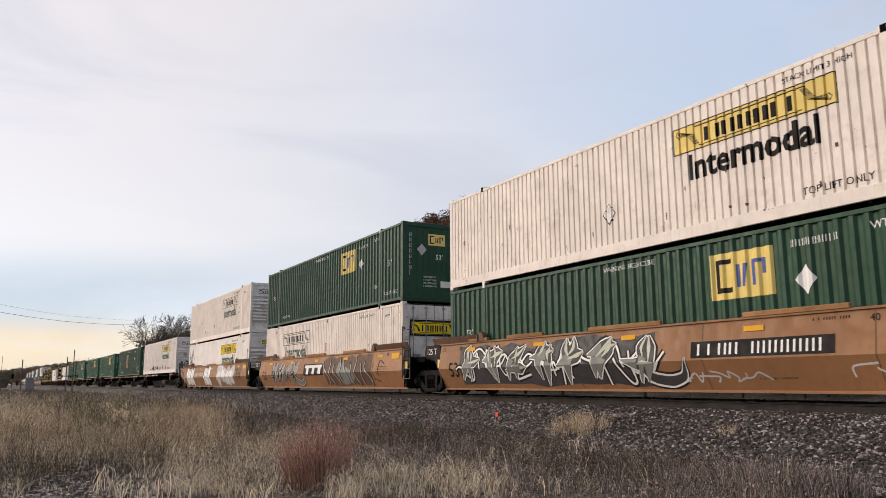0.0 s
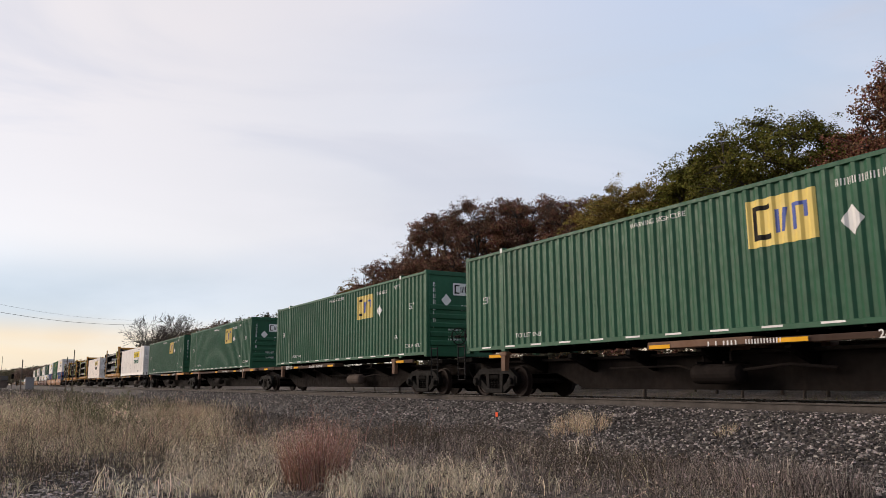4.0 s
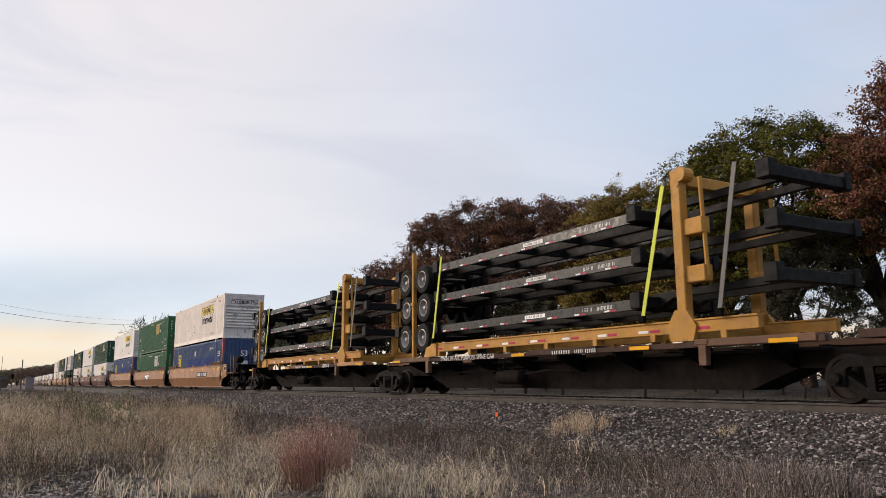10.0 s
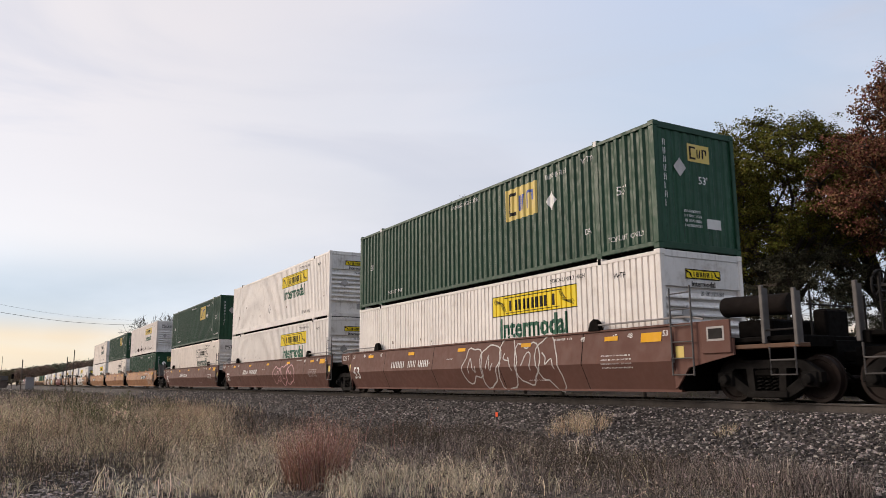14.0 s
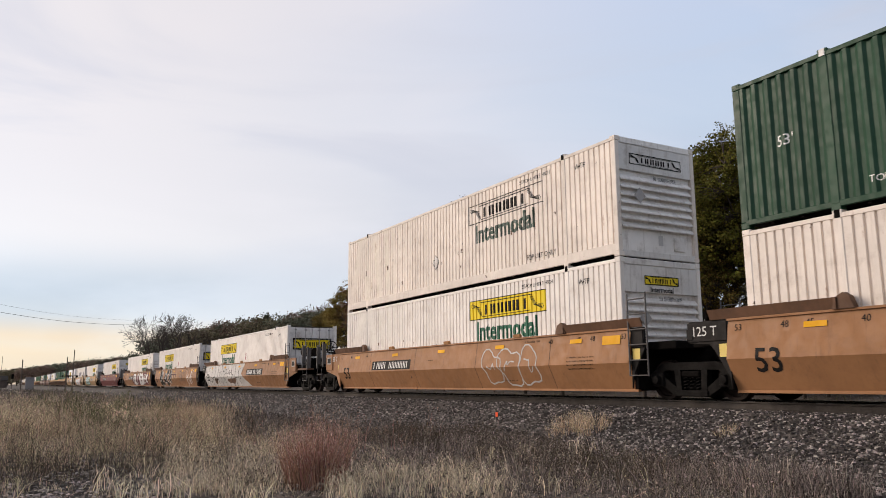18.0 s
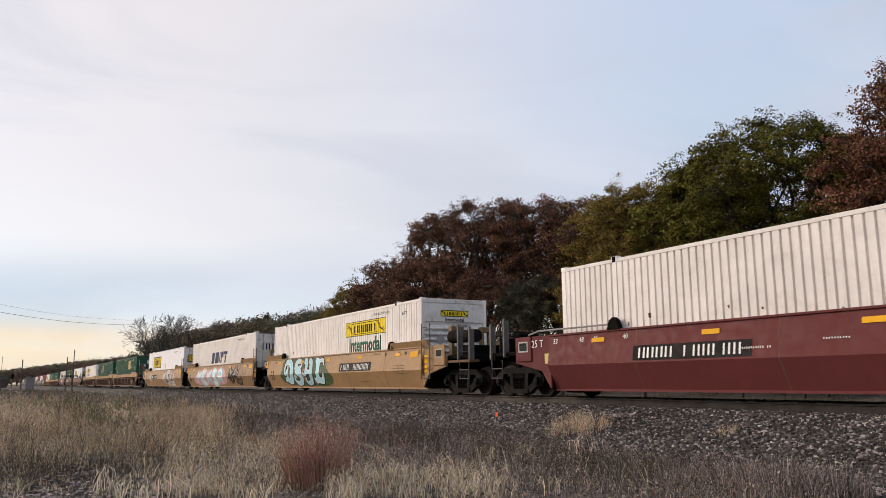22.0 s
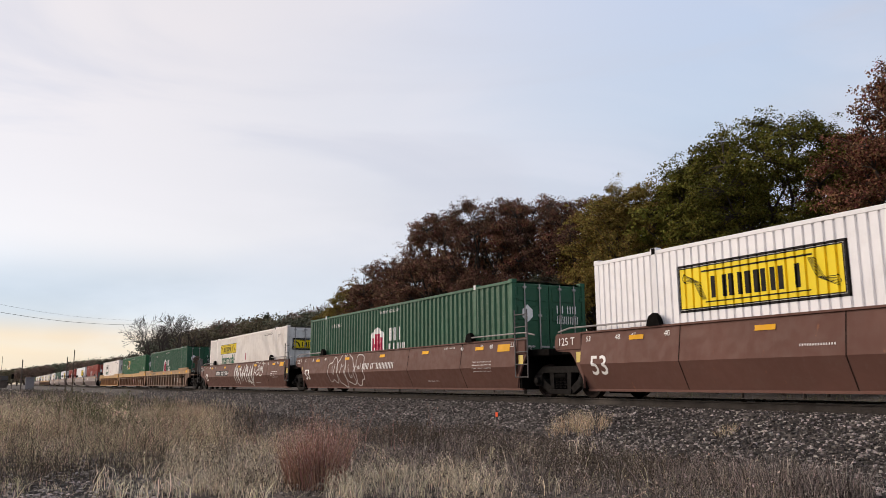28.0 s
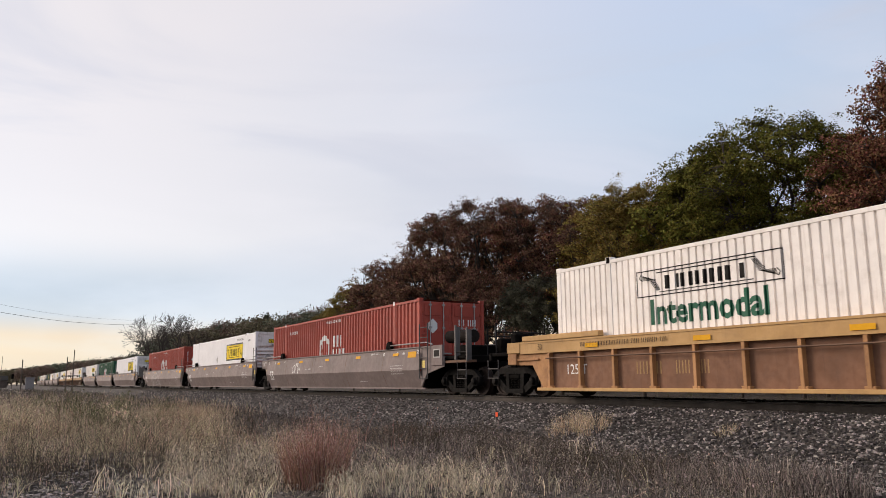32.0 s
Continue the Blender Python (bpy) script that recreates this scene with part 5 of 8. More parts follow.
        for i in range(n):
            cx = x0 + w * (i + 0.5) / n
            for k in range(3):
                a = (cx + rnd.uniform(-0.5, 0.3), z0 + h * rnd.uniform(0.0, 0.18))
                b = (cx + rnd.uniform(-0.15, 0.65), z1 - h * rnd.uniform(0.0, 0.14))
                if k == 2:
                    a, b = (cx - 0.45, z0 + h * rnd.uniform(0.3, 0.6)), (cx + 0.55, z0 + h * rnd.uniform(0.4, 0.8))
                m = ((a[0] + b[0]) / 2 + rnd.uniform(-0.2, 0.2), (a[1] + b[1]) / 2 + rnd.uniform(-0.12, 0.12))
                m2 = (b[0] * 0.75 + a[0] * 0.25 + rnd.uniform(-0.1, 0.1), b[1] * 0.75 + a[1] * 0.25)
                path, q = [a, m, m2, b], rnd.uniform(0.17, 0.30) * (1.3 if w > 6 else 1.0)
                rim.append(taper(path, (0.14, q + 0.18, q + 0.2, 0.12)))
                pale.append(taper(path, (0.08, q + 0.07, q + 0.09, 0.07)))
                body.append(taper(path, (0.02, q, q + 0.02, 0.02)))
                feet.append(taper([a, m], (0.02, q * 0.9)))
                shine.append(taper([m, m2, b], (0.01, q * 0.35, 0.02)))
        tail = [(x1 - 0.5, z0 + h * 0.5), (x1 - 0.2, z0 + h * 0.16), (x1 + 0.35, z0 + h * 0.10), (x1 + 0.75, z0 + h * 0.18), (x1 + 0.85, z0 + h * 0.5)]
        rim.append(taper(tail, (0.3, 0.38, 0.36, 0.3, 0.05)))
        pale.append(taper(tail, (0.22, 0.3, 0.28, 0.22, 0.03)))
        body.append(taper(tail, (0.15, 0.2, 0.2, 0.14, 0.01)))
        if w > 6:
            for i in range(16):
                cx, cz = x0 + w * (i + 0.5) / 16, zc + rnd.uniform(-0.22, 0.22) * h
                c = [(a, min(1.5, max(0.24, b))) for a, b in curl(rnd, cx, cz, rnd.uniform(0.5, 1.2), h * rnd.uniform(0.4, 0.8), 16)]
                rim.append(stroke(c, 0.15))
                pale.append(stroke(c, 0.055))
        put("graffiti_shade", joined(*rim), "endplate", 0.005)
        put("graffiti_line", joined(*pale), line, 0.0075)
        wide = w > 6
        put("graffiti", joined(*body), "spray_dark" if wide else fill, 0.010, "sprayed pointed letter shapes in greys")
        put("graffiti_patch", joined(*feet), "graygreen" if wide else "endplate", 0.0115)
        put("graffiti_shine", joined(*shine), "spray_cream" if wide else "grey", 0.013)
        return
    if kind == "drips":
        # a dull ground with swaying pale upright lines
        edge = [(x0 + w * k / 12, z0 + h * rnd.uniform(0.0, 0.06)) for k in range(13)] + [(x1 - w * k / 12, z1 - h * rnd.uniform(0.0, 0.12)) for k in range(13)]
        put("graffiti_ground", poly(edge), fill, 0.005, "dull spray-painted ground")
        put("graffiti_patch", poly(*[blob(rnd, x0 + w * rnd.uniform(0.1, 0.9), z0 + h * rnd.uniform(0.25, 0.75), rnd.uniform(0.5, 1.1), h * rnd.uniform(0.3, 0.5), 16, 0.4) for _ in range(3)]), "graygreen", 0.0068)
        dark, lite = [], []
        n = int(w / 0.5)
        for i in range(n):
            cx, sw, ph = x0 + w * (i + 0.5) / n, rnd.uniform(0.08, 0.22), rnd.uniform(0, 6.28)
            top = rnd.uniform(0.7, 1.0)
            path = [(cx - 0.3 * k / 9 + sw * math.sin(ph + k * 0.65), z0 + h * (0.03 + 0.94 * top * k / 9)) for k in range(10)]
            dark.append(stroke([(a + 0.04, b) for a, b in path], 0.11))
            lite.append(taper(path, (0.02, 0.05, 0.07, 0.05, 0.06, 0.07, 0.05, 0.05, 0.04, 0.01)))
        put("graffiti_shade", joined(*dark), "endplate", 0.009)
        put("graffiti_line", joined(*lite), line, 0.011)
        return
    if kind == "brush":
        # crowded strokes of a wide brush
        n = max(3, int(w / 0.42))
        st = []
        for i in range(n):
            cx = x0 + w * (i + 0.5) / n
            a = rnd.uniform(-0.12, 0.12)
            st.append(taper([(cx + a, z1 - h * rnd.uniform(0.02, 0.2)), (cx + rnd.uniform(-0.06, 0.06), zc), (cx - a, z0 + h * rnd.uniform(0.02, 0.2))], (0.05, 0.13, 0.04)))
            c = curl(rnd, cx + 0.1, zc + rnd.uniform(-0.15, 0.15) * h, 0.55, h * rnd.uniform(0.5, 0.9), 14)
            st.append(stroke(c, 0.055))
        put("graffiti", joined(*st), fill, 0.007, "crowded white brush-stroke letters")
        return
    n = max(2, int(w / 0.85))
    back, front, inner = [], [], []
    for i in range(n):
        cx = x0 + w * (i + 0.5) / n
        cz, bw, bh = zc + rnd.uniform(-0.07, 0.07) * h, w / n * 1.12, h * rnd.uniform(0.8, 1.0)
        st = rnd.getstate()
        back.append(blob(rnd, cx, cz, bw + 0.12, bh + 0.1, 24, 0.3))
        rnd.setstate(st)
        front.append(blob(rnd, cx, cz, bw - 0.02, bh - 0.04, 24, 0.3))
        for _ in range(4):
            inner.append(stroke(curl(rnd, cx + rnd.uniform(-0.2, 0.2) * bw, cz + rnd.uniform(-0.2, 0.2) * bh, bw * rnd.uniform(0.4, 0.9), bh * rnd.uniform(0.3, 0.7), 10),
                                rnd.uniform(0.035, 0.09)))
    put("graffiti_shade", poly(*back), line, 0.005)
    for k, p in enumerate(front):
        put("graffiti", poly(p), fill, 0.008 + 0.0012 * (k % 3), "sprayed rounded shapes" if k == 0 else "")
    put("graffiti_line", joined(*inner), "whiteink", 0.0125)


def well_car(paint_key, xc, ends, marks=(), hoods=True, label=None, style="plain", number_at=0.55, plate="black", seed=0, number_label=True):
    """One 53 ft well unit, its middle at xc on the train. ends: for (leading, trailing) 'art' carries the shared bogie, 'join' leans on
    the neighbour's bogie, 'end' has its own bogie and coupler."""
    body = M[paint_key]
    chord_key = "chord" if paint_key == "web" else "chord_bright"
    car = thing("well_car", label or "weathered double-stack well car on the rails", "rail car", "well cars of the freight train")

    def main():
        g = Geo()
        y = WELL_Y
        g.prism_x([(side_y(0.80), 0.80), (side_y(1.52), 1.52), (-y - 0.012, 1.525), (-y - 0.012, 1.565), (-y + 0.1, 1.565), (-y + 0.1, 1.52), (side_y(0.80) + 0.06, 0.80),
                   (side_y(0.22) + 0.06, 0.24), (side_y(0.22) + 0.13, 0.23), (side_y(0.22) + 0.13, 0.17), (side_y(0.22) - 0.012, 0.17), (side_y(0.22) - 0.012, 0.205), (side_y(0.22), 0.22)], -8.45, 8.45)
        return g.mesh("side_wall")

    def endplate():
        g = Geo()
        y = WELL_Y
        g.prism_y([(8.44, 0.24), (8.44, 1.56), (9.42, 1.56), (9.42, 1.14), (8.92, 1.10), (8.80, 0.98), (8.47, 0.46)], -y + 0.02, -y + 0.07)
        g.box(8.47, 9.45, -y - 0.004, -y + 0.03, 1.16, 1.53, 0.008)
        g.box(9.30, 9.46, -y - 0.02, -y + 0.03, 1.20, 1.42, 0.008)
        return g.mesh("end_plate")

    def endplate_short():
        g = Geo()
        y = WELL_Y
        g.prism_y([(8.44, 0.24), (8.44, 1.56), (8.86, 1.56), (8.86, 1.10), (8.66, 0.80), (8.47, 0.46)], -y + 0.02, -y + 0.07)
        g.box(8.47, 8.84, -y - 0.004, -y + 0.03, 1.12, 1.50, 0.008)
        return g.mesh("end_plate")

    def endplate_long():
        g = Geo()
        y = WELL_Y
        g.prism_y([(8.44, 0.24), (8.44, 1.56), (9.25, 1.56), (9.25, 1.2), (9.95, 1.2), (9.95, 0.88), (9.62, 0.82), (8.82, 0.66), (8.5, 0.27)], -y + 0.02, -y + 0.07)
        g.box(9.22, 9.92, -y - 0.02, -y + 0.03, 0.92, 1.56, 0.012)
        return g.mesh("end_plate")

    def hood():
        g = Geo()
        y = WELL_Y
        g.prism_x([(-y - 0.01, 1.565), (-y + 0.02, 1.565), (-y - 0.05, 1.76), (-y - 0.085, 1.755)], 6.15, 8.85)
        g.box(6.15, 6.2, -y - 0.08, -y + 0.16, 1.56, 1.74)
        return g.mesh("guide_plate")

    def floor():
        g = Geo()
        g.box(-8.5, 8.5, -1.19, 1.19, 0.19, 0.25)
        for k in range(-4, 5):
            g.box(k * 2.05 - 0.1, k * 2.05 + 0.1, -1.19, 1.19, 0.24, 0.325, 0.01)
        return g.mesh("well_floor")

    def bulk():
        g = Geo()
        g.box(8.46, 8.58, -1.38, 1.38, 0.22, 1.25, 0.01)
        g.box(8.5, 9.55, -1.2, 1.2, 1.06, 1.24, 0.02)
        g.box(8.5, 9.9, -0.35, 0.35, 0.62, 1.1, 0.02)
        return g.mesh("end_platform")

    def longplat():
        g = Geo()
        g.box(9.5, 11.15, -1.32, 1.32, 1.1, 1.2, 0.02)
        g.box(9.4, 11.3, -0.32, 0.32, 0.66, 1.12, 0.02)
        g.box(11.1, 11.25, -1.34, 1.34, 0.98, 1.2, 0.02)
        return g.mesh("coupler_platform")

    def gear():
        return (Geo().tube([(9.35, -0.85, 1.84), (9.45, -0.85, 1.84), (10.75, -0.85, 1.80), (10.85, -0.85, 1.80)], 0.20, 14).mesh("air_reservoir", True),
                Geo().box(9.6, 10.4, -0.86, 0.7, 1.2, 1.55, 0.04).mesh("brake_box"), Geo().box(10.5, 10.8, 0.2, 0.9, 1.2, 1.75, 0.04).mesh("control_valve"),
                Geo().box(9.95, 11.3, -1.38, -1.05, 0.98, 1.06, 0.01).mesh("step_board"))

    def stake(x, z0, z1):
        g = Geo()
        g.box(x - 0.04, x + 0.04, -1.40, -1.34, z0, z1, 0.012)
        g.box(x - 0.02, x + 0.02, -1.35, -1.22, z0, z1 - 0.05)
        return g.mesh("stake")

    def sill_step():
        g = Geo()
        g.tube([(10.70, -1.38, 1.0), (10.70, -1.38, 0.50), (11.22, -1.38, 0.50), (11.22, -1.38, 1.0)], 0.02, 6)
        g.tube([(10.70, -1.38, 0.76), (11.22, -1.38, 0.76)], 0.016, 6)
        return g.mesh("sill_step")

    def rails():
        g = Geo()
        for x, y in ((10.9, 1.3), (10.9, -0.4)):
            g.tube([(x, y, 1.15), (x, y, 2.05)], 0.022, 6)
        g.tube([(10.6, -1.36, 1.30), (11.27, -1.36, 1.30)], 0.018, 6)
        g.tube([(10.9, -0.4, 1.8), (10.9, 1.3, 1.8)], 0.02, 6)
        return g.mesh("hand_rail")

    def ribbed():
        g = Geo()
        g.box(-8.8, 8.8, -1.34, -1.28, 0.22, 1.14)
        return g.mesh("web_plate")

    def chord():
        g = Geo()
        g.prism_x([(-1.30, 1.12), (-1.47, 1.12), (-1.47, 1.385), (-1.49, 1.385), (-1.49, 1.43), (-1.28, 1.43), (-1.30, 1.385)], -9.5, 9.5)
        return g.mesh("top_chord")

    def low_chord():
        return Geo().box(-8.8, 8.8, -1.47, -1.28, 0.17, 0.25, 0.01).mesh("bottom_chord")

    def rib():
        g = Geo()
        g.prism_y([(-0.035, 0.25), (0.035, 0.25), (0.035, 1.12), (-0.035, 1.12)], -1.46, -1.33)
        g.box(-0.1, 0.1, -1.45, -1.33, 0.24, 0.30, 0.01)
        return g.mesh("rib")

    def diag():
        g = Geo()
        g.prism_y([(8.75, 0.22), (8.75, 1.12), (9.5, 1.12), (9.42, 0.92), (9.0, 0.22)], -1.40, -1.34)
        return g.mesh("end_gusset")

    def long_diag():
        g = Geo()
        g.prism_y([(8.4, 0.22), (8.4, 1.12), (10.08, 1.12), (10.08, 0.84), (9.06, 0.82), (8.6, 0.22)], -1.40, -1.34)
        g.box(9.7, 10.1, -1.47, -1.34, 0.84, 1.14, 0.015)
        g.box(8.75, 9.68, -1.45, -1.39, 0.94, 0.99, 0.008)
        return g.mesh("end_gusset")

    def valve_box():
        g = Geo()
        g.box(6.36, 7.26, -1.47, -1.37, 0.42, 0.78, 0.02)
        g.box(6.15, 6.30, -1.50, -1.37, 0.36, 1.10, 0.012)
        return g.mesh("valve_box")

    def hoses():
        g = Geo()
        for k in range(3):
            g.tube([(6.4 + k * 0.1, -1.44, 1.02), (6.8, -1.46, 0.92 - 0.05 * k), (7.3, -1.46, 0.99), (7.9, -1.46, 0.90 - 0.05 * k), (8.3, -1.44, 1.02)], 0.014, 5)
        return g.mesh("brake_hose")

    def brake_stand():
        g = Geo()
        g.box(10.18, 10.34, -1.12, -0.9, 1.1, 2.0, 0.02)
        g.box(10.06, 10.42, -1.25, -0.8, 1.38, 1.5, 0.02)
        g.box(10.08, 10.3, -1.22, -0.84, 1.86, 2.3, 0.05)
        return g.mesh("brake_stand")

    def pipes():
        g = Geo()
        g.tube([(-8.4, -1.47, 0.98), (-3.0, -1.47, 0.97), (2.0, -1.47, 0.985), (7.2, -1.47, 0.96)], 0.018, 5)
        return g.mesh("brake_pipe")
    R = pose(0, 0, 0, 0, 0, 180)
    FX, FY = Matrix.Diagonal((-1, 1, 1, 1)), Matrix.Diagonal((1, -1, 1, 1))
    four = (None, FX, FY, R)
    if style == "plain":
        for m in (None, R):
            part("side_wall", cached("w_main", main), body, car, at=m)
        for m in four:
            own = ends[0 if m in (None, FY) else 1] == 'end'
            dark_end = paint_key in ("tan_well", "yellow_well") and not own
            part("end_plate", cached(("w_end", own, m in (None, FY)), endplate_long if own else endplate_short if m in (None, FY) else endplate), M["endplate"] if dark_end else body, car, "charcoal end plate" if dark_end else "", at=m)
            if own and m in (None, FX):
                sx = 1 if m is None else -1
                flat(car, "data_card", rects(tuple(sorted((sx * 9.36, sx * 9.78))) + (1.16, 1.44)), M["grey"], -WELL_Y - 0.024, "pale data card")
                flat(car, "data_card_field", rects(tuple(sorted((sx * 9.40, sx * 9.74))) + (1.20, 1.40)), M["endplate"], -WELL_Y - 0.027)
            if paint_key in ("brown_well", "maroon_well", "gray_well"):
                part("guide_rail", cached("w_guide", lambda: Geo().tube([(6.1, -WELL_Y - 0.02, 1.57), (6.16, -WELL_Y - 0.02, 1.68), (8.85, -WELL_Y - 0.02, 1.68), (9.3, -WELL_Y - 0.02, 1.60)], 0.022, 6).mesh("guide_rail")),
                     M["galv"], car, "pale steel rail", at=m)
            elif hoods:
                part("guide_plate", cached("w_hood", hood), M["hood"] if paint_key == "tan_well" else M["yellow_well"] if paint_key == "yellow_well" else body, car, at=m)
    else:
        for m in (None, R):
            part("web_plate", cached("r_web", ribbed), M["web_rust"] if paint_key == "web_yellow" else body, car, at=m)
            part("top_chord", cached("r_chord", chord), M[chord_key], car, "faded yellow top chord", at=m)
            part("bottom_chord", cached("r_low", low_chord), M[chord_key] if paint_key == "web_yellow" else body, car, at=m)
            for k in range(15):
                part("rib", cached("r_rib", rib), body, car, at=(m or Matrix()) @ pose(-8.3 + k * 1.186, 0, 0))
            part("brake_pipe", cached("r_pipe", pipes), M["web"], car, at=m)
        part("valve_box", cached("r_valve", valve_box), body, car, "rust-brown valve box")
        part("brake_hose", cached("r_hose", hoses), M["dark"], car, "black slack brake hoses")
        for m in four:
            far = ends[0 if m in (None, FY) else 1] == 'end'
            part("end_gusset", cached("r_diag_long", long_diag) if far else cached("r_diag", diag), body, car, at=m)
            if far:
                part("end_chord", cached("r_end_chord", lambda: Geo().box(9.505, 10.1, -1.49, -1.36, 1.145, 1.43, 0.012).mesh("end_chord")), M[chord_key], car, at=m)
            part("guide_plate", cached("r_hood", lambda: Geo().box(6.3, 9.35, -1.52, -1.36, 1.435, 1.57, 0.015).mesh("guide_plate")), M[chord_key], car, at=m)
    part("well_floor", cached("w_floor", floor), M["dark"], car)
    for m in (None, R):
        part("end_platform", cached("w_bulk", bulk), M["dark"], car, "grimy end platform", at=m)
    # leading end and trailing end
    for e, m in ((ends[0], None), (ends[1], R)):
        s = 1 if m is None else -1
        if e == 'end':
            part("coupler_platform", cached("w_long", longplat), M["dark"], car, at=m)
            if style != "plain":
                part("brake_stand", cached("r_stand", brake_stand), M["tank_dust"], car, "rust-brown brake stand", at=m)
                part("brake_wheel", brake_wheel_mesh(), M["hood"], car, at=(m or Matrix()) @ pose(10.36, -1.02, 2.1))
            for nm, me in zip(("air_reservoir", "brake_box", "control_valve", "step_board"), cached("w_gear", gear)):
                if nm == "air_reservoir" and style != "plain":
                    continue
                part(nm, me, {"air_reservoir": M["sill"], "step_board": M["hood"]}.get(nm, M["dark"]), car, at=m)
            part("hand_rail", cached("w_rails", rails), M["endplate"], car, at=m)
            part("coupler", cached("coupler", lambda: coupler_mesh()), M["dark"], car, at=pose(s * 11.58, 0, 0, 0, 0, 0 if s > 0 else 180))
            if s < 0 and style == "plain":
                part("brake_wheel", brake_wheel_mesh(), M["endplate"], car, at=pose(-11.2, -0.75, 1.95, 0, 0, 180))
            truck(car, s * 10.35)
            for nm, me in (("sill_step", cached("w_step", sill_step)),) if style != "plain" else (("stake", cached("w_stake_a", lambda: stake(10.6, 1.06, 2.13))), ("stake", cached("w_stake_b", lambda: stake(11.27, 1.02, 2.02))), ("sill_step", cached("w_step", sill_step))):
                part(nm, me, M["ladder"], car, at=None if s > 0 else FX)
        elif e == 'art':
            truck(car, s * 9.77)
        if s > 0 and style == "plain":
            for y in (-1.50, 1.50):
                part("ladder", ladder_mesh(0.56, 0.5, 2.28), M["ladder"], car, "grey steel ladder", at=pose(8.46, y, 0))
    if paint_key == "yellow_well":
        bx = cached("w_stand", lambda: Geo().box(-0.10, 0.10, -0.22, -0.12, 1.24, 2.15, 0.015).box(-0.10, 0.10, 0.12, 0.22, 1.24, 2.15, 0.015).box(-0.11, 0.11, -0.24, 0.24, 2.02, 2.2, 0.015).box(-0.10, 0.10, -0.22, 0.22, 1.24, 1.55, 0.015).mesh("stand"))
        for x, y in ((9.1, -0.55), (9.1, 0.6), (-9.1, -0.55)):
            part("stand", bx, M["stand"], car, "olive-yellow upright stand", at=pose(x, y, 0))
    if style == "plain":
        if paint_key == "tan_well":
            for a, b in ((-6.7, -5.7), (-4.7, -3.1), (-1.3, 1.0), (3.1, 5.2)) if seed < 5 else ((-3.75, -3.45), (0.2, 0.5), (4.0, 4.3)):
                part("top_strip", Geo().prism_x([(-WELL_Y - 0.03, 1.567), (-WELL_Y + 0.06, 1.567), (-WELL_Y + 0.02, 1.66), (-WELL_Y - 0.05, 1.64)], a, b), M["web_yellow"], car)
        lock = cached("w_lock", lambda: Geo().prism_y([(-0.2, 0), (0.2, 0), (0.12, 0.2), (0.02, 0.27), (-0.12, 0.2)], -0.05, 0.09).mesh("guide_lock"))
        for x in (6.05, -6.05):
            for y in (-WELL_Y, WELL_Y):
                part("guide_lock", lock, M["dark"] if paint_key not in ("tan_well",) else M["hood"], car, "dark container guide", at=pose(x, y, 1.56))
    # yellow reflectors, data panels, load marks
    yp = -WELL_Y - 0.006 if style == "plain" else -1.495
    zr = 1.30 if style == "plain" else 1.19
    for k in range(5):
        rf = rects((-6.6 + k * 3.3 - 0.22, -6.6 + k * 3.3 + 0.22, zr, zr + 0.1))
        if style == "plain":
            part("reflector", lay_well(rf, 0.014), M["orange"], car)
        else:
            flat(car, "reflector", rf, M["orange"], yp)
    if style == "plain":
        part("reflector", lay_well(rects((7.55, 8.15, 1.22, 1.42)), 0.012), M["orange"], car, "yellow end square")
    else:
        flat(car, "reflector", rects((8.9, 9.5, 1.2, 1.36)), M["orange"], yp, "yellow end square")
    if style == "plain":
        flat(car, "reflector", rects((8.5, 8.75, 1.02, 1.27), (8.5, 8.75, 0.72, 0.95)) if paint_key == "yellow_well" else rects((8.5, 8.72, 0.85, 1.1)), M["orange"] if paint_key == "yellow_well" else M["yellow_pale"], -WELL_Y + 0.014)
        if paint_key == "yellow_well":
            flat(car, "reflector", poly([(-8.98, 1.17), (-8.49, 1.17), (-8.49, 1.52), (-8.74, 1.52), (-8.74, 1.28), (-8.98, 1.28)]), M["orange"], -WELL_Y - 0.008, "yellow angle plate")
        flat(car, "reflector", rects((-8.68, -8.5, 0.85, 1.1)), M["yellow_pale"], -WELL_Y + 0.014)
    ink = M["black"] if paint_key in ("tan_well", "yellow_well") or style != "plain" else M["whiteink"]
    if style == "plain":
        for x in (-5.35, -1.75, 2.1, 5.6):
            part("weld_seam", cached(("seam", x), lambda: lay_well(rects((x - 0.012, x + 0.012, 0.225, 1.515)), 0.0025)), M["hood"] if paint_key != "brown_well" else M["sill"], car)
        if paint_key != "maroon_well":
            part("load_mark", lay_well(shifted(text_mesh("53", 0.62, 0.006), -7.8 if paint_key == "brown_well" else -7.55, 0.74), 0.006), ink, car, "stencilled number 53")
        flat(car, "end_lettering", shifted(text_mesh("125 T", 0.27), -9.02, 1.35), M["whiteink"], -WELL_Y - 0.009)
        part("data_lettering", lay_well(joined(blocks(-2.6, -1.9, 0.98, 1.02, 7, 0.3, seed), blocks(-0.9, -0.4, 1.08, 1.11, 5, 0.3, seed), blocks(3.3, 4.1, 0.42, 0.45, 9, 0.3, seed), blocks(4.5, 5.2, 1.40, 1.45, 7, 0.3, seed),
                                              *[blocks(6.3, 7.3, 0.95 - 0.09 * k, 0.98 - 0.09 * k, 12, 0.3, k + seed) for k in range(4)],
                                              *[shifted(text_mesh(t, 0.17), x, 1.38) for t, x in (("53", 8.25), ("48", 7.2), ("45", 6.7), ("40", 5.6), ("53", -8.2), ("48", -7.2), ("45", -6.7), ("40", -5.7))]), 0.006), ink, car)
        xn = -8.0 + 16 * number_at
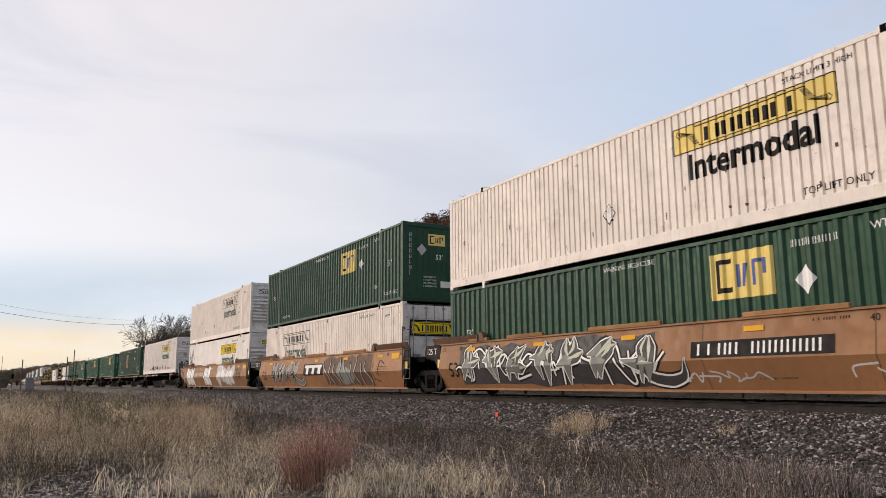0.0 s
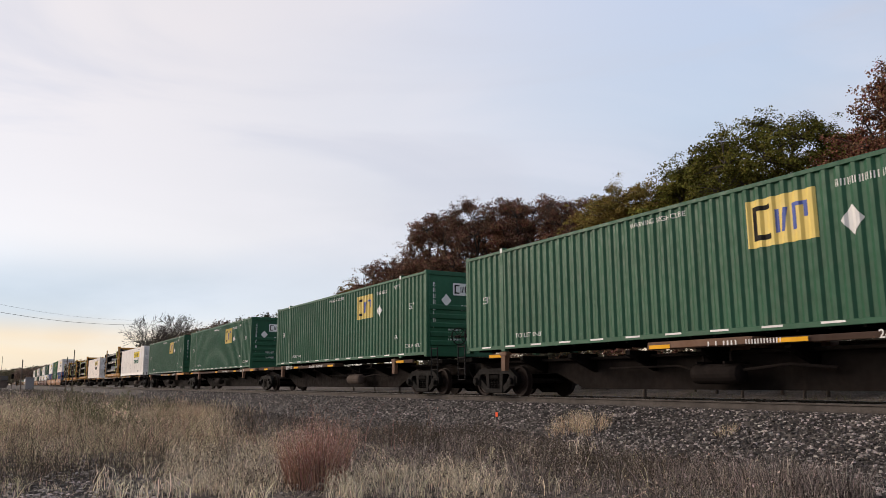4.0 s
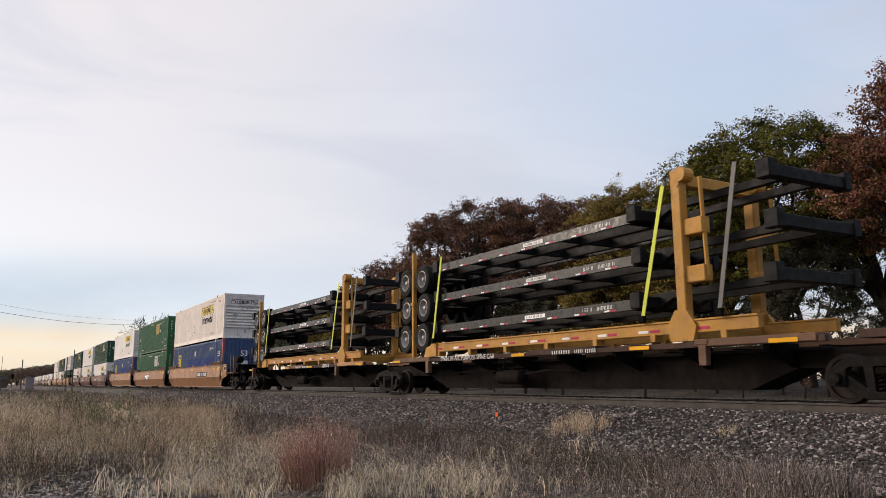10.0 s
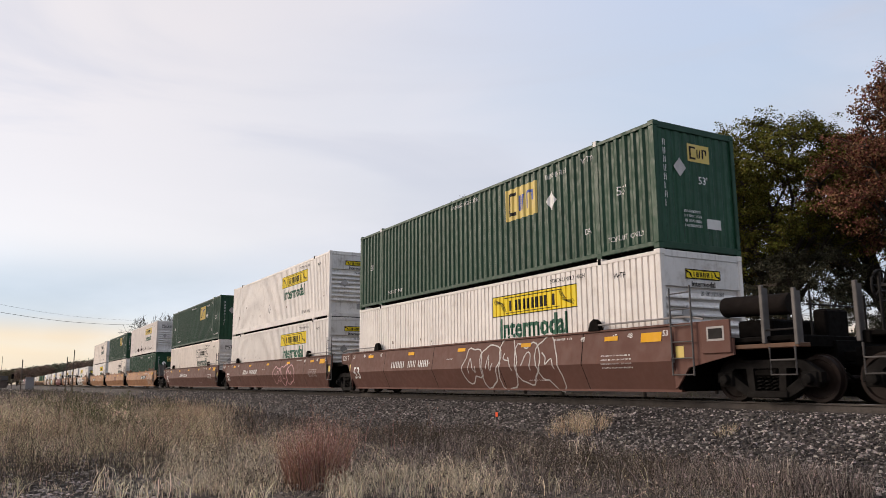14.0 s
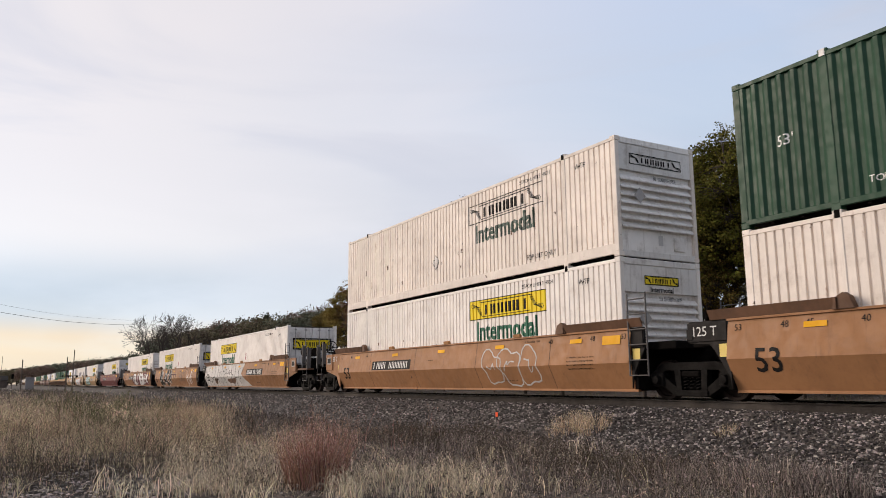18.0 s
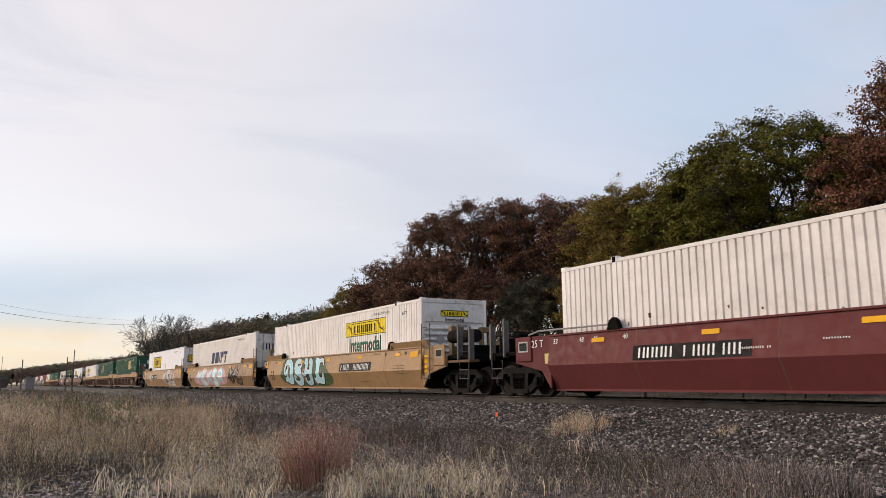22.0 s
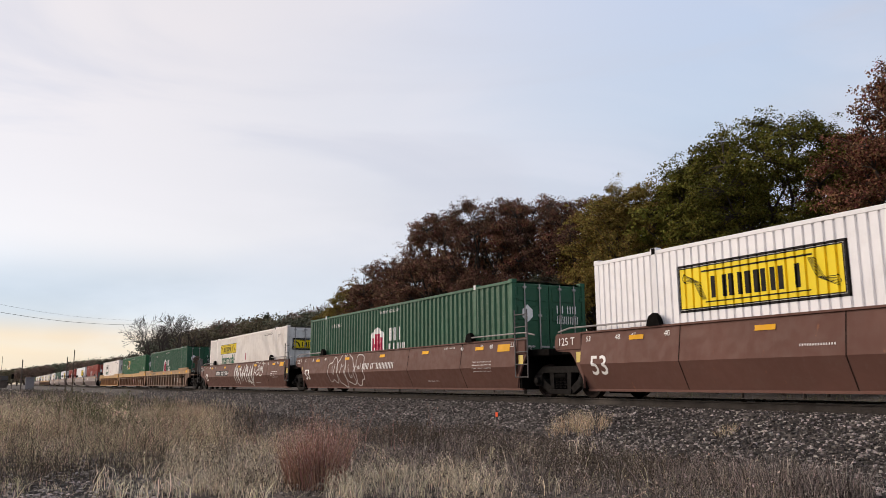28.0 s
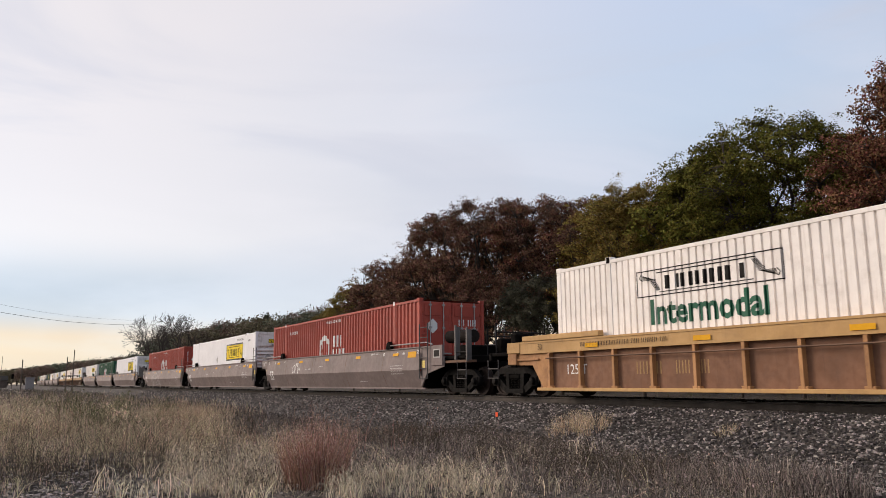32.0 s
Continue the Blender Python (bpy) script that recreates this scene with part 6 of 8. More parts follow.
        if number_label:
            if plate:
                part("number_panel", lay_well(rects((xn - 1.55, xn + 1.55, 0.84, 1.16)), 0.005), M[plate], car, "dark number panel")
            part("number_bars", lay_well(joined(blocks(xn - 1.38, xn - 0.35, 0.89, 1.11, 4, 0.25, seed), blocks(xn - 0.1, xn + 1.38, 0.89, 1.11, 6, 0.3, seed + 1)), 0.008), M["whiteink"], car)
    else:
        flat(car, "end_lettering", shifted(text_mesh("125 T", 0.34), -8.35 + 1.0, 0.68), M["whiteink"], -1.345)
        flat(car, "load_mark", shifted(text_mesh("53", 0.2), -8.6, 1.27), M["black"], yp)
        flat(car, "number_bars", joined(blocks(-8 + 16 * number_at - 0.9, -8 + 16 * number_at - 0.1, 0.55, 0.82, 4, 0.3, seed),
                                        blocks(-8 + 16 * number_at + 0.25, -8 + 16 * number_at + 1.25, 0.55, 0.82, 6, 0.35, seed + 2)), M["tan_faded" if paint_key == "web_yellow" else "whiteink"], -1.345)
        flat(car, "data_lettering", blocks(-7.0, -4.2, 1.22, 1.32, 26, 0.3, seed), M["black"], yp)
    for mk in marks:
        if mk[0] == "triple":
            x = mk[1]
            if mk[2]:
                part("logo_panel", lay_well(rects((x - 1.25, x + 1.25, 0.72, 1.22)), 0.005), M[mk[2]], car)
            tee = rects((x - 1.1, x + 1.02, 0.75, 0.86, 0.03), (x - 0.88, x - 0.58, 0.48, 0.75), (x - 0.13, x + 0.17, 0.48, 0.75), (x + 0.58, x + 0.92, 0.48, 0.75))
            if style != "plain":
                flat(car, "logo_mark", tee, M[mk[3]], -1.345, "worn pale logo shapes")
                continue
            part("logo_mark", lay_well(rects((x - 1.1, x + 1.02, 1.05, 1.17, 0.03), (x - 0.88, x - 0.58, 0.77, 1.05), (x - 0.13, x + 0.17, 0.77, 1.05), (x + 0.58, x + 0.92, 0.77, 1.05)), 0.008), M[mk[3] if len(mk) > 3 else "whiteink"], car)
        else:
            graffiti(car, *mk)
    rolling(car, xc)
    return car


def spine_car(xc, front_truck, rear_truck, half_front, half_rear, ends, seed=0):
    """One unit of an all-purpose spine car; bogies at the given local places."""
    car = thing("spine_car", "dark rusty spine car with yellow-striped side pads", "rail car", "spine cars of the freight train")

    def sill():
        g = Geo()
        a, b = half_front - (1.75 if ends[0] else 0), half_rear - (1.75 if ends[1] else 0)
        g.prism_y([(-half_rear, 0.98), (half_front, 0.98), (half_front, 0.62), (a - 2.1, 0.62), (a - 3.2, 0.21), (-b + 3.2, 0.21),
                   (-b + 2.1, 0.62), (-half_rear, 0.62)], -0.42, 0.42)
        g.box(-half_rear + 1.4, half_front - 1.4, -0.62, 0.62, 0.93, 1.0, 0.01)
        return g.mesh("centre_sill")
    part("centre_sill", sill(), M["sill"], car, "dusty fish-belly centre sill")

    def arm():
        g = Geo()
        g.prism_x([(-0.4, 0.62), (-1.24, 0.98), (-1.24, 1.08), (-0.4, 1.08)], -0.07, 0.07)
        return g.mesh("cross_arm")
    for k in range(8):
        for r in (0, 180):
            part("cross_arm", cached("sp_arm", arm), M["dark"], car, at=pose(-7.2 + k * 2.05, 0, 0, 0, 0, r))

    def pad():
        g = Geo()
        g.box(-1.35, 1.35, -1.36, -0.95, 1.07, 1.215, 0.012)
        return g.mesh("side_pad")

    def shoe():
        g = Geo()
        g.prism_x([(-1.37, 0.70), (-1.25, 0.70), (-1.2, 1.2), (-1.37, 1.2)], -0.09, 0.09)
        g.box(-0.16, 0.16, -1.38, -1.2, 1.1, 1.22, 0.02)
        return g.mesh("pedestal")
    # the side rail spans the trailing, the whole or the leading part of the deck
    place = 0 if ends[0] else 2 if ends[1] else 1
    runs = (((-8.4, 1.65), (7.1, 8.7)), ((-8.4, 8.4),), ((-8.7, -7.9), (-2.4, 7.2)))[place]
    spots = ((-7.9, "spine_side"), (0.3, "spine_side")), ((6.9, "hood"), (-6.9, "hood"), (1.2, "spine_side")), ((5.8, "web_yellow"), (-1.0, "hood"))
    for m in (Matrix(), Matrix.Diagonal((1, -1, 1, 1))):
        for a, b in runs:
            part("side_stringer", cached(("sp_side", a, b), lambda: Geo().box(a, b, -1.33, -1.24, 1.055, 1.17, 0.01).mesh("side_stringer")), M["spine_side"], car, at=m)
        for x, k in spots[place]:
            part("side_pad", cached("sp_pad", pad), M[k], car, at=m @ pose(x, 0, 0))
        for x in ((-5.3, 7.3), (5.75, -5.75), (4.35, -7.9))[place]:
            part("pedestal", cached("sp_shoe", shoe), M["hood"], car, "folding container pedestal", at=m @ pose(x, 0, 0))
    for x in ((-8.0, -3.2, 1.2, 7.8), (-8.0, -0.6, 4.0, 7.6), (-8.3, -2.0, 1.2, 6.8))[place]:
        flat(car, "reflector", rects((x - 0.3, x + 0.3, 1.07, 1.15)), M["orange"], -1.368)
    n0 = (-1.4, 0.9, -0.7)[place]
    flat(car, "number_bars", joined(blocks(n0, n0 + 0.75, 1.07, 1.16, 4, 0.3, seed), blocks(n0 + 0.9, n0 + 1.7, 1.07, 1.16, 6, 0.3, seed + 1)), M["whiteink"], -1.368)
    if seed not in (7, 10):
        flat(car, "gauge_lettering", shifted(text_mesh("2-28 / 1-57", 0.2, 0.004), (-4.2, 5.6, 3.2)[place], 1.115), M["whiteink"], -1.369)
    else:
        flat(car, "lettering", shifted(text_mesh("TWIN 28'-ALL PURPOSE SPINE CAR", 0.2), -3.3, 1.115), M["whiteink"], -1.367)

    def tank():
        n = 18
        prof = [(-0.64, 0.02), (-0.62, 0.12), (-0.56, 0.185), (-0.45, 0.205), (0.45, 0.205), (0.56, 0.185), (0.62, 0.12), (0.64, 0.02)]
        v = [(x, -0.9 + r * math.cos(2 * math.pi * k / n), 0.53 + r * math.sin(2 * math.pi * k / n)) for x, r in prof for k in range(n)]
        f = [(i * n + k, i * n + (k + 1) % n, (i + 1) * n + (k + 1) % n, (i + 1) * n + k) for i in range(len(prof) - 1) for k in range(n)]
        me = bpy.data.meshes.new("air_tank")
        me.from_pydata(v, [], f + [tuple(range(n))[::-1], tuple(range((len(prof) - 1) * n, len(prof) * n))])
        return me

    def pipes():
        g = Geo()
        for x in (-0.35, 0.35):
            g.box(x - 0.03, x + 0.03, -1.12, -0.4, 0.73, 0.78, 0.005)
            g.box(x - 0.025, x + 0.025, -0.92, -0.88, 0.72, 0.98, 0.005)
        g.tube([(0.6, -0.9, 0.6), (1.6, -0.8, 0.7), (2.4, -0.6, 0.62)], 0.03, 6)
        g.tube([(-0.6, -0.8, 0.6), (-1.2, -0.7, 0.72), (-3.4, -0.7, 0.70)], 0.025, 6)
        return g.mesh("brake_pipe")
    tx = (2.9, -1.6, -0.9)[place]
    part("air_tank", cached("sp_tank", tank), M["tank_dust" if place == 0 else "sill"], car, "dusty air tank", at=pose(tx, 0, 0))
    part("brake_pipe", cached("sp_pipes", pipes), M["sill"], car, at=pose(tx, 0, 0))
    if front_truck is not None:
        truck(car, front_truck)
    if rear_truck is not None:
        truck(car, rear_truck)
    for e, s, h in ((ends[0], 1, half_front), (ends[1], -1, half_rear)):
        def plat():
            g = Geo()
            g.box(-0.9, 0.0, -1.3, 1.3, 0.98, 1.12, 0.02)
            g.box(-1.6, 0.05, -0.3, 0.3, 0.64, 1.0, 0.02)
            return g.mesh("end_platform")
        if e:
            part("end_platform", cached("sp_plat", plat), M["dark"], car, at=pose(s * h, 0, 0, 0, 0, 0 if s > 0 else 180))
            part("coupler", coupler_mesh(), M["dark"], car, at=pose(s * (h + 0.45), 0, 0, 0, 0, 0 if s > 0 else 180))
            part("ladder", ladder_mesh(0.4, 0.45, 1.5), M["endplate"], car, at=pose(s * (h - 0.4) - 0.2, -1.36, 0))
            part("brake_wheel", brake_wheel_mesh(), M["endplate"], car, at=pose(s * (h + 0.05), -0.7, 1.85))
    rolling(car, xc)
    return car


# ---- stacked container chassis on the spine cars; local x from the middle of the rack ----
def chassis(u, z, seed):
    """A black 53 ft container chassis: two beams, gooseneck, bolsters, two axles with dual tyres at the rear."""
    rnd = random.Random(seed)
    c = thing("container_chassis", "black container chassis with dual tyres, stacked on a spine car", "chassis", "stacked chassis")

    def beam():
        g = Geo()
        g.prism_x([(-0.61, 0), (-0.45, 0), (-0.45, 0.03), (-0.53, 0.03), (-0.53, 0.29), (-0.45, 0.29), (-0.45, 0.32), (-0.61, 0.32), (-0.61, 0.29), (-0.55, 0.29), (-0.55, 0.03), (-0.61, 0.03)], -7.2, 4.9)
        return g.mesh("beam")

    def side_rail():
        return Geo().box(-4.2, 4.85, -1.19, -1.13, 0.05, 0.30, 0.012).mesh("side_rail")

    def neck():
        g = Geo()
        g.prism_y([(4.8, 0.0), (5.4, 0.30), (8.5, 0.34), (8.5, 0.50), (4.8, 0.44)], -0.6, -0.42)
        return g.mesh("gooseneck")

    def cross():
        g = Geo()
        g.box(-0.06, 0.06, -1.12, 1.12, 0.05, 0.27, 0.01)
        return g.mesh("cross_member")

    def bol():
        g = Geo()
        g.box(-0.12, 0.12, -1.22, 1.22, 0.08, 0.33, 0.02)
        g.box(-0.16, 0.16, -1.27, -1.05, 0.05, 0.42, 0.02)
        g.box(-0.16, 0.16, 1.05, 1.27, 0.05, 0.42, 0.02)
        return g.mesh("bolster")

    def axle():
        g = Geo()
        g.lathe_y([(-0.9, 0.06), (0.9, 0.06)], 0, 0, 8)
        g.box(-0.5, 0.5, -0.62, -0.5, 0.05, 0.2, 0.02)
        g.box(-0.5, 0.5, 0.5, 0.62, 0.05, 0.2, 0.02)
        return g.mesh("axle")

    def tyre():
        g = Geo()
        g.ring_y([(-0.12, 0.285), (-0.14, 0.40), (-0.11, 0.475), (-0.05, 0.49), (0.05, 0.49), (0.11, 0.475), (0.14, 0.40), (0.12, 0.285)], 0, 0, 26)
        return g.mesh("tyre", True)

    def rim():
        g = Geo()
        g.lathe_y([(-0.10, 0.02), (-0.095, 0.06), (-0.06, 0.085), (-0.02, 0.10), (0.03, 0.13), (0.035, 0.20), (0.0, 0.235), (-0.10, 0.25), (-0.13, 0.27), (-0.125, 0.292), (0.06, 0.292), (0.06, 0.02)], 0, 0, 22)
        return g.mesh("rim", True)
    for m in (None, pose(0, 0, 0) @ Matrix.Diagonal((1, -1, 1, 1))):
        part("beam", cached("ch_beam", beam), M["chassis"], c, at=m)
        part("side_rail", cached("ch_side", side_rail), M["chassis_gloss"], c, at=m)
        part("gooseneck", cached("ch_neck", neck), M["chassis"], c, at=m)
    for x in (-5.2, -2.2, 0.2, 2.2, 4.7):
        part("cross_member", cached("ch_cross", cross), M["chassis"], c, at=pose(x, 0, 0))
    for x, zz in ((-7.1, 0.0), (4.9, 0.02), (8.45, 0.22), (-4.3, 0.0)):
        part("bolster", cached("ch_bol", bol), M["chassis"], c, at=pose(x, 0, zz))
    for x in (-5.33, -6.58):
        a = part("axle", cached("ch_axle", axle), M["chassis"], c, at=pose(x, 0, -0.04))
        for y, s in ((-1.08, 0), (-0.76, 0), (0.76, 180), (1.08, 180)):
            t = part("tyre", cached("ch_tyre", tyre), M["tyre"], a, "worn black tyre", at=pose(0, y, 0, 0, 0, s))
            if abs(y) > 1:
                t2 = part("rim", cached("ch_rim", rim), M["rim"], a, "silver steel rim", at=pose(0, y, 0, 0, 0, s))
    for k in range(8):
        flat(c, "reflector", rects((-3.9 + k * 1.1, -3.72 + k * 1.1, 0.075, 0.115)), M["whiteink"], -1.194)
        flat(c, "reflector", rects((-3.70 + k * 1.1, -3.5 + k * 1.1, 0.075, 0.115)), M["redink"], -1.194)
    flat(c, "owner_panel", rects((0.6, 1.5, 0.14, 0.24)), M["whiteink"], -1.194, "white owner's panel")
    flat(c, "owner_mark", blocks(0.68, 1.42, 0.16, 0.22, 7, 0.4, seed), M["black"], -1.197)
    flat(c, "number_bars", joined(blocks(3.0, 3.4, 0.14, 0.23, 4, 0.45, seed), blocks(3.55, 4.15, 0.14, 0.23, 6, 0.3, seed + 4)), M["whiteink"], -1.194)
    rolling(c, u, 0.0, z)
    return c


def rack(u):
    """The yellow stacking rack: long bed beams, thin rear stanchions, a heavy front gate with feet."""
    c = thing("stacking_rack", "worn yellow steel rack holding stacked chassis", "rack", "stacking racks")

    def bed():
        g = Geo()
        g.box(-4.6, 8.1, -1.24, -1.10, 1.36, 1.62, 0.015)
        g.box(-4.6, 8.1, -1.27, -1.07, 1.60, 1.64, 0.008)
        g.prism_y([(-5.0, 1.22), (-4.2, 1.22), (-4.2, 1.66), (-4.85, 1.52)], -1.30, -1.14)
        for k in range(7):
            g.box(-4.2 + k * 1.9, -4.05 + k * 1.9, -1.25, -1.0, 1.22, 1.4, 0.01)
        return g.mesh("bed_beam")

    def post():
        g = Geo()
        g.box(-0.07, 0.07, -1.22, -1.08, 1.22, 4.85, 0.015)
        g.box(-0.1, 0.1, -1.25, -1.05, 3.0, 3.12, 0.01)
        return g.mesh("rear_stanchion")

    def gate():
        g = Geo()
        g.box(-0.13, 0.13, -1.26, -1.04, 1.3, 4.85, 0.02)
        g.prism_y([(-0.3, 1.2), (0.3, 1.2), (0.4, 1.5), (0.15, 1.85), (-0.15, 1.85), (-0.4, 1.5)], -1.30, -1.2)
        g.lathe_y([(-1.29, 0.16), (-1.0, 0.16)], 0.16, 4.72, 14)
        for z in (2.4, 3.4):
            g.box(0.1, 0.62, -1.2, -0.95, z, z + 0.35, 0.02)
        g.tube([(0.62, -1.1, 2.5), (0.55, -1.1, 4.6)], 0.045, 6)
        return g.mesh("front_stanchion")

    def beam():
        g = Geo()
        g.box(-0.12, 0.12, -1.05, 1.05, 1.25, 1.5, 0.02)
        return g.mesh("cross_beam")
    FY = Matrix.Diagonal((1, -1, 1, 1))
    for m in (Matrix(), FY):
        part("bed_beam", cached("rk_bed", bed), M["rack"], c, at=m)
        part("rear_stanchion", cached("rk_post", post), M["rack"], c, at=pose(-5.98, 0, 0) @ m)
        part("front_stanchion", cached("rk_gate", gate), M["rack"], c, at=pose(6.25, 0, 0) @ m)
    for dz in (0, 3.25):
        part("cross_beam", cached("rk_beam", beam), M["rack"], c, at=pose(6.25, 0, dz))
    for k in range(9):
        flat(c, "reflector", rects((-4.5 + k * 1.35, -4.2 + k * 1.35, 1.42, 1.48)), M["whiteink"], -1.248)
        flat(c, "reflector", rects((-4.15 + k * 1.35, -3.85 + k * 1.35, 1.42, 1.48)), M["redink"], -1.248)
    rolling(c, u)
    return c


def strap(u, x0, z0, x1, z1, m, lbl):
    c = thing("ratchet_strap", lbl, "strap", "cargo straps")
    g = Geo()
    l = math.hypot(x1 - x0, z1 - z0)
    nx, nz = -(z1 - z0) / l * 0.05, (x1 - x0) / l * 0.05
    g.prism_y([(x0 + nx, z0 + nz), (x0 - nx, z0 - nz), (x1 - nx, z1 - nz), (x1 + nx, z1 + nz)], -1.36, -1.345)
    part("webbing", g, M[m], c)
    part("ratchet", Geo().box(x0 - 0.08, x0 + 0.08, -1.40, -1.3, z0 - 0.05, z0 + 0.1, 0.01), M["dark"], c)
    rolling(c, u)


def chassis_stack(u, seed):
    """u: the place of the load's leading line on the train."""
    mid = u - 8.0
    rack(mid)
    for k, z in enumerate((1.98, 2.98, 3.96)):
        chassis(mid + 0.1 * (k % 2), z - 0.06, seed + k)
    strap(mid, 5.2, 1.7, 6.0, 4.55, "strap", "fluorescent yellow strap pulled over the stack")
    strap(mid, 7.3, 1.7, 7.9, 4.6, "strap_grey", "grey webbing strap pulled over the stack")
    if seed > 60:
        strap(mid, -4.3, 1.7, -3.7, 4.4, "strap", "fluorescent yellow strap pulled over the stack")
    else:
        strap(mid, -3.9, 1.7, -3.5, 4.4, "strap_grey", "grey webbing strap pulled over the stack")

# ---- the train, from its head backwards: place of each load's leading end on the train at 0 s ----
TOP_Z, LOW_Z, SPINE_Z = 3.245, 0.335, 1.233


def unit(u, paint, ends, low, high=None, **kw):
    """A well unit with its containers; low and high: (style, leading end)."""
    well_car(paint, u - HL, ends, **kw)
    if low:
        container(*low, u, LOW_Z)
    if high:
        container(*high, u, TOP_Z, "stacked on top")


F, D = "front", "doors"
A, J, E = 'art', 'join', 'end'
TAN = "weathered orange-tan double-stack well car with spray paint"
unit(14.8, "tan_well", (J, A), ("square", F), ("van_yellow", F), label=TAN, seed=1)
unit(-4.75, "tan_well", (J, A), ("square", F), ("van_aged", F), label=TAN, number_at=0.71, plate="endplate", seed=2,
     marks=(("burner", -7.2, 0.8, 5, "graygreen", "whiteink"), ("tag", 5.2, 6.4, 6, "graywhite", "black", 0.28, 0.75), ("tag", 1.3, 3.4, 8, "graywhite", "black", 0.35, 0.6)))
unit(-24.26, "tan_well", (J, A), ("van_outline", D), ("square", F), label=TAN, number_label=False, seed=3,
     marks=(("triple", -0.3, "endplate"), ("burner", -6.5, -2.4, 11, "graygreen", "graywhite"), ("drips", 1.1, 5.9, 12, "hood", "grey"), ("tag", 6.0, 6.9, 13, "black")))
unit(-43.73, "tan_well", (J, E), ("van_worn", F), ("van_outline", F), label=TAN, number_at=0.275, plate="", seed=4,
     marks=(("fingers", -7.6, -5.2, 21, "whiteink"), ("fingers", -2.1, -0.3, 22, "whiteink"), ("wild", 1.5, 5.7, 23, "graywhite", "graygreen"), ("tag", 5.9, 7.2, 24, "black")))
# four three-unit spine cars
SPINE = ((-65.3, (-64.99, -83.74, -104.4)), (-123.8, (-123.1, -144.05, -162.72)), (-182.5, (-182.2, -200.7, -221.66)), (-240.9, (-240.45, -261.17, -279.65)))
LOADS = (("van_rusty", "square_faded", "square_light"), ("square_light", "square_light", "square_light"), ("van_yellow", None, "van_aged"), (None, None, None))
for k, ((f, loads), kinds) in enumerate(zip(SPINE, LOADS)):
    tr = (f, f - 17.9, f - 36.5, f - 54.1)
    for i in range(3):
        mid = (tr[i] + tr[i + 1]) / 2
        hf = tr[i] - mid + (1.75 if i == 0 else -0.02)
        hr = mid - tr[i + 1] + (1.75 if i == 2 else -0.02)
        spine_car(mid, tr[i] - mid, tr[i + 1] - mid if i == 2 else None, hf, hr, (i == 0, i == 2), seed=k * 3 + i)
        if kinds[i]:
            container(kinds[i], F, loads[i], SPINE_Z, "on a spine car")
        else:
            chassis_stack(loads[i], 40 + k * 7 + i)
# orange-tan wells, blue and green loads
CLEAN = "faded orange-tan well car with plain sides"
unit(-301.35, "tan_well", (E, A), ("blue", F), ("van_aged", F), label=CLEAN, number_at=0.71, plate="endplate", seed=7)
unit(-320.75, "tan_well", (J, A), ("square_white", F), ("square_bright", F), label=CLEAN, number_label=False, marks=(("triple", -0.25, "endplate"),), seed=8)
unit(-340.32, "tan_well", (J, E), ("blue", F), ("van_yellow", F), label=CLEAN, number_at=0.265, plate="endplate", seed=9)
BROWN = "dusty red-brown well car with white stencils"
unit(-364.0, "brown_well", (E, A), ("van_yellow", F), ("square", F), label=BROWN, number_at=0.29, plate="", seed=10, marks=(("outline", 0.2, 4.7, 31, "graywhite"),))
unit(-383.52, "brown_well", (J, A), ("van_yellow", F), ("van_yellow", F), label=BROWN, number_at=0.3, plate="", seed=11, marks=(("outline", 1.1, 4.2, 32, "pink", "black", 0.3, 1.3),))
unit(-403.05, "brown_well", (J, E), ("van_outline", F), ("square", F), label=BROWN, number_at=0.4, plate="", seed=12)
unit(-426.8, "tan_well", (E, A), ("square_plain", F), ("van_rusty", F), label=TAN, number_at=0.69, plate="endplate", seed=13,
     marks=(("outline", 5.1, 8.35, 41, "graywhite"), ("tag", 3.4, 4.8, 42, "graywhite", "black", 1.22, 1.5)))
unit(-446.3, "tan_well", (J, A), ("van_outline", F), ("square", F), label=CLEAN, number_label=False, seed=14, marks=(("triple", 1.35, "", "spray_maroon"),))
unit(-465.85, "tan_well", (J, E), ("van_yellow", F), ("van_outline", F), label=CLEAN, number_at=0.275, plate="endplate", seed=15,
     marks=(("outline", 2.5, 5.1, 51, "graywhite", "black", 0.3, 1.3),))
# single containers in wells
unit(-489.65, "tan_well", (E, A), ("van_yellow", D), label=TAN, number_at=0.6975, plate="endplate", seed=16,
     marks=(("cover", -8.4, 2.2, 61, "graywhite", "endplate", 0.235, 1.51),))
unit(-509.2, "tan_well", (J, A), ("van_yellow", D), label=TAN, number_label=False, seed=17,
     marks=(("word:BLAER", -5.95, -0.9, 62, "black", "whiteink", 0.25, 1.5), ("triple", 0.1, "chord", "spray_maroon"), ("word:TANK", 2.2, 4.6, 63, "tan_well", "spray_dark", 0.5, 1.3), ("tag", 4.9, 7.0, 64, "whiteink")))
unit(-528.7, "tan_well", (J, E), ("van_yellow", F), label=TAN, number_at=0.2625, plate="endplate", seed=18,
     marks=(("word:TOLT", -2.2, 1.35, 71, "silver", "black", 0.30, 1.40), ("word:SOWIK", 1.85, 7.0, 72, "silver", "black", 0.30, 1.40)))
unit(-552.45, "maroon_well", (E, E), ("van_yellow", F), label="maroon single well car with white stencils", number_at=0.2577, seed=19)
OCHRE = "ochre-yellow well car with bright spray paint"
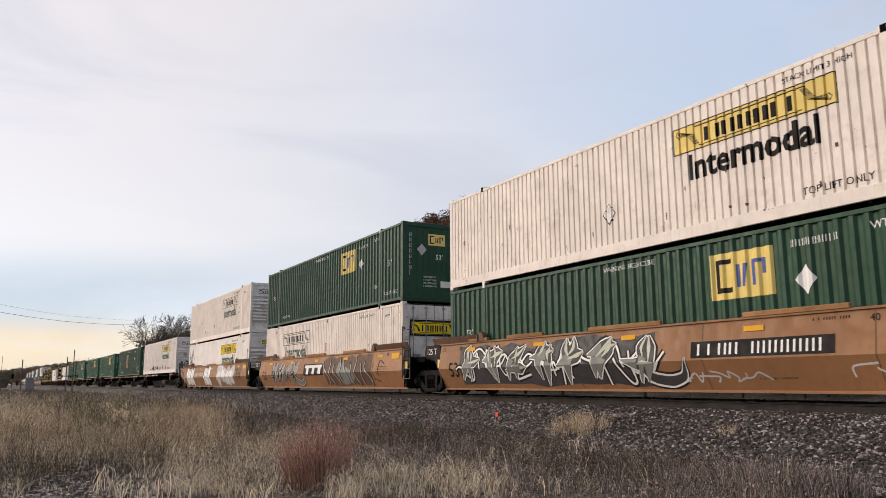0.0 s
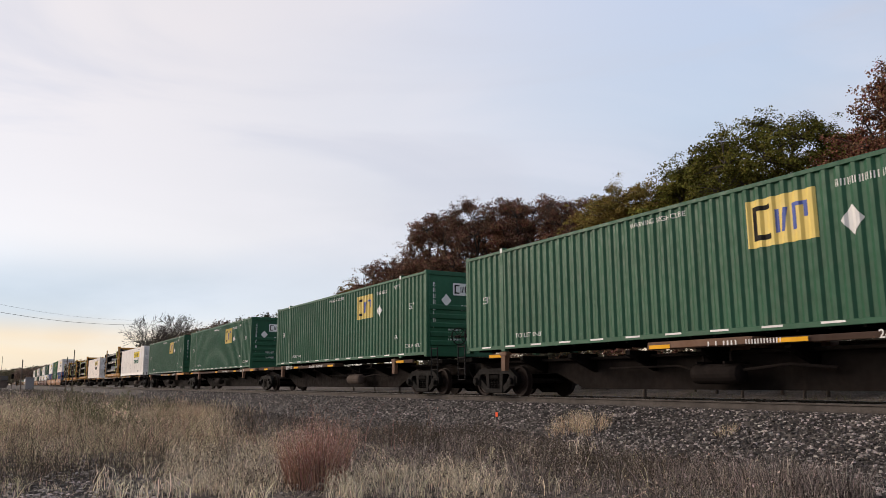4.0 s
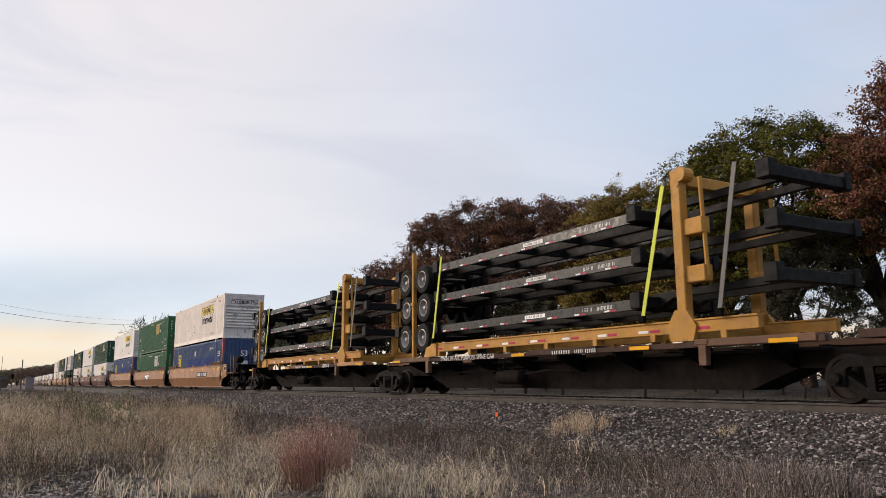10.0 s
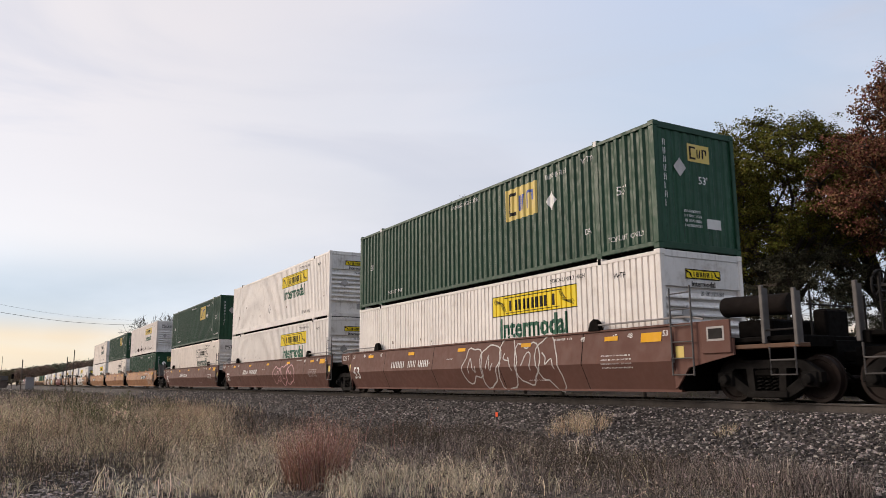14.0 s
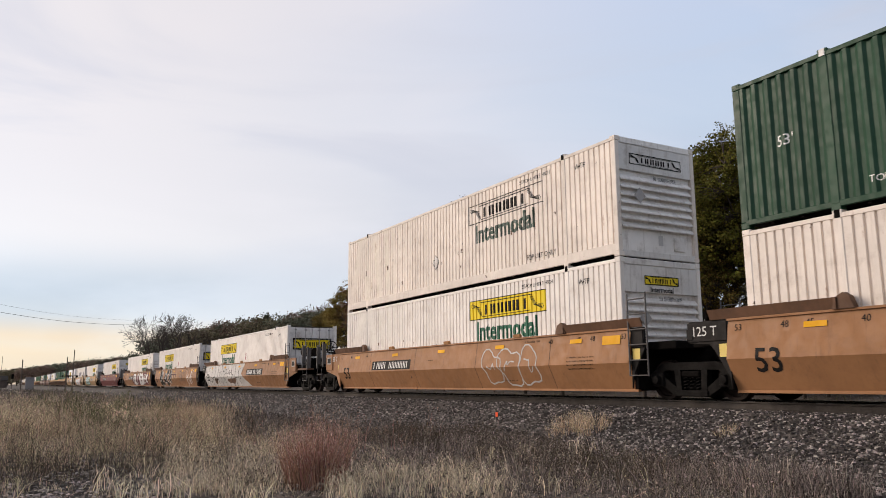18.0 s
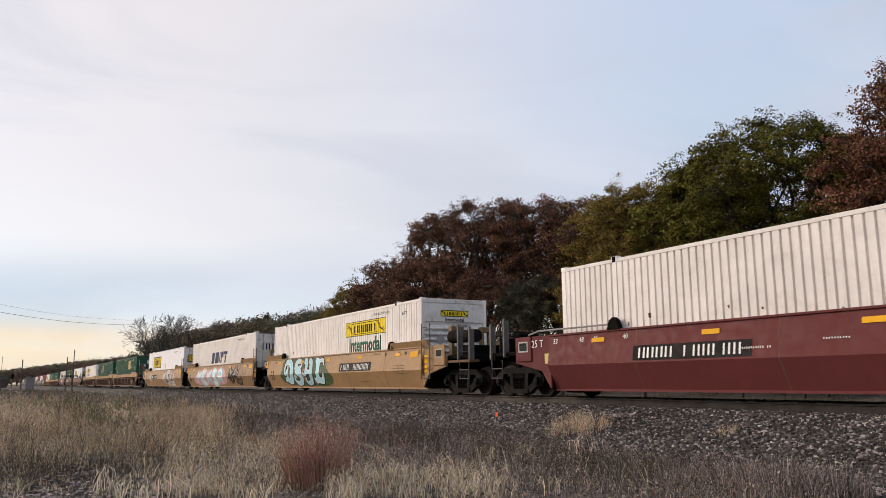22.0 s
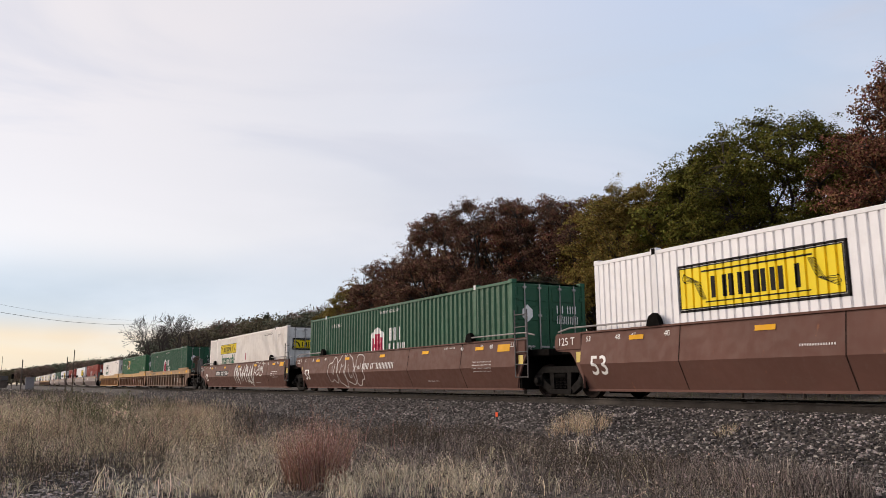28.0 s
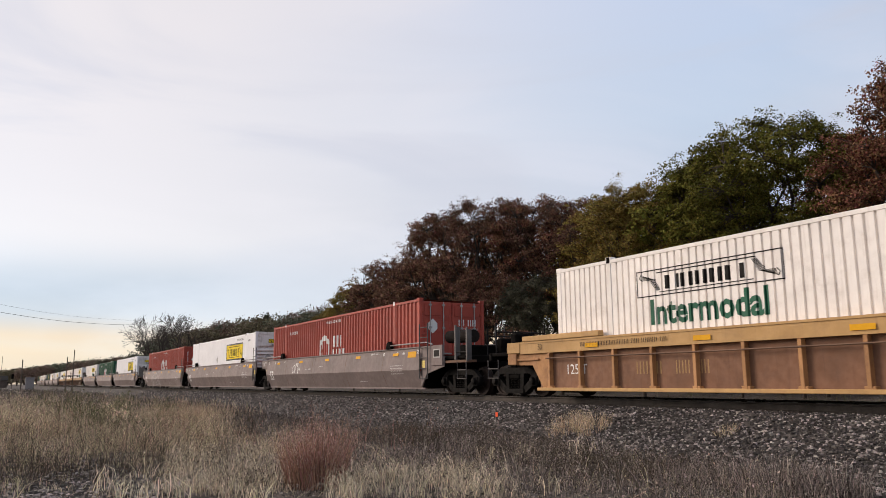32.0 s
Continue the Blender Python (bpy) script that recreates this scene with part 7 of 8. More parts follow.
unit(-576.15, "yellow_well", (E, A), ("van_yellow", F), label=OCHRE, number_at=0.68, plate="endplate", seed=20,
     marks=(("word:DSYL", -5.75, -0.35, 81, "cyan", "black", 0.28, 1.5),))
unit(-595.75, "yellow_well", (J, A), ("slant", D), label=OCHRE, number_label=False, seed=21,
     marks=(("word:MEKSR", -5.4, 1.9, 82, "cyan", "pink", 0.28, 1.3), ("burner", 3.3, 5.3, 83, "hood", "endplate", 0.35, 1.45)))
unit(-615.2, "yellow_well", (J, E), ("van_banner", D), label=OCHRE, number_at=0.28, plate="endplate", seed=22,
     marks=(("word:KSU", 0.65, 5.75, 84, "graywhite", "black", 0.25, 1.45), ("tag", -6.0, -4.6, 85, "whiteink"), ("tag", 5.8, 6.6, 86, "pink", "black", 0.3, 0.8)))
RIB = "ribbed rust-brown well car with a faded yellow top chord"
unit(-639.3, "web", (E, A), ("square_light", F), label=RIB, style="ribbed", number_at=0.25, seed=23)
unit(-658.8, "web", (J, A), ("square_light", D), label=RIB, style="ribbed", number_at=0.3, seed=24)
unit(-678.4, "web", (J, E), ("van_yellow", D), label=RIB, style="ribbed", number_at=0.5, seed=25)
unit(-702.1, "brown_well", (E, A), ("van_banner", D), label=BROWN, number_label=False, seed=26)
unit(-721.7, "brown_well", (J, A), ("house_green", D), label=BROWN, number_at=0.48, plate="", seed=27, marks=(("outline", -5.15, -1.6, 91, "graywhite"),))
unit(-741.2, "brown_well", (J, E), ("van_yellow", D), label=BROWN, number_at=0.256, plate="black", seed=28,
     marks=(("brush", -1.0, 3.0, 92, "whiteink"), ("outline", 3.3, 4.8, 93, "whiteink", "black", 0.85, 1.5)))
unit(-765.0, "web", (E, A), ("house_green", D), label=RIB, style="ribbed", number_at=0.797, seed=29)
unit(-784.5, "web_rust", (J, A), ("square_bright", D), label="ribbed rust-orange well car with an ochre top chord", style="ribbed", number_at=0.86, seed=30, marks=(("triple", 1.4, "", "pink"),))
unit(-804.15, "web_yellow", (J, E), ("van_green", D), label="ribbed yellow well car streaked with rust", style="ribbed", number_at=0.225, seed=31)
GREY = "dusty grey-brown well car with faint stencils"
unit(-827.8, "gray_well", (E, A), ("house_red", D), label=GREY, number_label=False, seed=32, marks=(("tag", -4.5, -3.4, 95, "whiteink", "black", 0.7, 1.4),))
unit(-847.3, "gray_well", (J, A), ("van_banner", F), label=GREY, number_label=False, seed=33)
unit(-866.8, "gray_well", (J, E), ("house_red", F), label=GREY, number_label=False, seed=34, marks=(("outline", -5.0, -1.0, 96, "graywhite"),))
unit(-890.5, "gray_well", (E, A), ("van_banner", F), label=GREY, number_label=False, seed=35)
unit(-910.0, "gray_well", (J, A), ("house_green", F), label=GREY, number_label=False, seed=36)
unit(-929.5, "gray_well", (J, E), ("van_yellow", F), label=GREY, number_label=False, seed=37)
unit(-953.2, "web", (E, A), ("van_yellow", F), label=RIB, style="ribbed", seed=38)
unit(-972.7, "web", (J, A), ("van_outline", F), label=RIB, style="ribbed", seed=39)
unit(-992.2, "web", (J, E), ("van_yellow", F), label=RIB, style="ribbed", seed=40)
for k in range(6):
    e = ((E, A), (J, A), (J, E))[k % 3]
    unit(-1016.0 - (k // 3) * 62.8 - (k % 3) * 19.53, "gray_well", e, (("van_yellow", "van_yellow", "square", "van_outline", "van_yellow", "square")[k], F), label=GREY, number_label=False, seed=41 + k)

# ---- ground, track bed, rails ----
def ground_z(x, y):
    n = noise.noise(Vector((x * 0.11, y * 0.11, 0.3))) * 0.10 + noise.noise(Vector((x * 0.5, y * 0.5, 7.0))) * 0.035
    z = -0.88
    if y > 6:
        z += min(1.3, (y - 6) * 0.07)
    far = max(0.0, math.hypot(x, y) - 70)
    if y < -8 and x < -11:
        z += 0.16 * min(1, (-11 - x) / 6) * min(1, (-8 - y) / 3)
    return z + n * (1 if far < 400 else 0.3)


def build_ground():
    xs = sorted(set([-3000, -1800, -1200, -800, -600, -450, -350, -280, -220, -180] + [-150 + i * 5 for i in range(22)] + [-45 + i * 0.6 for i in range(90)]
                    + [10, 14, 20, 30, 50, 90, 160, 300, 600, 1200, 3000]))
    ys = sorted(set([-3000, -1500, -700, -350, -180, -100, -60, -40, -30, -24] + [-20 + i * 0.5 for i in range(38)] + [-1, 0, 1, 3, 5, 7, 9, 12, 15, 18, 22, 27, 34, 45, 60, 90, 150, 300, 600, 1200, 3000]))
    v = [(x, y, ground_z(x, y)) for x in xs for y in ys]
    n = len(ys)
    f = [(i * n + j, (i + 1) * n + j, (i + 1) * n + j + 1, i * n + j + 1) for i in range(len(xs) - 1) for j in range(n - 1)]
    g = Geo()
    g.add(v, f)
    ob = new("ground", g.mesh("ground", True))
    ob.data.materials.append(M["soil"])
    tagged(ob, "dry gravelly ground with sparse soil beside the track", "ground", kind="structure")


def bed_z(y):
    a = abs(y)
    if a < 1.75:
        return -0.185
    return max(-1.1, -0.185 - (a - 1.75) * 0.40)


def build_track():
    g = Geo()
    ys = [-4.6, -4.0, -3.4, -2.8, -2.2, -1.75, -1.2, -0.4, 0.4, 1.2, 1.75, 2.4, 3.2, 4.2]
    xs = [-1500, -800, -500, -300, -200, -150, -110, -80, -60] + [-45 + i * 0.5 for i in range(90)] + [5, 15, 40, 120, 400]
    v = [(x, y, bed_z(y) + 0.03 * noise.noise(Vector((x * 1.3, y * 1.3, 2)))) for x in xs for y in ys]
    n = len(ys)
    g.add(v, [(i * n + j, (i + 1) * n + j, (i + 1) * n + j + 1, i * n + j + 1) for i in range(len(xs) - 1) for j in range(n - 1)])
    bed = new("track_bed", g.mesh("track_bed", True))
    bed.data.materials.append(M["ballast"])
    tagged(bed, "bed of grey crushed stone ballast under the track", "ballast", kind="structure")
    for s in (-1, 1):
        rail = new("rail")
        tagged(rail, "worn steel rail with rust-brown sides", "rail", "rails of the track", "structure")
        y = s * 0.7535
        web = Geo()
        web.prism_x([(y - 0.076, -0.172), (y + 0.076, -0.172), (y + 0.07, -0.158), (y + 0.012, -0.14), (y + 0.009, -0.045), (y + 0.036, -0.035),
                     (y + 0.036, -0.006), (y - 0.036, -0.006), (y - 0.036, -0.035), (y - 0.009, -0.045), (y - 0.012, -0.14), (y - 0.07, -0.158)], -1500, 400)
        part("rail_web", web, M["railside"], rail)
        head = Geo()
        head.prism_x([(y - 0.034, -0.0055), (y + 0.034, -0.0055), (y + 0.028, 0.0), (y - 0.028, 0.0)], -1500, 400)
        part("rail_head", head, M["steel"], rail, "polished running surface")
    t = Geo()
    for k in range(900):
        x = 30 - k * 0.55
        t.box(x - 0.11, x + 0.11, -1.28, 1.28, -0.34, -0.166 + 0.006 * math.sin(k * 1.7))
    ob = new("railway_ties", t.mesh("railway_ties"))
    ob.data.materials.append(M["tie"])
    tagged(ob, "dark timber ties sunk in the ballast", "railway tie", kind="stuff")


def build_stones():
    rs = np.random.RandomState(3)
    base = np.array([(-1, -1, -.8), (1, -1, -.8), (1, 1, -.8), (-1, 1, -.8), (-.8, -.7, .9), (.8, -.8, .8), (.7, .8, .9), (-.7, .7, .8)]) * 0.5
    quads = np.array([(3, 2, 1, 0), (4, 5, 6, 7), (0, 1, 5, 4), (1, 2, 6, 5), (2, 3, 7, 6), (3, 0, 4, 7)])

    def scatter(name, pts, lo, hi, label):
        n = len(pts)
        size = rs.uniform(lo, hi, (n, 1)) * rs.uniform(0.7, 1.35, (n, 3)) * np.array([1.0, 0.85, 0.65])
        V = base[None] * size[:, None, :] * rs.uniform(0.65, 1.3, (n, 8, 3))
        ang = rs.uniform(0, 6.28, n)
        til = rs.uniform(-0.6, 0.6, n)
        c, s = np.cos(ang), np.sin(ang)
        ct, st = np.cos(til), np.sin(til)
        x, y, z = V[..., 0], V[..., 1], V[..., 2]
        y, z = y * ct[:, None] - z * st[:, None], y * st[:, None] + z * ct[:, None]
        x, y = x * c[:, None] - y * s[:, None], x * s[:, None] + y * c[:, None]
        V = np.stack([x, y, z], -1) + pts[:, None, :]
        Fq = (quads[None] + (np.arange(n) * 8)[:, None, None]).reshape(-1, 4)
        me = bpy.data.meshes.new(name)
        me.from_pydata(V.reshape(-1, 3).tolist(), [], Fq.tolist())
        me.materials.append(M["stone"])
        ob = new(name, me)
        tagged(ob, label, "stones", kind="stuff")
    n = 60000
    d = np.exp(rs.uniform(math.log(3.5), math.log(75), n))
    x = -d
    y = rs.uniform(-4.9, -0.86, n)
    ok = rs.uniform(0, 1, n) < np.where(y < -3.9, (y + 5.4) / 1.7, 1.0)
    x, y = x[ok], y[ok]
    z = np.array([max(bed_z(b), ground_z(a, b)) for a, b in zip(x, y)]) + rs.uniform(-0.01, 0.02, len(x))
    scatter("ballast_stones", np.stack([x, y, z], -1), 0.026, 0.058, "grey crushed granite stones of the track shoulder")
    n = 14000
    x = -np.exp(rs.uniform(math.log(5), math.log(24), n))
    y = rs.uniform(-15, -4.6, n)
    z = np.array([ground_z(a, b) for a, b in zip(x, y)])
    ok = (rs.uniform(0, 1, n) < 0.55) | ((x < -9.5) & (x > -16) & (y < -11.2))
    x, y, z = x[ok], y[ok], z[ok]
    scatter("loose_gravel", np.stack([x, y, z], -1), 0.014, 0.045, "loose pale gravel scattered between the weeds")
    n = 5200
    a, d = np.radians(rs.uniform(78.5, 92, n)), rs.uniform(9.2, 15, n)
    x, y = -d * np.sin(a), EYE[1] + d * np.cos(a)
    z = np.array([ground_z(p, q) for p, q in zip(x, y)])
    scatter("bare_gravel", np.stack([x, y, z], -1), 0.02, 0.065, "bare patch of pale broken stones")


build_ground()
build_track()
build_stones()


# ---- grasses ----
def ribbons(paths, w, rs):
    """Thin tapering ribbons along paths (n, k, 3), each turned its own way."""
    n, k, _ = paths.shape
    a = rs.uniform(0, 6.28, n)
    side = np.stack([np.cos(a), np.sin(a), np.zeros(n)], -1)[:, None, :] * (np.ones(n) * w * rs.uniform(0.6, 1.3, n))[:, None, None] * 0.5
    tp = np.linspace(1.0, 0.25, k)[None, :, None]
    V = np.stack([paths - side * tp, paths + side * tp], 2).reshape(-1, 3)
    b = (np.arange(n) * k * 2)[:, None]
    F = np.concatenate([b + np.array([[2 * i, 2 * i + 1, 2 * i + 3, 2 * i + 2]]) for i in range(k - 1)], 0)
    return V, F


def blades(name, pts, h, w, lean, droop, m, label, seed, heads=0.0, twigs=0, head_size=1.0):
    """Many thin bent stems in one mesh. h: height of each; lean: how far the tips stray; droop: how far they arch over;
    heads: share with seed heads; twigs: side twigs on each stem."""
    rs = np.random.RandomState(seed)
    n = len(pts)
    ang = rs.uniform(0, 6.28, n)
    ln = rs.uniform(0.1, 1.0, n) ** 1.3 * lean * h
    dr = droop * rs.uniform(0.2, 1.0, n)
    k = 6 if droop > 0.5 else 4
    kink = rs.normal(0, 1, (n, k, 3)) * np.array([1, 1, 0.3]) * (h * 0.035)[:, None, None]
    kink[:, 0] = 0
    t = np.linspace(0, 1, k)[None, :]
    out = ln[:, None] * t ** 1.6
    up = h[:, None] * (t + dr[:, None] * (0.75 * t - 1.45 * t ** 2.4))
    paths = pts[:, None, :] + np.stack([np.cos(ang)[:, None] * out, np.sin(ang)[:, None] * out, up], -1) + kink
    V, F = ribbons(paths, w, rs)
    Vs, Fs, tips = [V], [F], [paths[:, -1]]
    o = len(V)
    for _ in range(twigs):
        u = rs.uniform(0.3, 0.95, n)
        i0 = np.minimum((u * (k - 1)).astype(int), k - 2)
        f = (u * (k - 1) - i0)[:, None]
        r_ = np.arange(n)
        p = paths[r_, i0] * (1 - f) + paths[r_, i0 + 1] * f
        a = rs.uniform(0, 6.28, n)
        l = h * rs.uniform(0.08, 0.32, n)
        e = p + np.stack([np.cos(a) * l * 0.7, np.sin(a) * l * 0.7, l * rs.uniform(0.2, 0.9, n)], -1)
        tw = np.stack([p, (p + e) / 2 + rs.normal(0, 1, (n, 3)) * (l * 0.1)[:, None], e], 1)
        V, F = ribbons(tw, w * 0.7, rs)
        Vs.append(V)
        Fs.append(F + o)
        o += len(V)
        tips.append(e)
    if heads:
        T = np.concatenate(tips, 0)
        T = T[rs.uniform(0, 1, len(T)) < heads]
        c = len(T)
        sz = rs.uniform(0.004, 0.012, (c, 1)) * head_size
        a_ = rs.normal(size=(c, 3))
        a_ /= np.linalg.norm(a_, axis=1)[:, None]
        b_ = np.cross(a_, rs.normal(size=(c, 3)))
        b_ /= np.linalg.norm(b_, axis=1)[:, None] + 1e-9
        Vs.append(np.stack([T - a_ * sz * 1.8, T + b_ * sz, T + a_ * sz * 1.8, T - b_ * sz], 1).reshape(-1, 3))
        Fs.append(o + np.arange(c)[:, None] * 4 + np.array([[0, 1, 2, 3]]))
    me = bpy.data.meshes.new(name)
    me.from_pydata(np.concatenate(Vs, 0).tolist(), [], np.concatenate(Fs, 0).tolist())
    me.materials.append(m)
    ob = new(name, me)
    tagged(ob, label, "grass", kind="stuff")
    return ob


def on_ground(x, y):
    return np.stack([x, y, np.array([max(bed_z(b), ground_z(a, b)) for a, b in zip(x, y)]) - 0.01], -1)


def patchy(x, y, f, lo):
    """Keeps places where a slow noise is high, so that growth comes in patches."""
    return np.array([noise.noise(Vector((a * f, b * f, 3.3))) > lo for a, b in zip(x, y)])


def tufts(rs, n_tufts, per, xr, yr, spread, f=0.0, lo=-1.0):
    """Bases gathered in tufts, denser close by."""
    cx = -np.exp(rs.uniform(math.log(-xr[1]), math.log(-xr[0]), n_tufts))
    cy = rs.uniform(yr[0], yr[1], n_tufts)
    if f:
        k = patchy(cx, cy, f, lo)
        cx, cy = cx[k], cy[k]
    x = np.repeat(cx, per) + rs.normal(0, spread, len(cx) * per)
    y = np.repeat(cy, per) + rs.normal(0, spread, len(cx) * per)
    hs = np.repeat(rs.uniform(0.3, 1.3, len(cx)), per)
    return x, y, hs


def tufts_round(rs, n_tufts, per, az, d, spread):
    """Bases in tufts over a sector round the viewer's place: azimuths left of straight across, distances."""
    a = np.radians(rs.uniform(az[0], az[1], n_tufts))
    q = np.exp(rs.uniform(math.log(d[0]), math.log(d[1]), n_tufts))
    cx, cy = EYE[0] - q * np.sin(a), EYE[1] + q * np.cos(a)
    k = cy < -3.9
    cx, cy = cx[k], cy[k]
    x = np.repeat(cx, per) + rs.normal(0, spread, len(cx) * per)
    y = np.repeat(cy, per) + rs.normal(0, spread, len(cx) * per)
    return x, y, np.repeat(rs.uniform(0.25, 1.4, len(cx)), per)


def bunchgrass(name, cx, cy, r, n, h, m, label, seed, fan=0.4, tips=None, droop=0.1):
    """One clump of stiff stems that fan out from its base; tips: a second colour for the seed heads."""
    rs = np.random.RandomState(seed)
    a, q = rs.uniform(0, 6.28, n), np.sqrt(rs.uniform(0, 1, n))
    base = on_ground(cx + np.cos(a) * q * r, cy + np.sin(a) * q * r)
    hh = rs.uniform(h[0], h[1], n) * (1.0 - 0.28 * q)
    k = 5
    t = np.linspace(0, 1, k)[None, :]
    out = (hh * fan * q * rs.uniform(0.4, 1.4, n))[:, None] * t ** 1.4
    aa = (a + rs.normal(0, 0.5, n))[:, None]
    up = hh[:, None] * (t - droop * rs.uniform(0, 1, n)[:, None] * t ** 3)
    P = base[:, None, :] + np.stack([np.cos(aa) * out, np.sin(aa) * out, up], -1)
    P[:, 1:] += rs.normal(0, 1, (n, k - 1, 3)) * np.array([1, 1, 0.2]) * 0.010
    c = thing(name, label, "grass", kind="stuff")
    V, F = ribbons(P, 0.0062, rs)
    me = bpy.data.meshes.new("stems")
    me.from_pydata(V.tolist(), [], F.tolist())
    part("stems", me, M[m], c)
    if tips:
        u = rs.uniform(0.55, 1.0, (n, 4))
        T = np.concatenate([P[np.arange(n), -2] * (1 - w)[:, None] + P[np.arange(n), -1] * w[:, None] for w in u.T], 0) + rs.normal(0, 0.012, (4 * n, 3))
        T = T[rs.uniform(0, 1, len(T)) < 0.55]
        e = T + rs.normal(0, 1, T.shape) * np.array([0.018, 0.018, 0.022])
        V, F = ribbons(np.stack([T, (T + e) / 2 + np.array([0, 0, 0.006]), e], 1), 0.008, rs)
        me = bpy.data.meshes.new("seed_heads")
        me.from_pydata(V.tolist(), [], F.tolist())
        part("seed_heads", me, M[tips], c, "pale pinkish seed heads")
    return c


def build_grass():
    rs = np.random.RandomState(11)
    U = rs.uniform
    # deep tan growth off to the side
    x, y, s = tufts_round(rs, 620, 44, (75.5, 92), (15.0, 34), 0.15)
    blades("tan_grass", on_ground(x, y), s * (0.14 + 0.62 * U(0, 1, len(x)) ** 1.5), 0.006, 0.9, 0.75, M["grass_tan"], "knee-high dry tan grass in dense tufts", 1, 0.10, 1)
    x, y, s = tufts_round(rs, 420, 30, (74, 92), (32, 85), 0.3)
    blades("tan_grass", on_ground(x, y), s * U(0.2, 0.75, len(x)), 0.012, 0.7, 0.5, M["grass_tan"], "dry tan grass further along the line", 12, 0.10)
    x, y, s = tufts_round(rs, 130, 34, (86.6, 92), (17, 30), 0.18)
    blades("tall_grass", on_ground(x, y), 0.25 + s * U(0.2, 0.66, len(x)), 0.008, 0.6, 0.45, M["grass_tan"], "waist-high tan grass", 35, 0.3, 2)
    x, y, s = tufts_round(rs, 60, 40, (77.0, 80.8), (24, 33), 0.2)
    blades("golden_grass", on_ground(x, y), s * U(0.3, 0.6, len(x)), 0.008, 0.5, 0.3, M["grass_gold"], "patch of golden dry grass", 22, 0.3, 1)
    # bleached curling grass nearer by
    x, y, s = tufts_round(rs, 230, 26, (70.5, 79.5), (9.2, 15.5), 0.10)
    blades("pale_grass", on_ground(x, y), s * U(0.12, 0.40, len(x)), 0.0042, 1.2, 1.2, M["grass_pale"], "bleached arching grass", 2, 0.05)
    x, y, s = tufts_round(rs, 240, 28, (70, 90), (12.6, 18), 0.13)
    xs, ys, ss = tufts_round(rs, 34, 18, (79, 91), (9.4, 13), 0.10)
    blades("thin_grass", on_ground(xs, ys), ss * U(0.1, 0.3, len(xs)), 0.0045, 1.1, 0.9, M["grass_tan"], "thin tan grass on bare gravel", 18, 0.1)
    blades("mixed_grass", on_ground(x, y), s * U(0.12, 0.50, len(x)), 0.0045, 0.9, 0.8, M["grass_tan"], "dry tan grass in open tufts", 13, 0.1, 1)
    x, y, s = tufts_round(rs, 90, 22, (56, 68.5), (8.4, 10.6), 0.12)
    blades("arching_grass", on_ground(x, y), s * U(0.16, 0.40, len(x)), 0.0055, 1.35, 1.4, M["grass_pale"], "pale grass blades arched over the ground", 21)
    x, y, s = tufts_round(rs, 46, 20, (50, 92), (8.4, 16), 0.10)
    blades("curled_grass", on_ground(x, y), s * U(0.3, 0.5, len(x)), 0.009, 1.2, 1.3, M["grass_pale"], "single pale curled blades", 24)
    # the grey-brown weeds that cover most of the strip
    x, y, s = tufts_round(rs, 1500, 24, (34, 77), (9.0, 34), 0.16)
    blades("grey_weeds", on_ground(x, y), s * U(0.08, 0.36, len(x)), 0.0042, 0.85, 0.3, M["grass_grey"], "low grey-brown dead weed stems", 3, 0.12, 2)
    x, y, s = tufts_round(rs, 700, 22, (40, 76), (9.0, 40), 0.2)
    blades("dark_weeds", on_ground(x, y), s * U(0.08, 0.32, len(x)), 0.005, 0.85, 0.3, M["grass_dark"], "dark brown dead weeds among grey stems", 33, 0.1, 2)
    x, y, s = tufts_round(rs, 420, 24, (74, 92), (11, 45), 0.16)
    blades("dark_weeds", on_ground(x, y), s * U(0.08, 0.5, len(x)), 0.006, 0.6, 0.2, M["grass_dark"], "dark brown dead weeds between tan tufts", 34, 0.1, 2)
    x, y, s = tufts(rs, 900, 12, (-120, -5.4), (-11.0, -3.4), 0.25)
    blades("low_weeds", on_ground(x, y), s * U(0.05, 0.2, len(x)), 0.005, 0.9, 0.3, M["grass_grey"], "thin low stubble of dead weeds", 23, 0.5, 1)
    x, y, s = tufts_round(rs, 150, 8, (36, 76), (9.0, 30), 0.18)
    blades("tan_sprigs", on_ground(x, y), s * U(0.1, 0.42, len(x)), 0.0045, 0.8, 0.4, M["grass_tan"], "thin tan sprigs among grey weeds", 14, 0.5)
    x, y, s = tufts(rs, 420, 16, (-75, -14), (-8.0, -3.8), 0.22)
    blades("verge_weeds", on_ground(x, y), s * U(0.1, 0.38, len(x)), 0.008, 0.6, 0.2, M["grass_dark"], "dark weeds along the foot of the ballast", 36, 0.12, 2)
    # thin weeds that creep up the ballast slope
    cx, cy = U(-17, -7.6, 900), U(-6.6, -3.0, 900)
    k = (cy < -3.0 - 0.24 * (cx + 17) + rs.normal(0, 0.35, 900)) & (patchy(cx, cy, 1.1, -0.45))
    x, y = np.repeat(cx[k], 14), np.repeat(cy[k], 14)
    x, y = x + rs.normal(0, 0.13, len(x)), y + rs.normal(0, 0.13, len(x))
    blades("slope_weeds", on_ground(x, y), U(0.08, 0.34, len(x)), 0.0048, 0.8, 0.3, M["grass_dark"], "thin dark weeds creeping up the ballast", 41, 0.15, 2)
    x, y = x[::3] + U(-0.2, 0.2, len(x[::3])), y[::3] + U(-0.2, 0.2, len(x[::3]))
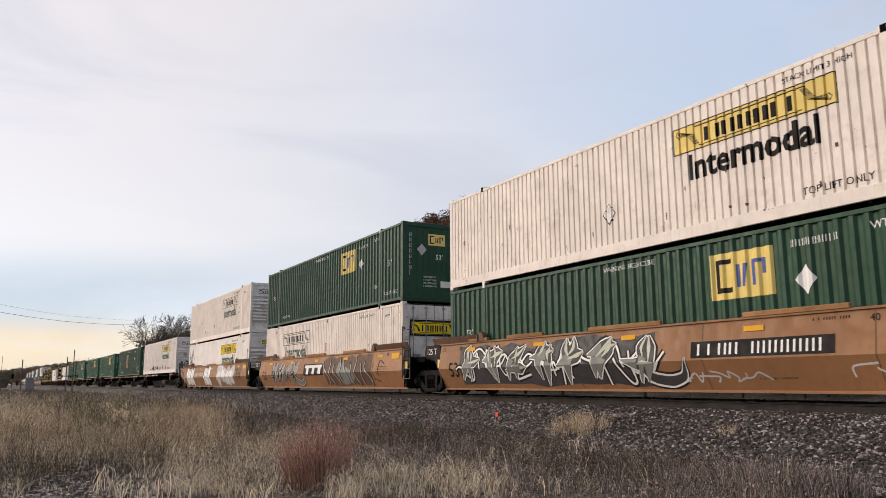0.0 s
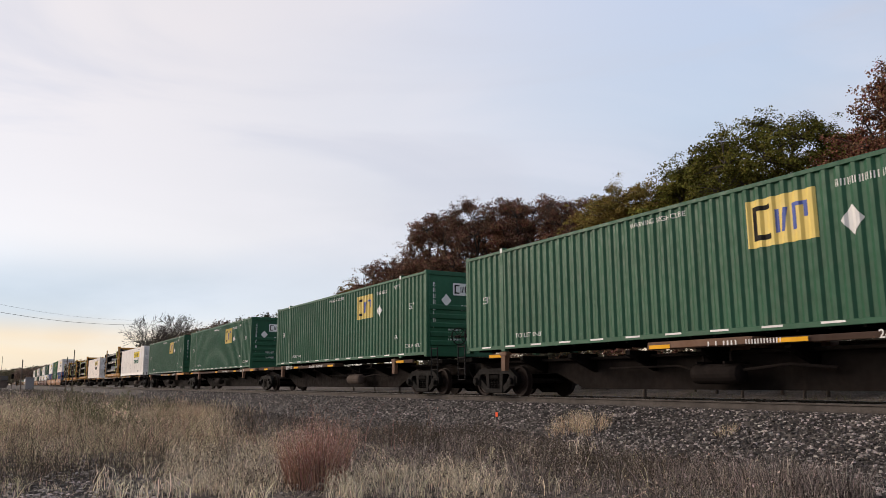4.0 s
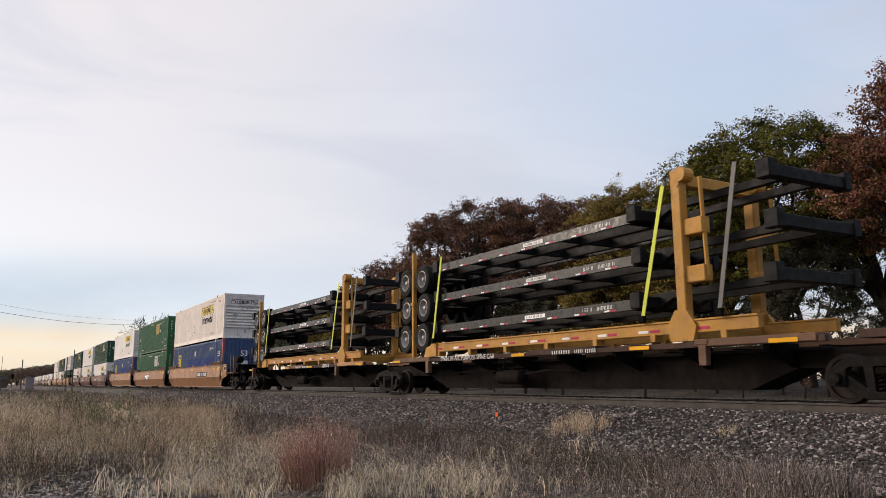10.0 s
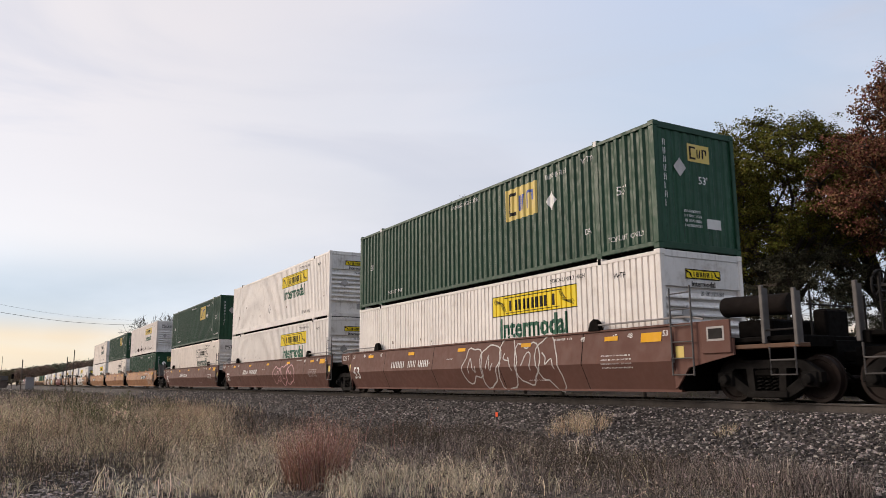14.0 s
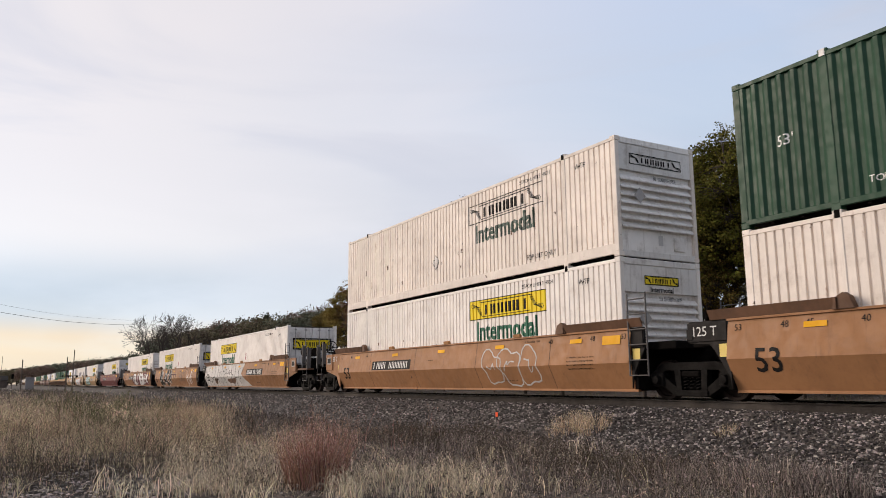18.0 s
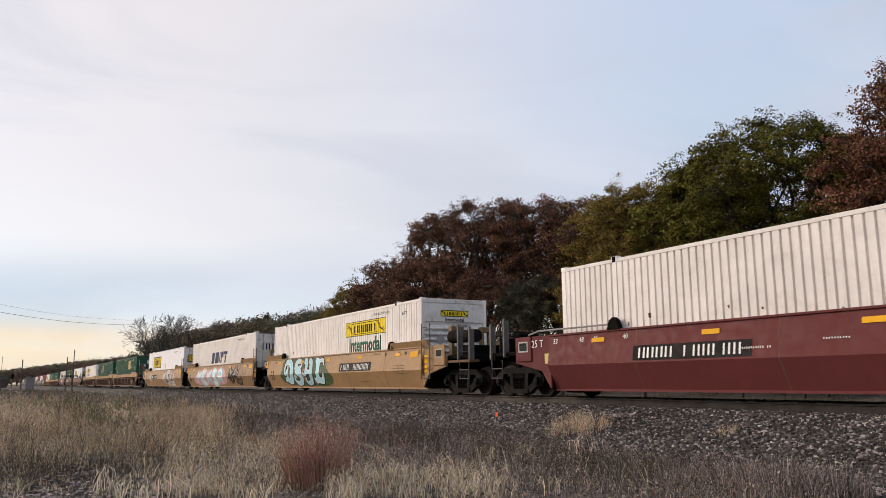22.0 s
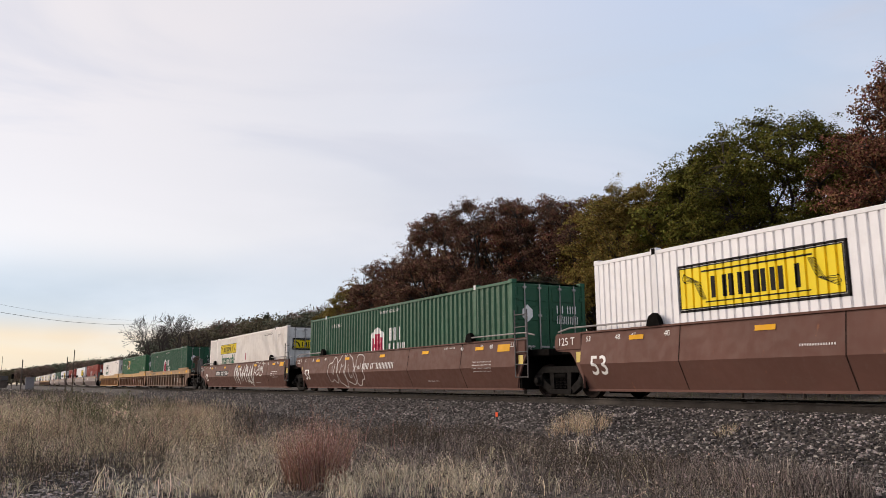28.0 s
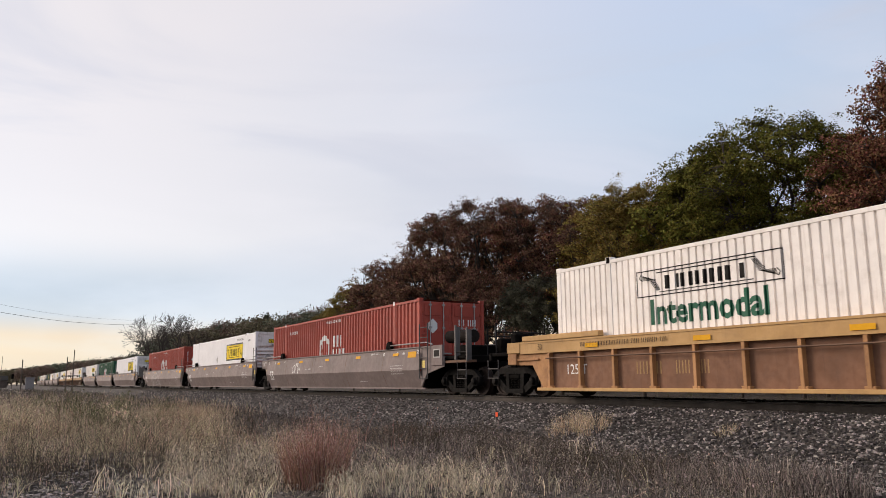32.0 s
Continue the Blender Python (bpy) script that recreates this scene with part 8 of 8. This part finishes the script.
    blades("slope_stubble", on_ground(x, y), U(0.08, 0.4, len(x)), 0.0045, 0.8, 0.3, M["grass_grey"], "grey-brown stems creeping up the ballast", 42, 0.3, 2)
    # tall single weeds
    x, y, s = tufts_round(rs, 26, 40, (80, 91), (19, 32), 0.17)
    blades("green_weeds", on_ground(x, y), s * U(0.4, 0.95, len(x)), 0.010, 0.45, 0.15, M["grass_green"], "tall dull green weeds in dry grass", 4, 0.5, 3, 1.8)
    x, y, s = tufts_round(rs, 5, 40, (82.3, 83.8), (19, 22), 0.13)
    blades("flowering_weeds", on_ground(x, y), 0.35 + s * U(0.1, 0.4, len(x)), 0.006, 0.4, 0.05, M["grass_dark"], "tall dark weeds gone to seed", 16, 0.1, 2)
    blades("flower_heads", on_ground(x, y) + np.array([0, 0, 0.42]), s * U(0.1, 0.36, len(x)), 0.004, 0.9, 0.2, M["grass_tan"], "pale dried flower heads of tall weeds", 17, 0.95, 3, 1.7)
    x, y, s = tufts_round(rs, 40, 12, (60, 88), (14, 32), 0.16)
    blades("brown_weeds", on_ground(x, y), s * U(0.3, 0.8, len(x)), 0.006, 0.35, 0.1, M["grass_red"], "brown seed-headed weeds in dry grass", 15, 0.4, 2, 1.0)
    for nm, m, sd, lb in (("distant_weeds", "grass_dark", 37, "dark weeds far along the line"), ("distant_stubble", "grass_grey", 38, "grey stubble far along the line")):
        x, y, s = tufts(rs, 700, 12, (-170, -34), (-16, -3.8), 0.4)
        blades(nm, on_ground(x, y), s * U(0.12, 0.5, len(x)), 0.03, 0.7, 0.2, M[m], lb, sd, 0.3, 1, 3.0)
    # lying straw
    n = 15000
    x, y = -np.exp(U(math.log(5.5), math.log(30), n)), U(-14, -4.2, n)
    a, l, e = U(0, 6.28, n), U(0.04, 0.22, n), U(-0.05, 0.5, n)
    p = on_ground(x, y) + np.array([0, 0, 0.02])
    d = np.stack([np.cos(a) * l, np.sin(a) * l, e * l], -1)
    V, F = ribbons(np.stack([p, p + d * 0.5 + rs.normal(0, 0.008, (n, 3)), p + d], 1), 0.005, rs)
    me = bpy.data.meshes.new("fallen_straw")
    me.from_pydata(V.tolist(), [], F.tolist())
    me.materials.append(M["grass_tan"])
    tagged(new("fallen_straw", me), "tan broken straw lying between the weeds", "straw", kind="stuff")
    # russet bunchgrass, tan clump by the ballast, grey tufts at the foot of the shoulder
    bunchgrass("russet_bunchgrass", -9.0, -10.1, 0.34, 1400, (0.38, 0.98), "grass_red", "upright russet-red clump of bunchgrass", 61, 0.42, "grass_pink")
    for k, (cx, cy, r, n, h, m, tp, lb) in enumerate((
            (-13.3, -2.8, 0.46, 420, (0.15, 0.42), "grass_gold", "grass_pale", "golden tuft of dry grass at the ballast edge"),
            (-12.6, -2.75, 0.38, 260, (0.12, 0.36), "grass_gold", "grass_pale", "golden tuft of dry grass at the ballast edge"),
            (-9.4, -2.5, 0.22, 200, (0.08, 0.2), "grass_tan", None, "small tan tuft on the ballast slope"),
            (-6.1, -5.5, 0.42, 700, (0.25, 0.58), "grass_grey", None, "grey dead tuft beside the ballast"),
            (-5.6, -5.2, 0.35, 500, (0.2, 0.52), "grass_grey", None, "grey dead tuft beside the ballast"),
            (-6.7, -5.6, 0.40, 500, (0.2, 0.45), "grass_grey", None, "grey dead tuft beside the ballast"),
            (-7.2, -5.9, 0.35, 400, (0.15, 0.38), "grass_grey", None, "grey dead tuft beside the ballast"),
            (-17.5, -4.6, 0.5, 600, (0.25, 0.55), "grass_dark", None, "dark dead tuft at the foot of the ballast"),
            (-12.2, -6.2, 0.45, 500, (0.2, 0.5), "grass_grey", None, "grey dead tuft among low weeds"),
            (-14.5, -6.0, 0.45, 500, (0.2, 0.5), "grass_dark", None, "dark dead tuft among low weeds"))):
        bunchgrass("bunchgrass", cx, cy, r, n, h, m, lb, 70 + k, 0.45, tp)
    # beyond the track
    x, y = -np.exp(U(math.log(3), math.log(60), 5000)), U(2.3, 3.6, 5000)
    blades("far_shoulder_weeds", on_ground(x, y), U(0.1, 0.5, 5000), 0.007, 0.5, 0.2, M["grass_tan"], "thin dry weeds on the far shoulder", 31, 0.3, 1)
    x = -np.exp(U(math.log(6), math.log(120), 9000))
    y = U(3.4, 9.5, 9000)
    blades("verge_grass", on_ground(x, y), U(0.25, 0.8, 9000), 0.02, 0.5, 0.2, M["grass_green"], "dry greenish grass on the far verge", 7)


build_grass()


# ---- trees ----
def fork(g, p, d, length, r, depth, rnd, nodes, split=(2, 3), droop=0.06):
    """A limb that forks again and again; its joints are gathered in nodes."""
    path, q = [p], p
    for k in range(3):
        d = (d + Vector((rnd.uniform(-1, 1), rnd.uniform(-1, 1), rnd.uniform(-0.6, 0.8) - droop)) * 0.20).normalized()
        q = q + d * length / 3
        path.append(q)
    g.tube(path, max(r, 0.02), 6 if depth > 3 else 4 if depth > 1 else 3, max(r * 0.62, 0.012))
    nodes.append(q)
    if depth:
        for i in range(rnd.choice(split)):
            a = d.orthogonal().normalized()
            a.rotate(Matrix.Rotation(rnd.uniform(0, 6.28), 3, d))
            fork(g, q if i else path[2].lerp(q, rnd.random()), (d + a * rnd.uniform(0.35, 0.8)).normalized(), length * rnd.uniform(0.64, 0.84), r * 0.58, depth - 1, rnd, nodes, split, droop)


def tree_meshes(key, H, rx, rz, cz, n_lobe, n_tip, per, leaf, seed, gap=0.0, limbs=8, lobe=0.30, cone=False, spread=0.13):
    """Trunk with limbs and twigs, and a crown of separate leaves in clumps. H: height; rx, rz: crown radii; cz: its middle;
    gap: how open the crown is; spread: how far the leaves of a clump lie from its twig."""
    def make():
        rnd = random.Random(seed)
        rs = np.random.RandomState(seed)
        g = Geo()
        hb = H * 0.22
        trunk = [(0, 0, -0.3)] + [(rnd.uniform(-0.12, 0.12) * k * 0.6, rnd.uniform(-0.12, 0.12) * k * 0.6, hb * k / 3) for k in range(1, 4)]
        top = Vector(trunk[-1])
        r0 = H * 0.022
        g.tube(trunk, r0 * 1.25, 8, r0 * 0.9)
        nodes = []
        if not per:
            for i in range(5):
                a = 2 * math.pi * i / 5 + rnd.uniform(-0.4, 0.4)
                fork(g, top, Vector((math.cos(a) * 0.6, math.sin(a) * 0.6, 0.9)).normalized(), H * 0.21, r0 * 0.7, 6, rnd, nodes)
            return g.mesh("trunk", True), None
        # lobes of leaves round the outside of the crown
        lobes = []
        for i in range(n_lobe):
            up = -0.55 + 1.5 * (i + rnd.random()) / n_lobe
            a = i * 2.399 + rnd.uniform(-0.5, 0.5)
            rr = math.sqrt(max(0.0, 1 - min(1, up * up))) * (0.62 + 0.12 * rnd.random())
            if cone:
                rr = 0.55 * (1 - (up + 0.55) / 1.5) + 0.05
            lobes.append((Vector((math.cos(a) * rr * rx, math.sin(a) * rr * rx, cz + up * rz * 0.72)), lobe * rnd.uniform(0.75, 1.25)))
        for c, r in lobes:
            if rnd.random() < limbs / n_lobe * 1.6:
                path = [top]
                for s in range(1, 7):
                    k = s / 6
                    path.append(top.lerp(c, k) + Vector((rnd.uniform(-1, 1), rnd.uniform(-1, 1), rnd.uniform(-0.4, 1.0) + 0.8 * math.sin(k * 3.14))) * rx * 0.05)
                    nodes.append(path[-1])
                g.tube(path, r0 * 0.55, 6, r0 * 0.10)
        tips, outs = [], []
        clumps = []
        for c, r in lobes:
            for _ in range(9):
                d = Vector((rnd.gauss(0, 1), rnd.gauss(0, 1), rnd.gauss(0.55, 0.9))).normalized()
                k = rnd.uniform(0.72, 0.95) if rnd.random() < 0.85 else rnd.uniform(0.2, 0.75)
                clumps.append((c + Vector((d.x * rx, d.y * rx, d.z * rz * 0.85)) * r * k, d, rnd.uniform(0.7, 1.4)))
        while len(tips) < n_tip:
            c, d, w = clumps[rnd.randrange(len(clumps))]
            p = c + Vector((rnd.gauss(0, 1), rnd.gauss(0, 1), rnd.gauss(0, 0.62))) * rx * 0.046 * w
            d = (d + (p - c) * (1.1 / (rx * 0.046))).normalized()
            if gap and noise.noise(p * 0.8 + Vector((seed, 0, 0))) < gap - 0.5:
                continue
            if p.z < H * 0.14:
                continue
            tips.append(p)
            outs.append(d)
        arr = np.array([tuple(n) for n in nodes])
        for i, p in enumerate(tips):
            if i % 3 == 0:
                dd = ((arr - np.array(tuple(p))) ** 2).sum(1) + np.maximum(0, arr[:, 2] - p.z) * 2
                q = nodes[int(dd.argmin())]
                m = q.lerp(p, 0.5) + Vector((rnd.uniform(-1, 1), rnd.uniform(-1, 1), rnd.uniform(0, 1))) * 0.15
                g.tube([q, m, p], r0 * 0.10, 3, r0 * 0.025)
        trunk_me = g.mesh("trunk", True)
        T = np.array([tuple(p) for p in tips])
        O = np.repeat(np.array([tuple(p) for p in outs]), per, 0)
        n = len(T) * per
        P = np.repeat(T, per, 0) + rs.normal(0, 1, (n, 3)) * np.array([1, 1, 0.65]) * spread
        nn = O * 0.8 + np.array([0, 0, 0.45]) + rs.normal(size=(n, 3)) * 0.55
        nn /= np.linalg.norm(nn, axis=1)[:, None]
        a = np.cross(nn, rs.normal(size=(n, 3)))
        a /= np.linalg.norm(a, axis=1)[:, None] + 1e-9
        b = np.cross(nn, a)
        L = leaf * rs.uniform(0.6, 1.25, (n, 1))
        V = np.stack([P - a * L, P + b * L * 0.78 - nn * L * 0.15, P + a * L, P - b * L * 0.78 - nn * L * 0.15], 1)
        me = bpy.data.meshes.new("crown")
        me.from_pydata(V.reshape(-1, 3).tolist(), [], (np.arange(n)[:, None] * 4 + np.array([[0, 1, 2, 3]])).tolist())
        return trunk_me, me
    return cached(("tree", key), make)


def plant(key, x, y, leafm, label, scale=1.0, turn=0.0, z=None, group="trees behind the track", flat_scale=None):
    tm, cm = TREES[key]()
    t = thing("tree", label, "tree", group)
    zz = ground_z(x, y) if z is None else z
    t.matrix_basis = Matrix.LocRotScale((x, y, zz), Euler((0, 0, radians(turn))), (scale if flat_scale is None else flat_scale, scale if flat_scale is None else flat_scale, scale))
    part("trunk", tm, M["bark"], t)
    if cm:
        part("crown", cm, M[leafm], t)
    return t


TREES = {
    "oak_a": lambda: tree_meshes("oak_a", 13.5, 6.2, 5.3, 8.0, 58, 3600, 34, 0.054, 5, 0.05, 14, 0.25),
    "oak_b": lambda: tree_meshes("oak_b", 13.0, 5.0, 5.2, 7.7, 44, 2500, 28, 0.050, 8, 0.10, 16, 0.25),
    "oak_c": lambda: tree_meshes("oak_c", 12.0, 4.6, 4.8, 7.2, 36, 1700, 24, 0.050, 13, 0.30, 16, 0.24),
    "oak_d": lambda: tree_meshes("oak_d", 9.0, 4.0, 3.6, 5.2, 40, 1750, 22, 0.056, 21, 0.05, 10, 0.26),
    "bare": lambda: tree_meshes("bare", 13.0, 6.0, 5.0, 8.5, 20, 0, 0, 0.1, 34),
    "far": lambda: tree_meshes("far", 12.0, 5.5, 5.0, 6.6, 24, 420, 9, 0.19, 55, lobe=0.34, spread=0.4),
    "shrub": lambda: tree_meshes("shrub", 4.0, 2.4, 1.9, 2.0, 12, 380, 10, 0.075, 60, 0.2, lobe=0.42),
    "conifer": lambda: tree_meshes("conifer", 12.0, 2.2, 7.0, 6.4, 22, 500, 11, 0.16, 71, lobe=0.26, cone=True, spread=0.3),
}


def place_px(az, d):
    """A point d metres from the eye at the azimuth az, degrees left of straight across the track."""
    return EYE[0] - d * math.sin(radians(az)), EYE[1] + d * math.cos(radians(az))


def build_trees():
    rnd = random.Random(4)
    G = "large oak in full dark green leaf beside the railway"
    R_ = "tall oak with thin rust-red autumn leaves"
    B_ = "oak with sparse dark russet leaves and open twigs"
    O_ = "oak turning olive and yellow-brown in autumn"
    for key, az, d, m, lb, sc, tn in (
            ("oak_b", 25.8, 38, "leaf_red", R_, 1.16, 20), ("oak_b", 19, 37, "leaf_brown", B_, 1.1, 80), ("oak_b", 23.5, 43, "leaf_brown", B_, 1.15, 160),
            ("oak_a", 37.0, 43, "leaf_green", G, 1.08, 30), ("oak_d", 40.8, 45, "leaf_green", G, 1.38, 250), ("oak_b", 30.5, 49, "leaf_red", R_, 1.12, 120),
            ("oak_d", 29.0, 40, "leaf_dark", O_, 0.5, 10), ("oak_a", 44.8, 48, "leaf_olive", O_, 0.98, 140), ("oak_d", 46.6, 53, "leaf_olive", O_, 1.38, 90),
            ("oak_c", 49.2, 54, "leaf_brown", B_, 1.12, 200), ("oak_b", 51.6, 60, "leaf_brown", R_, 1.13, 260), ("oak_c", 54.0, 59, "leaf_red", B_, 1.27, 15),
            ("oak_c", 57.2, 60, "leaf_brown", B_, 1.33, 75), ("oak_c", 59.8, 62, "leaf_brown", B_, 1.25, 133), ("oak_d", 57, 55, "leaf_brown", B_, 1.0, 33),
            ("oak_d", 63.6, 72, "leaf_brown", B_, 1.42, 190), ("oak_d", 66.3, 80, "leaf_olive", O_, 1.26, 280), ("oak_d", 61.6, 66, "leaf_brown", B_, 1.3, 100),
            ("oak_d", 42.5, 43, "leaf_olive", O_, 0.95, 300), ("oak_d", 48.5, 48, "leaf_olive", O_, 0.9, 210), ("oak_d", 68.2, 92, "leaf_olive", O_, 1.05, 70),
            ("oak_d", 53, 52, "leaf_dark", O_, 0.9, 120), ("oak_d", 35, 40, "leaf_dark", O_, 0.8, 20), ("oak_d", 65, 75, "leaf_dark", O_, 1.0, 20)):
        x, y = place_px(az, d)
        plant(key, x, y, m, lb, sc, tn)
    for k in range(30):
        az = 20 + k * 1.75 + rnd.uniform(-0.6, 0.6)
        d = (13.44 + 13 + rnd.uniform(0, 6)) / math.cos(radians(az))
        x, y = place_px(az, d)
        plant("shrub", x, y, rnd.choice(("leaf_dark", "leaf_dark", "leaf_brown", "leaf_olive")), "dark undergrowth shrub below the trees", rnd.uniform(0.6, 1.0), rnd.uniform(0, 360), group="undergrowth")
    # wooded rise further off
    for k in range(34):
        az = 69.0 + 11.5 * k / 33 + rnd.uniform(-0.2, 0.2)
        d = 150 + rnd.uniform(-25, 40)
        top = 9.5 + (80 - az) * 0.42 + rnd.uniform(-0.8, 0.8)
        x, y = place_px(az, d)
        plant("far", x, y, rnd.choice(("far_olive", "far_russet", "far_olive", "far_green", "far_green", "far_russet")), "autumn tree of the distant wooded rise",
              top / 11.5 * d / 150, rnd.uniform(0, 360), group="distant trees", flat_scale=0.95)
    x, y = place_px(73.3, 150)
    plant("conifer", x, y, "leaf_dark", "dark conifer above the wooded rise", 1.04, 0, group="distant trees")
    for az, d, sc, tn in ((80.6, 118, 0.95, 0), (78.9, 128, 1.0, 90)):
        x, y = place_px(az, d)
        plant("bare", x, y, "leaf_brown", "leafless tree with fine bare twigs", sc, tn, group="distant trees")
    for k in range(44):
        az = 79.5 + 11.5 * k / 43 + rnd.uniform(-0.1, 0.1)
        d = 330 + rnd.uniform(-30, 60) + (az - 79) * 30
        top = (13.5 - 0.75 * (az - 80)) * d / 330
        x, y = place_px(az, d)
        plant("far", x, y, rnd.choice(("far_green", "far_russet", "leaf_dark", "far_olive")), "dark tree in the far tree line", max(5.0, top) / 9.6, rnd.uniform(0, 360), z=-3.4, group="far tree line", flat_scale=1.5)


build_trees()


# ---- the crossing and poles far down the line ----
def pole(az, d, h, r, label, cross=False, lean=0.0):
    x, y = place_px(az, d)
    z = -0.9
    t = thing("utility_pole" if cross else "mast", label, "pole", at=pose(x, y, z, 0, lean, 0))
    g = Geo()
    g.tube([(0, 0, -0.3), (0, 0, h)], r, 8, r * 0.75)
    part("shaft", g, M["pole"], t)
    if cross:
        part("cross_arm", Geo().box(-0.05, 0.05, -1.1, 1.1, h - 0.7, h - 0.58, 0.01), M["pole"], t)
    return t, x, y


def build_far():
    pole(88.85, 185, 6.4, 0.14, "weathered wooden pole leaning beside the line", lean=2)
    pole(90.0, 260, 9.5, 0.07, "thin steel mast far down the line")
    for az, d, h in ((85.85, 135, 6.6), (86.25, 138, 5.6)):
        t, x, y = pole(az, d, h, 0.09, "grade crossing mast with signals beside the track")
        b = Geo()
        b.box(-0.12, 0.12, -0.75, 0.75, 2.5, 2.62, 0.02)
        part("light_bar", b, M["dark"], t)
        for s in (-1, 1):
            g = Geo()
            g.lathe_y([(-0.05, 0.02), (-0.04, 0.15), (0.1, 0.2)], 0.0, 2.5, 10)
            part("signal_lamp", g, M["dark"], t, at=pose(0.1, s * 0.6, 0))
    t, x, y = pole(89.35, 210, 3.6, 0.08, "small far signal mast")
    part("signal_head", Geo().box(-0.2, 0.2, -0.25, 0.25, 2.6, 3.7, 0.04), M["dark"], t)
    x, y = place_px(88.35, 182)
    c = thing("signal_cabinet", "grey metal signal cabinet beside the crossing", "cabinet", at=pose(x, y, -0.9))
    part("cabinet_body", Geo().box(-0.9, 0.9, -0.8, 0.8, 0.1, 2.55, 0.03), M["bungalow"], c)
    part("cabinet_roof", Geo().box(-1.0, 1.0, -0.9, 0.9, 2.55, 2.68, 0.03), M["bungalow"], c)
    part("plinth", Geo().box(-1.0, 1.0, -0.9, 0.9, -0.2, 0.1, 0.02), M["concrete"], c)
    # road across the track
    r = new("road", Geo().box(-141, -133, -40, -3.6, -1.2, -0.80).mesh("road"))
    r.data.materials.append(M["asphalt"])
    tagged(r, "worn asphalt road at the grade crossing", "road", kind="structure")
    # low dark building and a dark tree at the far end
    x, y = place_px(90.3, 300)
    b = thing("shed", "low dark shed far down the line", "building", at=pose(x, y, -0.9))
    part("shed_wall", Geo().box(-3, 3, -3.5, 3.5, 0, 2.6), M["pole"], b)
    part("shed_roof", Geo().prism_y([(-3.4, 2.6), (3.4, 2.6), (0, 4.2)], -3.7, 3.7), M["endplate"], b)
    x, y = place_px(90.6, 240)
    plant("far", x, y, "leaf_dark", "dark tree far down the line", 0.36, 0, z=-1.6, group="far tree line")
    # overhead wires
    a0, a1 = Vector(EYE) + Vector((-0.9945, -0.105, 0.098)) * 120, Vector(EYE) + Vector((-0.988, 0.140, 0.0695)) * 190
    for k, dz in enumerate((0.0, 1.0)):
        w = thing("overhead_wire", "thin dark overhead wire", "wire", "overhead wires")
        g = Geo()
        n = 18
        g.tube([a0.lerp(a1, i / n) + Vector((0, 0, dz * (1 + (1 - i / n) * 0.3) - 1.2 * math.sin(math.pi * i / n))) for i in range(n + 1)], 0.03 if k == 0 else 0.014, 5)
        part("cable", g, M["dark"], w)
    # orange marker flag and a pale stick at the foot of the ballast
    f = thing("marker_flag", "small orange marker flag on the ballast", "flag", at=pose(-16.0, -2.9, -0.66))
    part("flag_staff", Geo().tube([(0, 0, -0.1), (0, 0, 0.36)], 0.005, 5), M["galv"], f)
    part("flag_cloth", Geo().prism_y([(0, 0.22), (0.09, 0.23), (0.10, 0.33), (0, 0.34)], -0.004, 0.004), M["signalred"], f)


build_far()


# ---- all that rolls ----
def motions():
    for ob, u, y, z, turn in TRAIN:
        walk(ob, [(t, pose(u + SPEED * t, y, z, 0, 0, turn)) for t in (0, 8, 16, 24, 32)])
    for xx, sets in WHEELSETS.items():
        lead = sets[0]
        walk(lead, [(k / FPS, pose(xx, 0, WHEEL_R, 0, 84.0 * k, 0)) for k in range(32 * FPS + 1)])
        keys = lead.animation_data
        for w in sets[1:]:
            w.rotation_mode = "QUATERNION"
            d = w.animation_data_create()
            d.action = keys.action
            d.action_slot = keys.action_slot


motions()
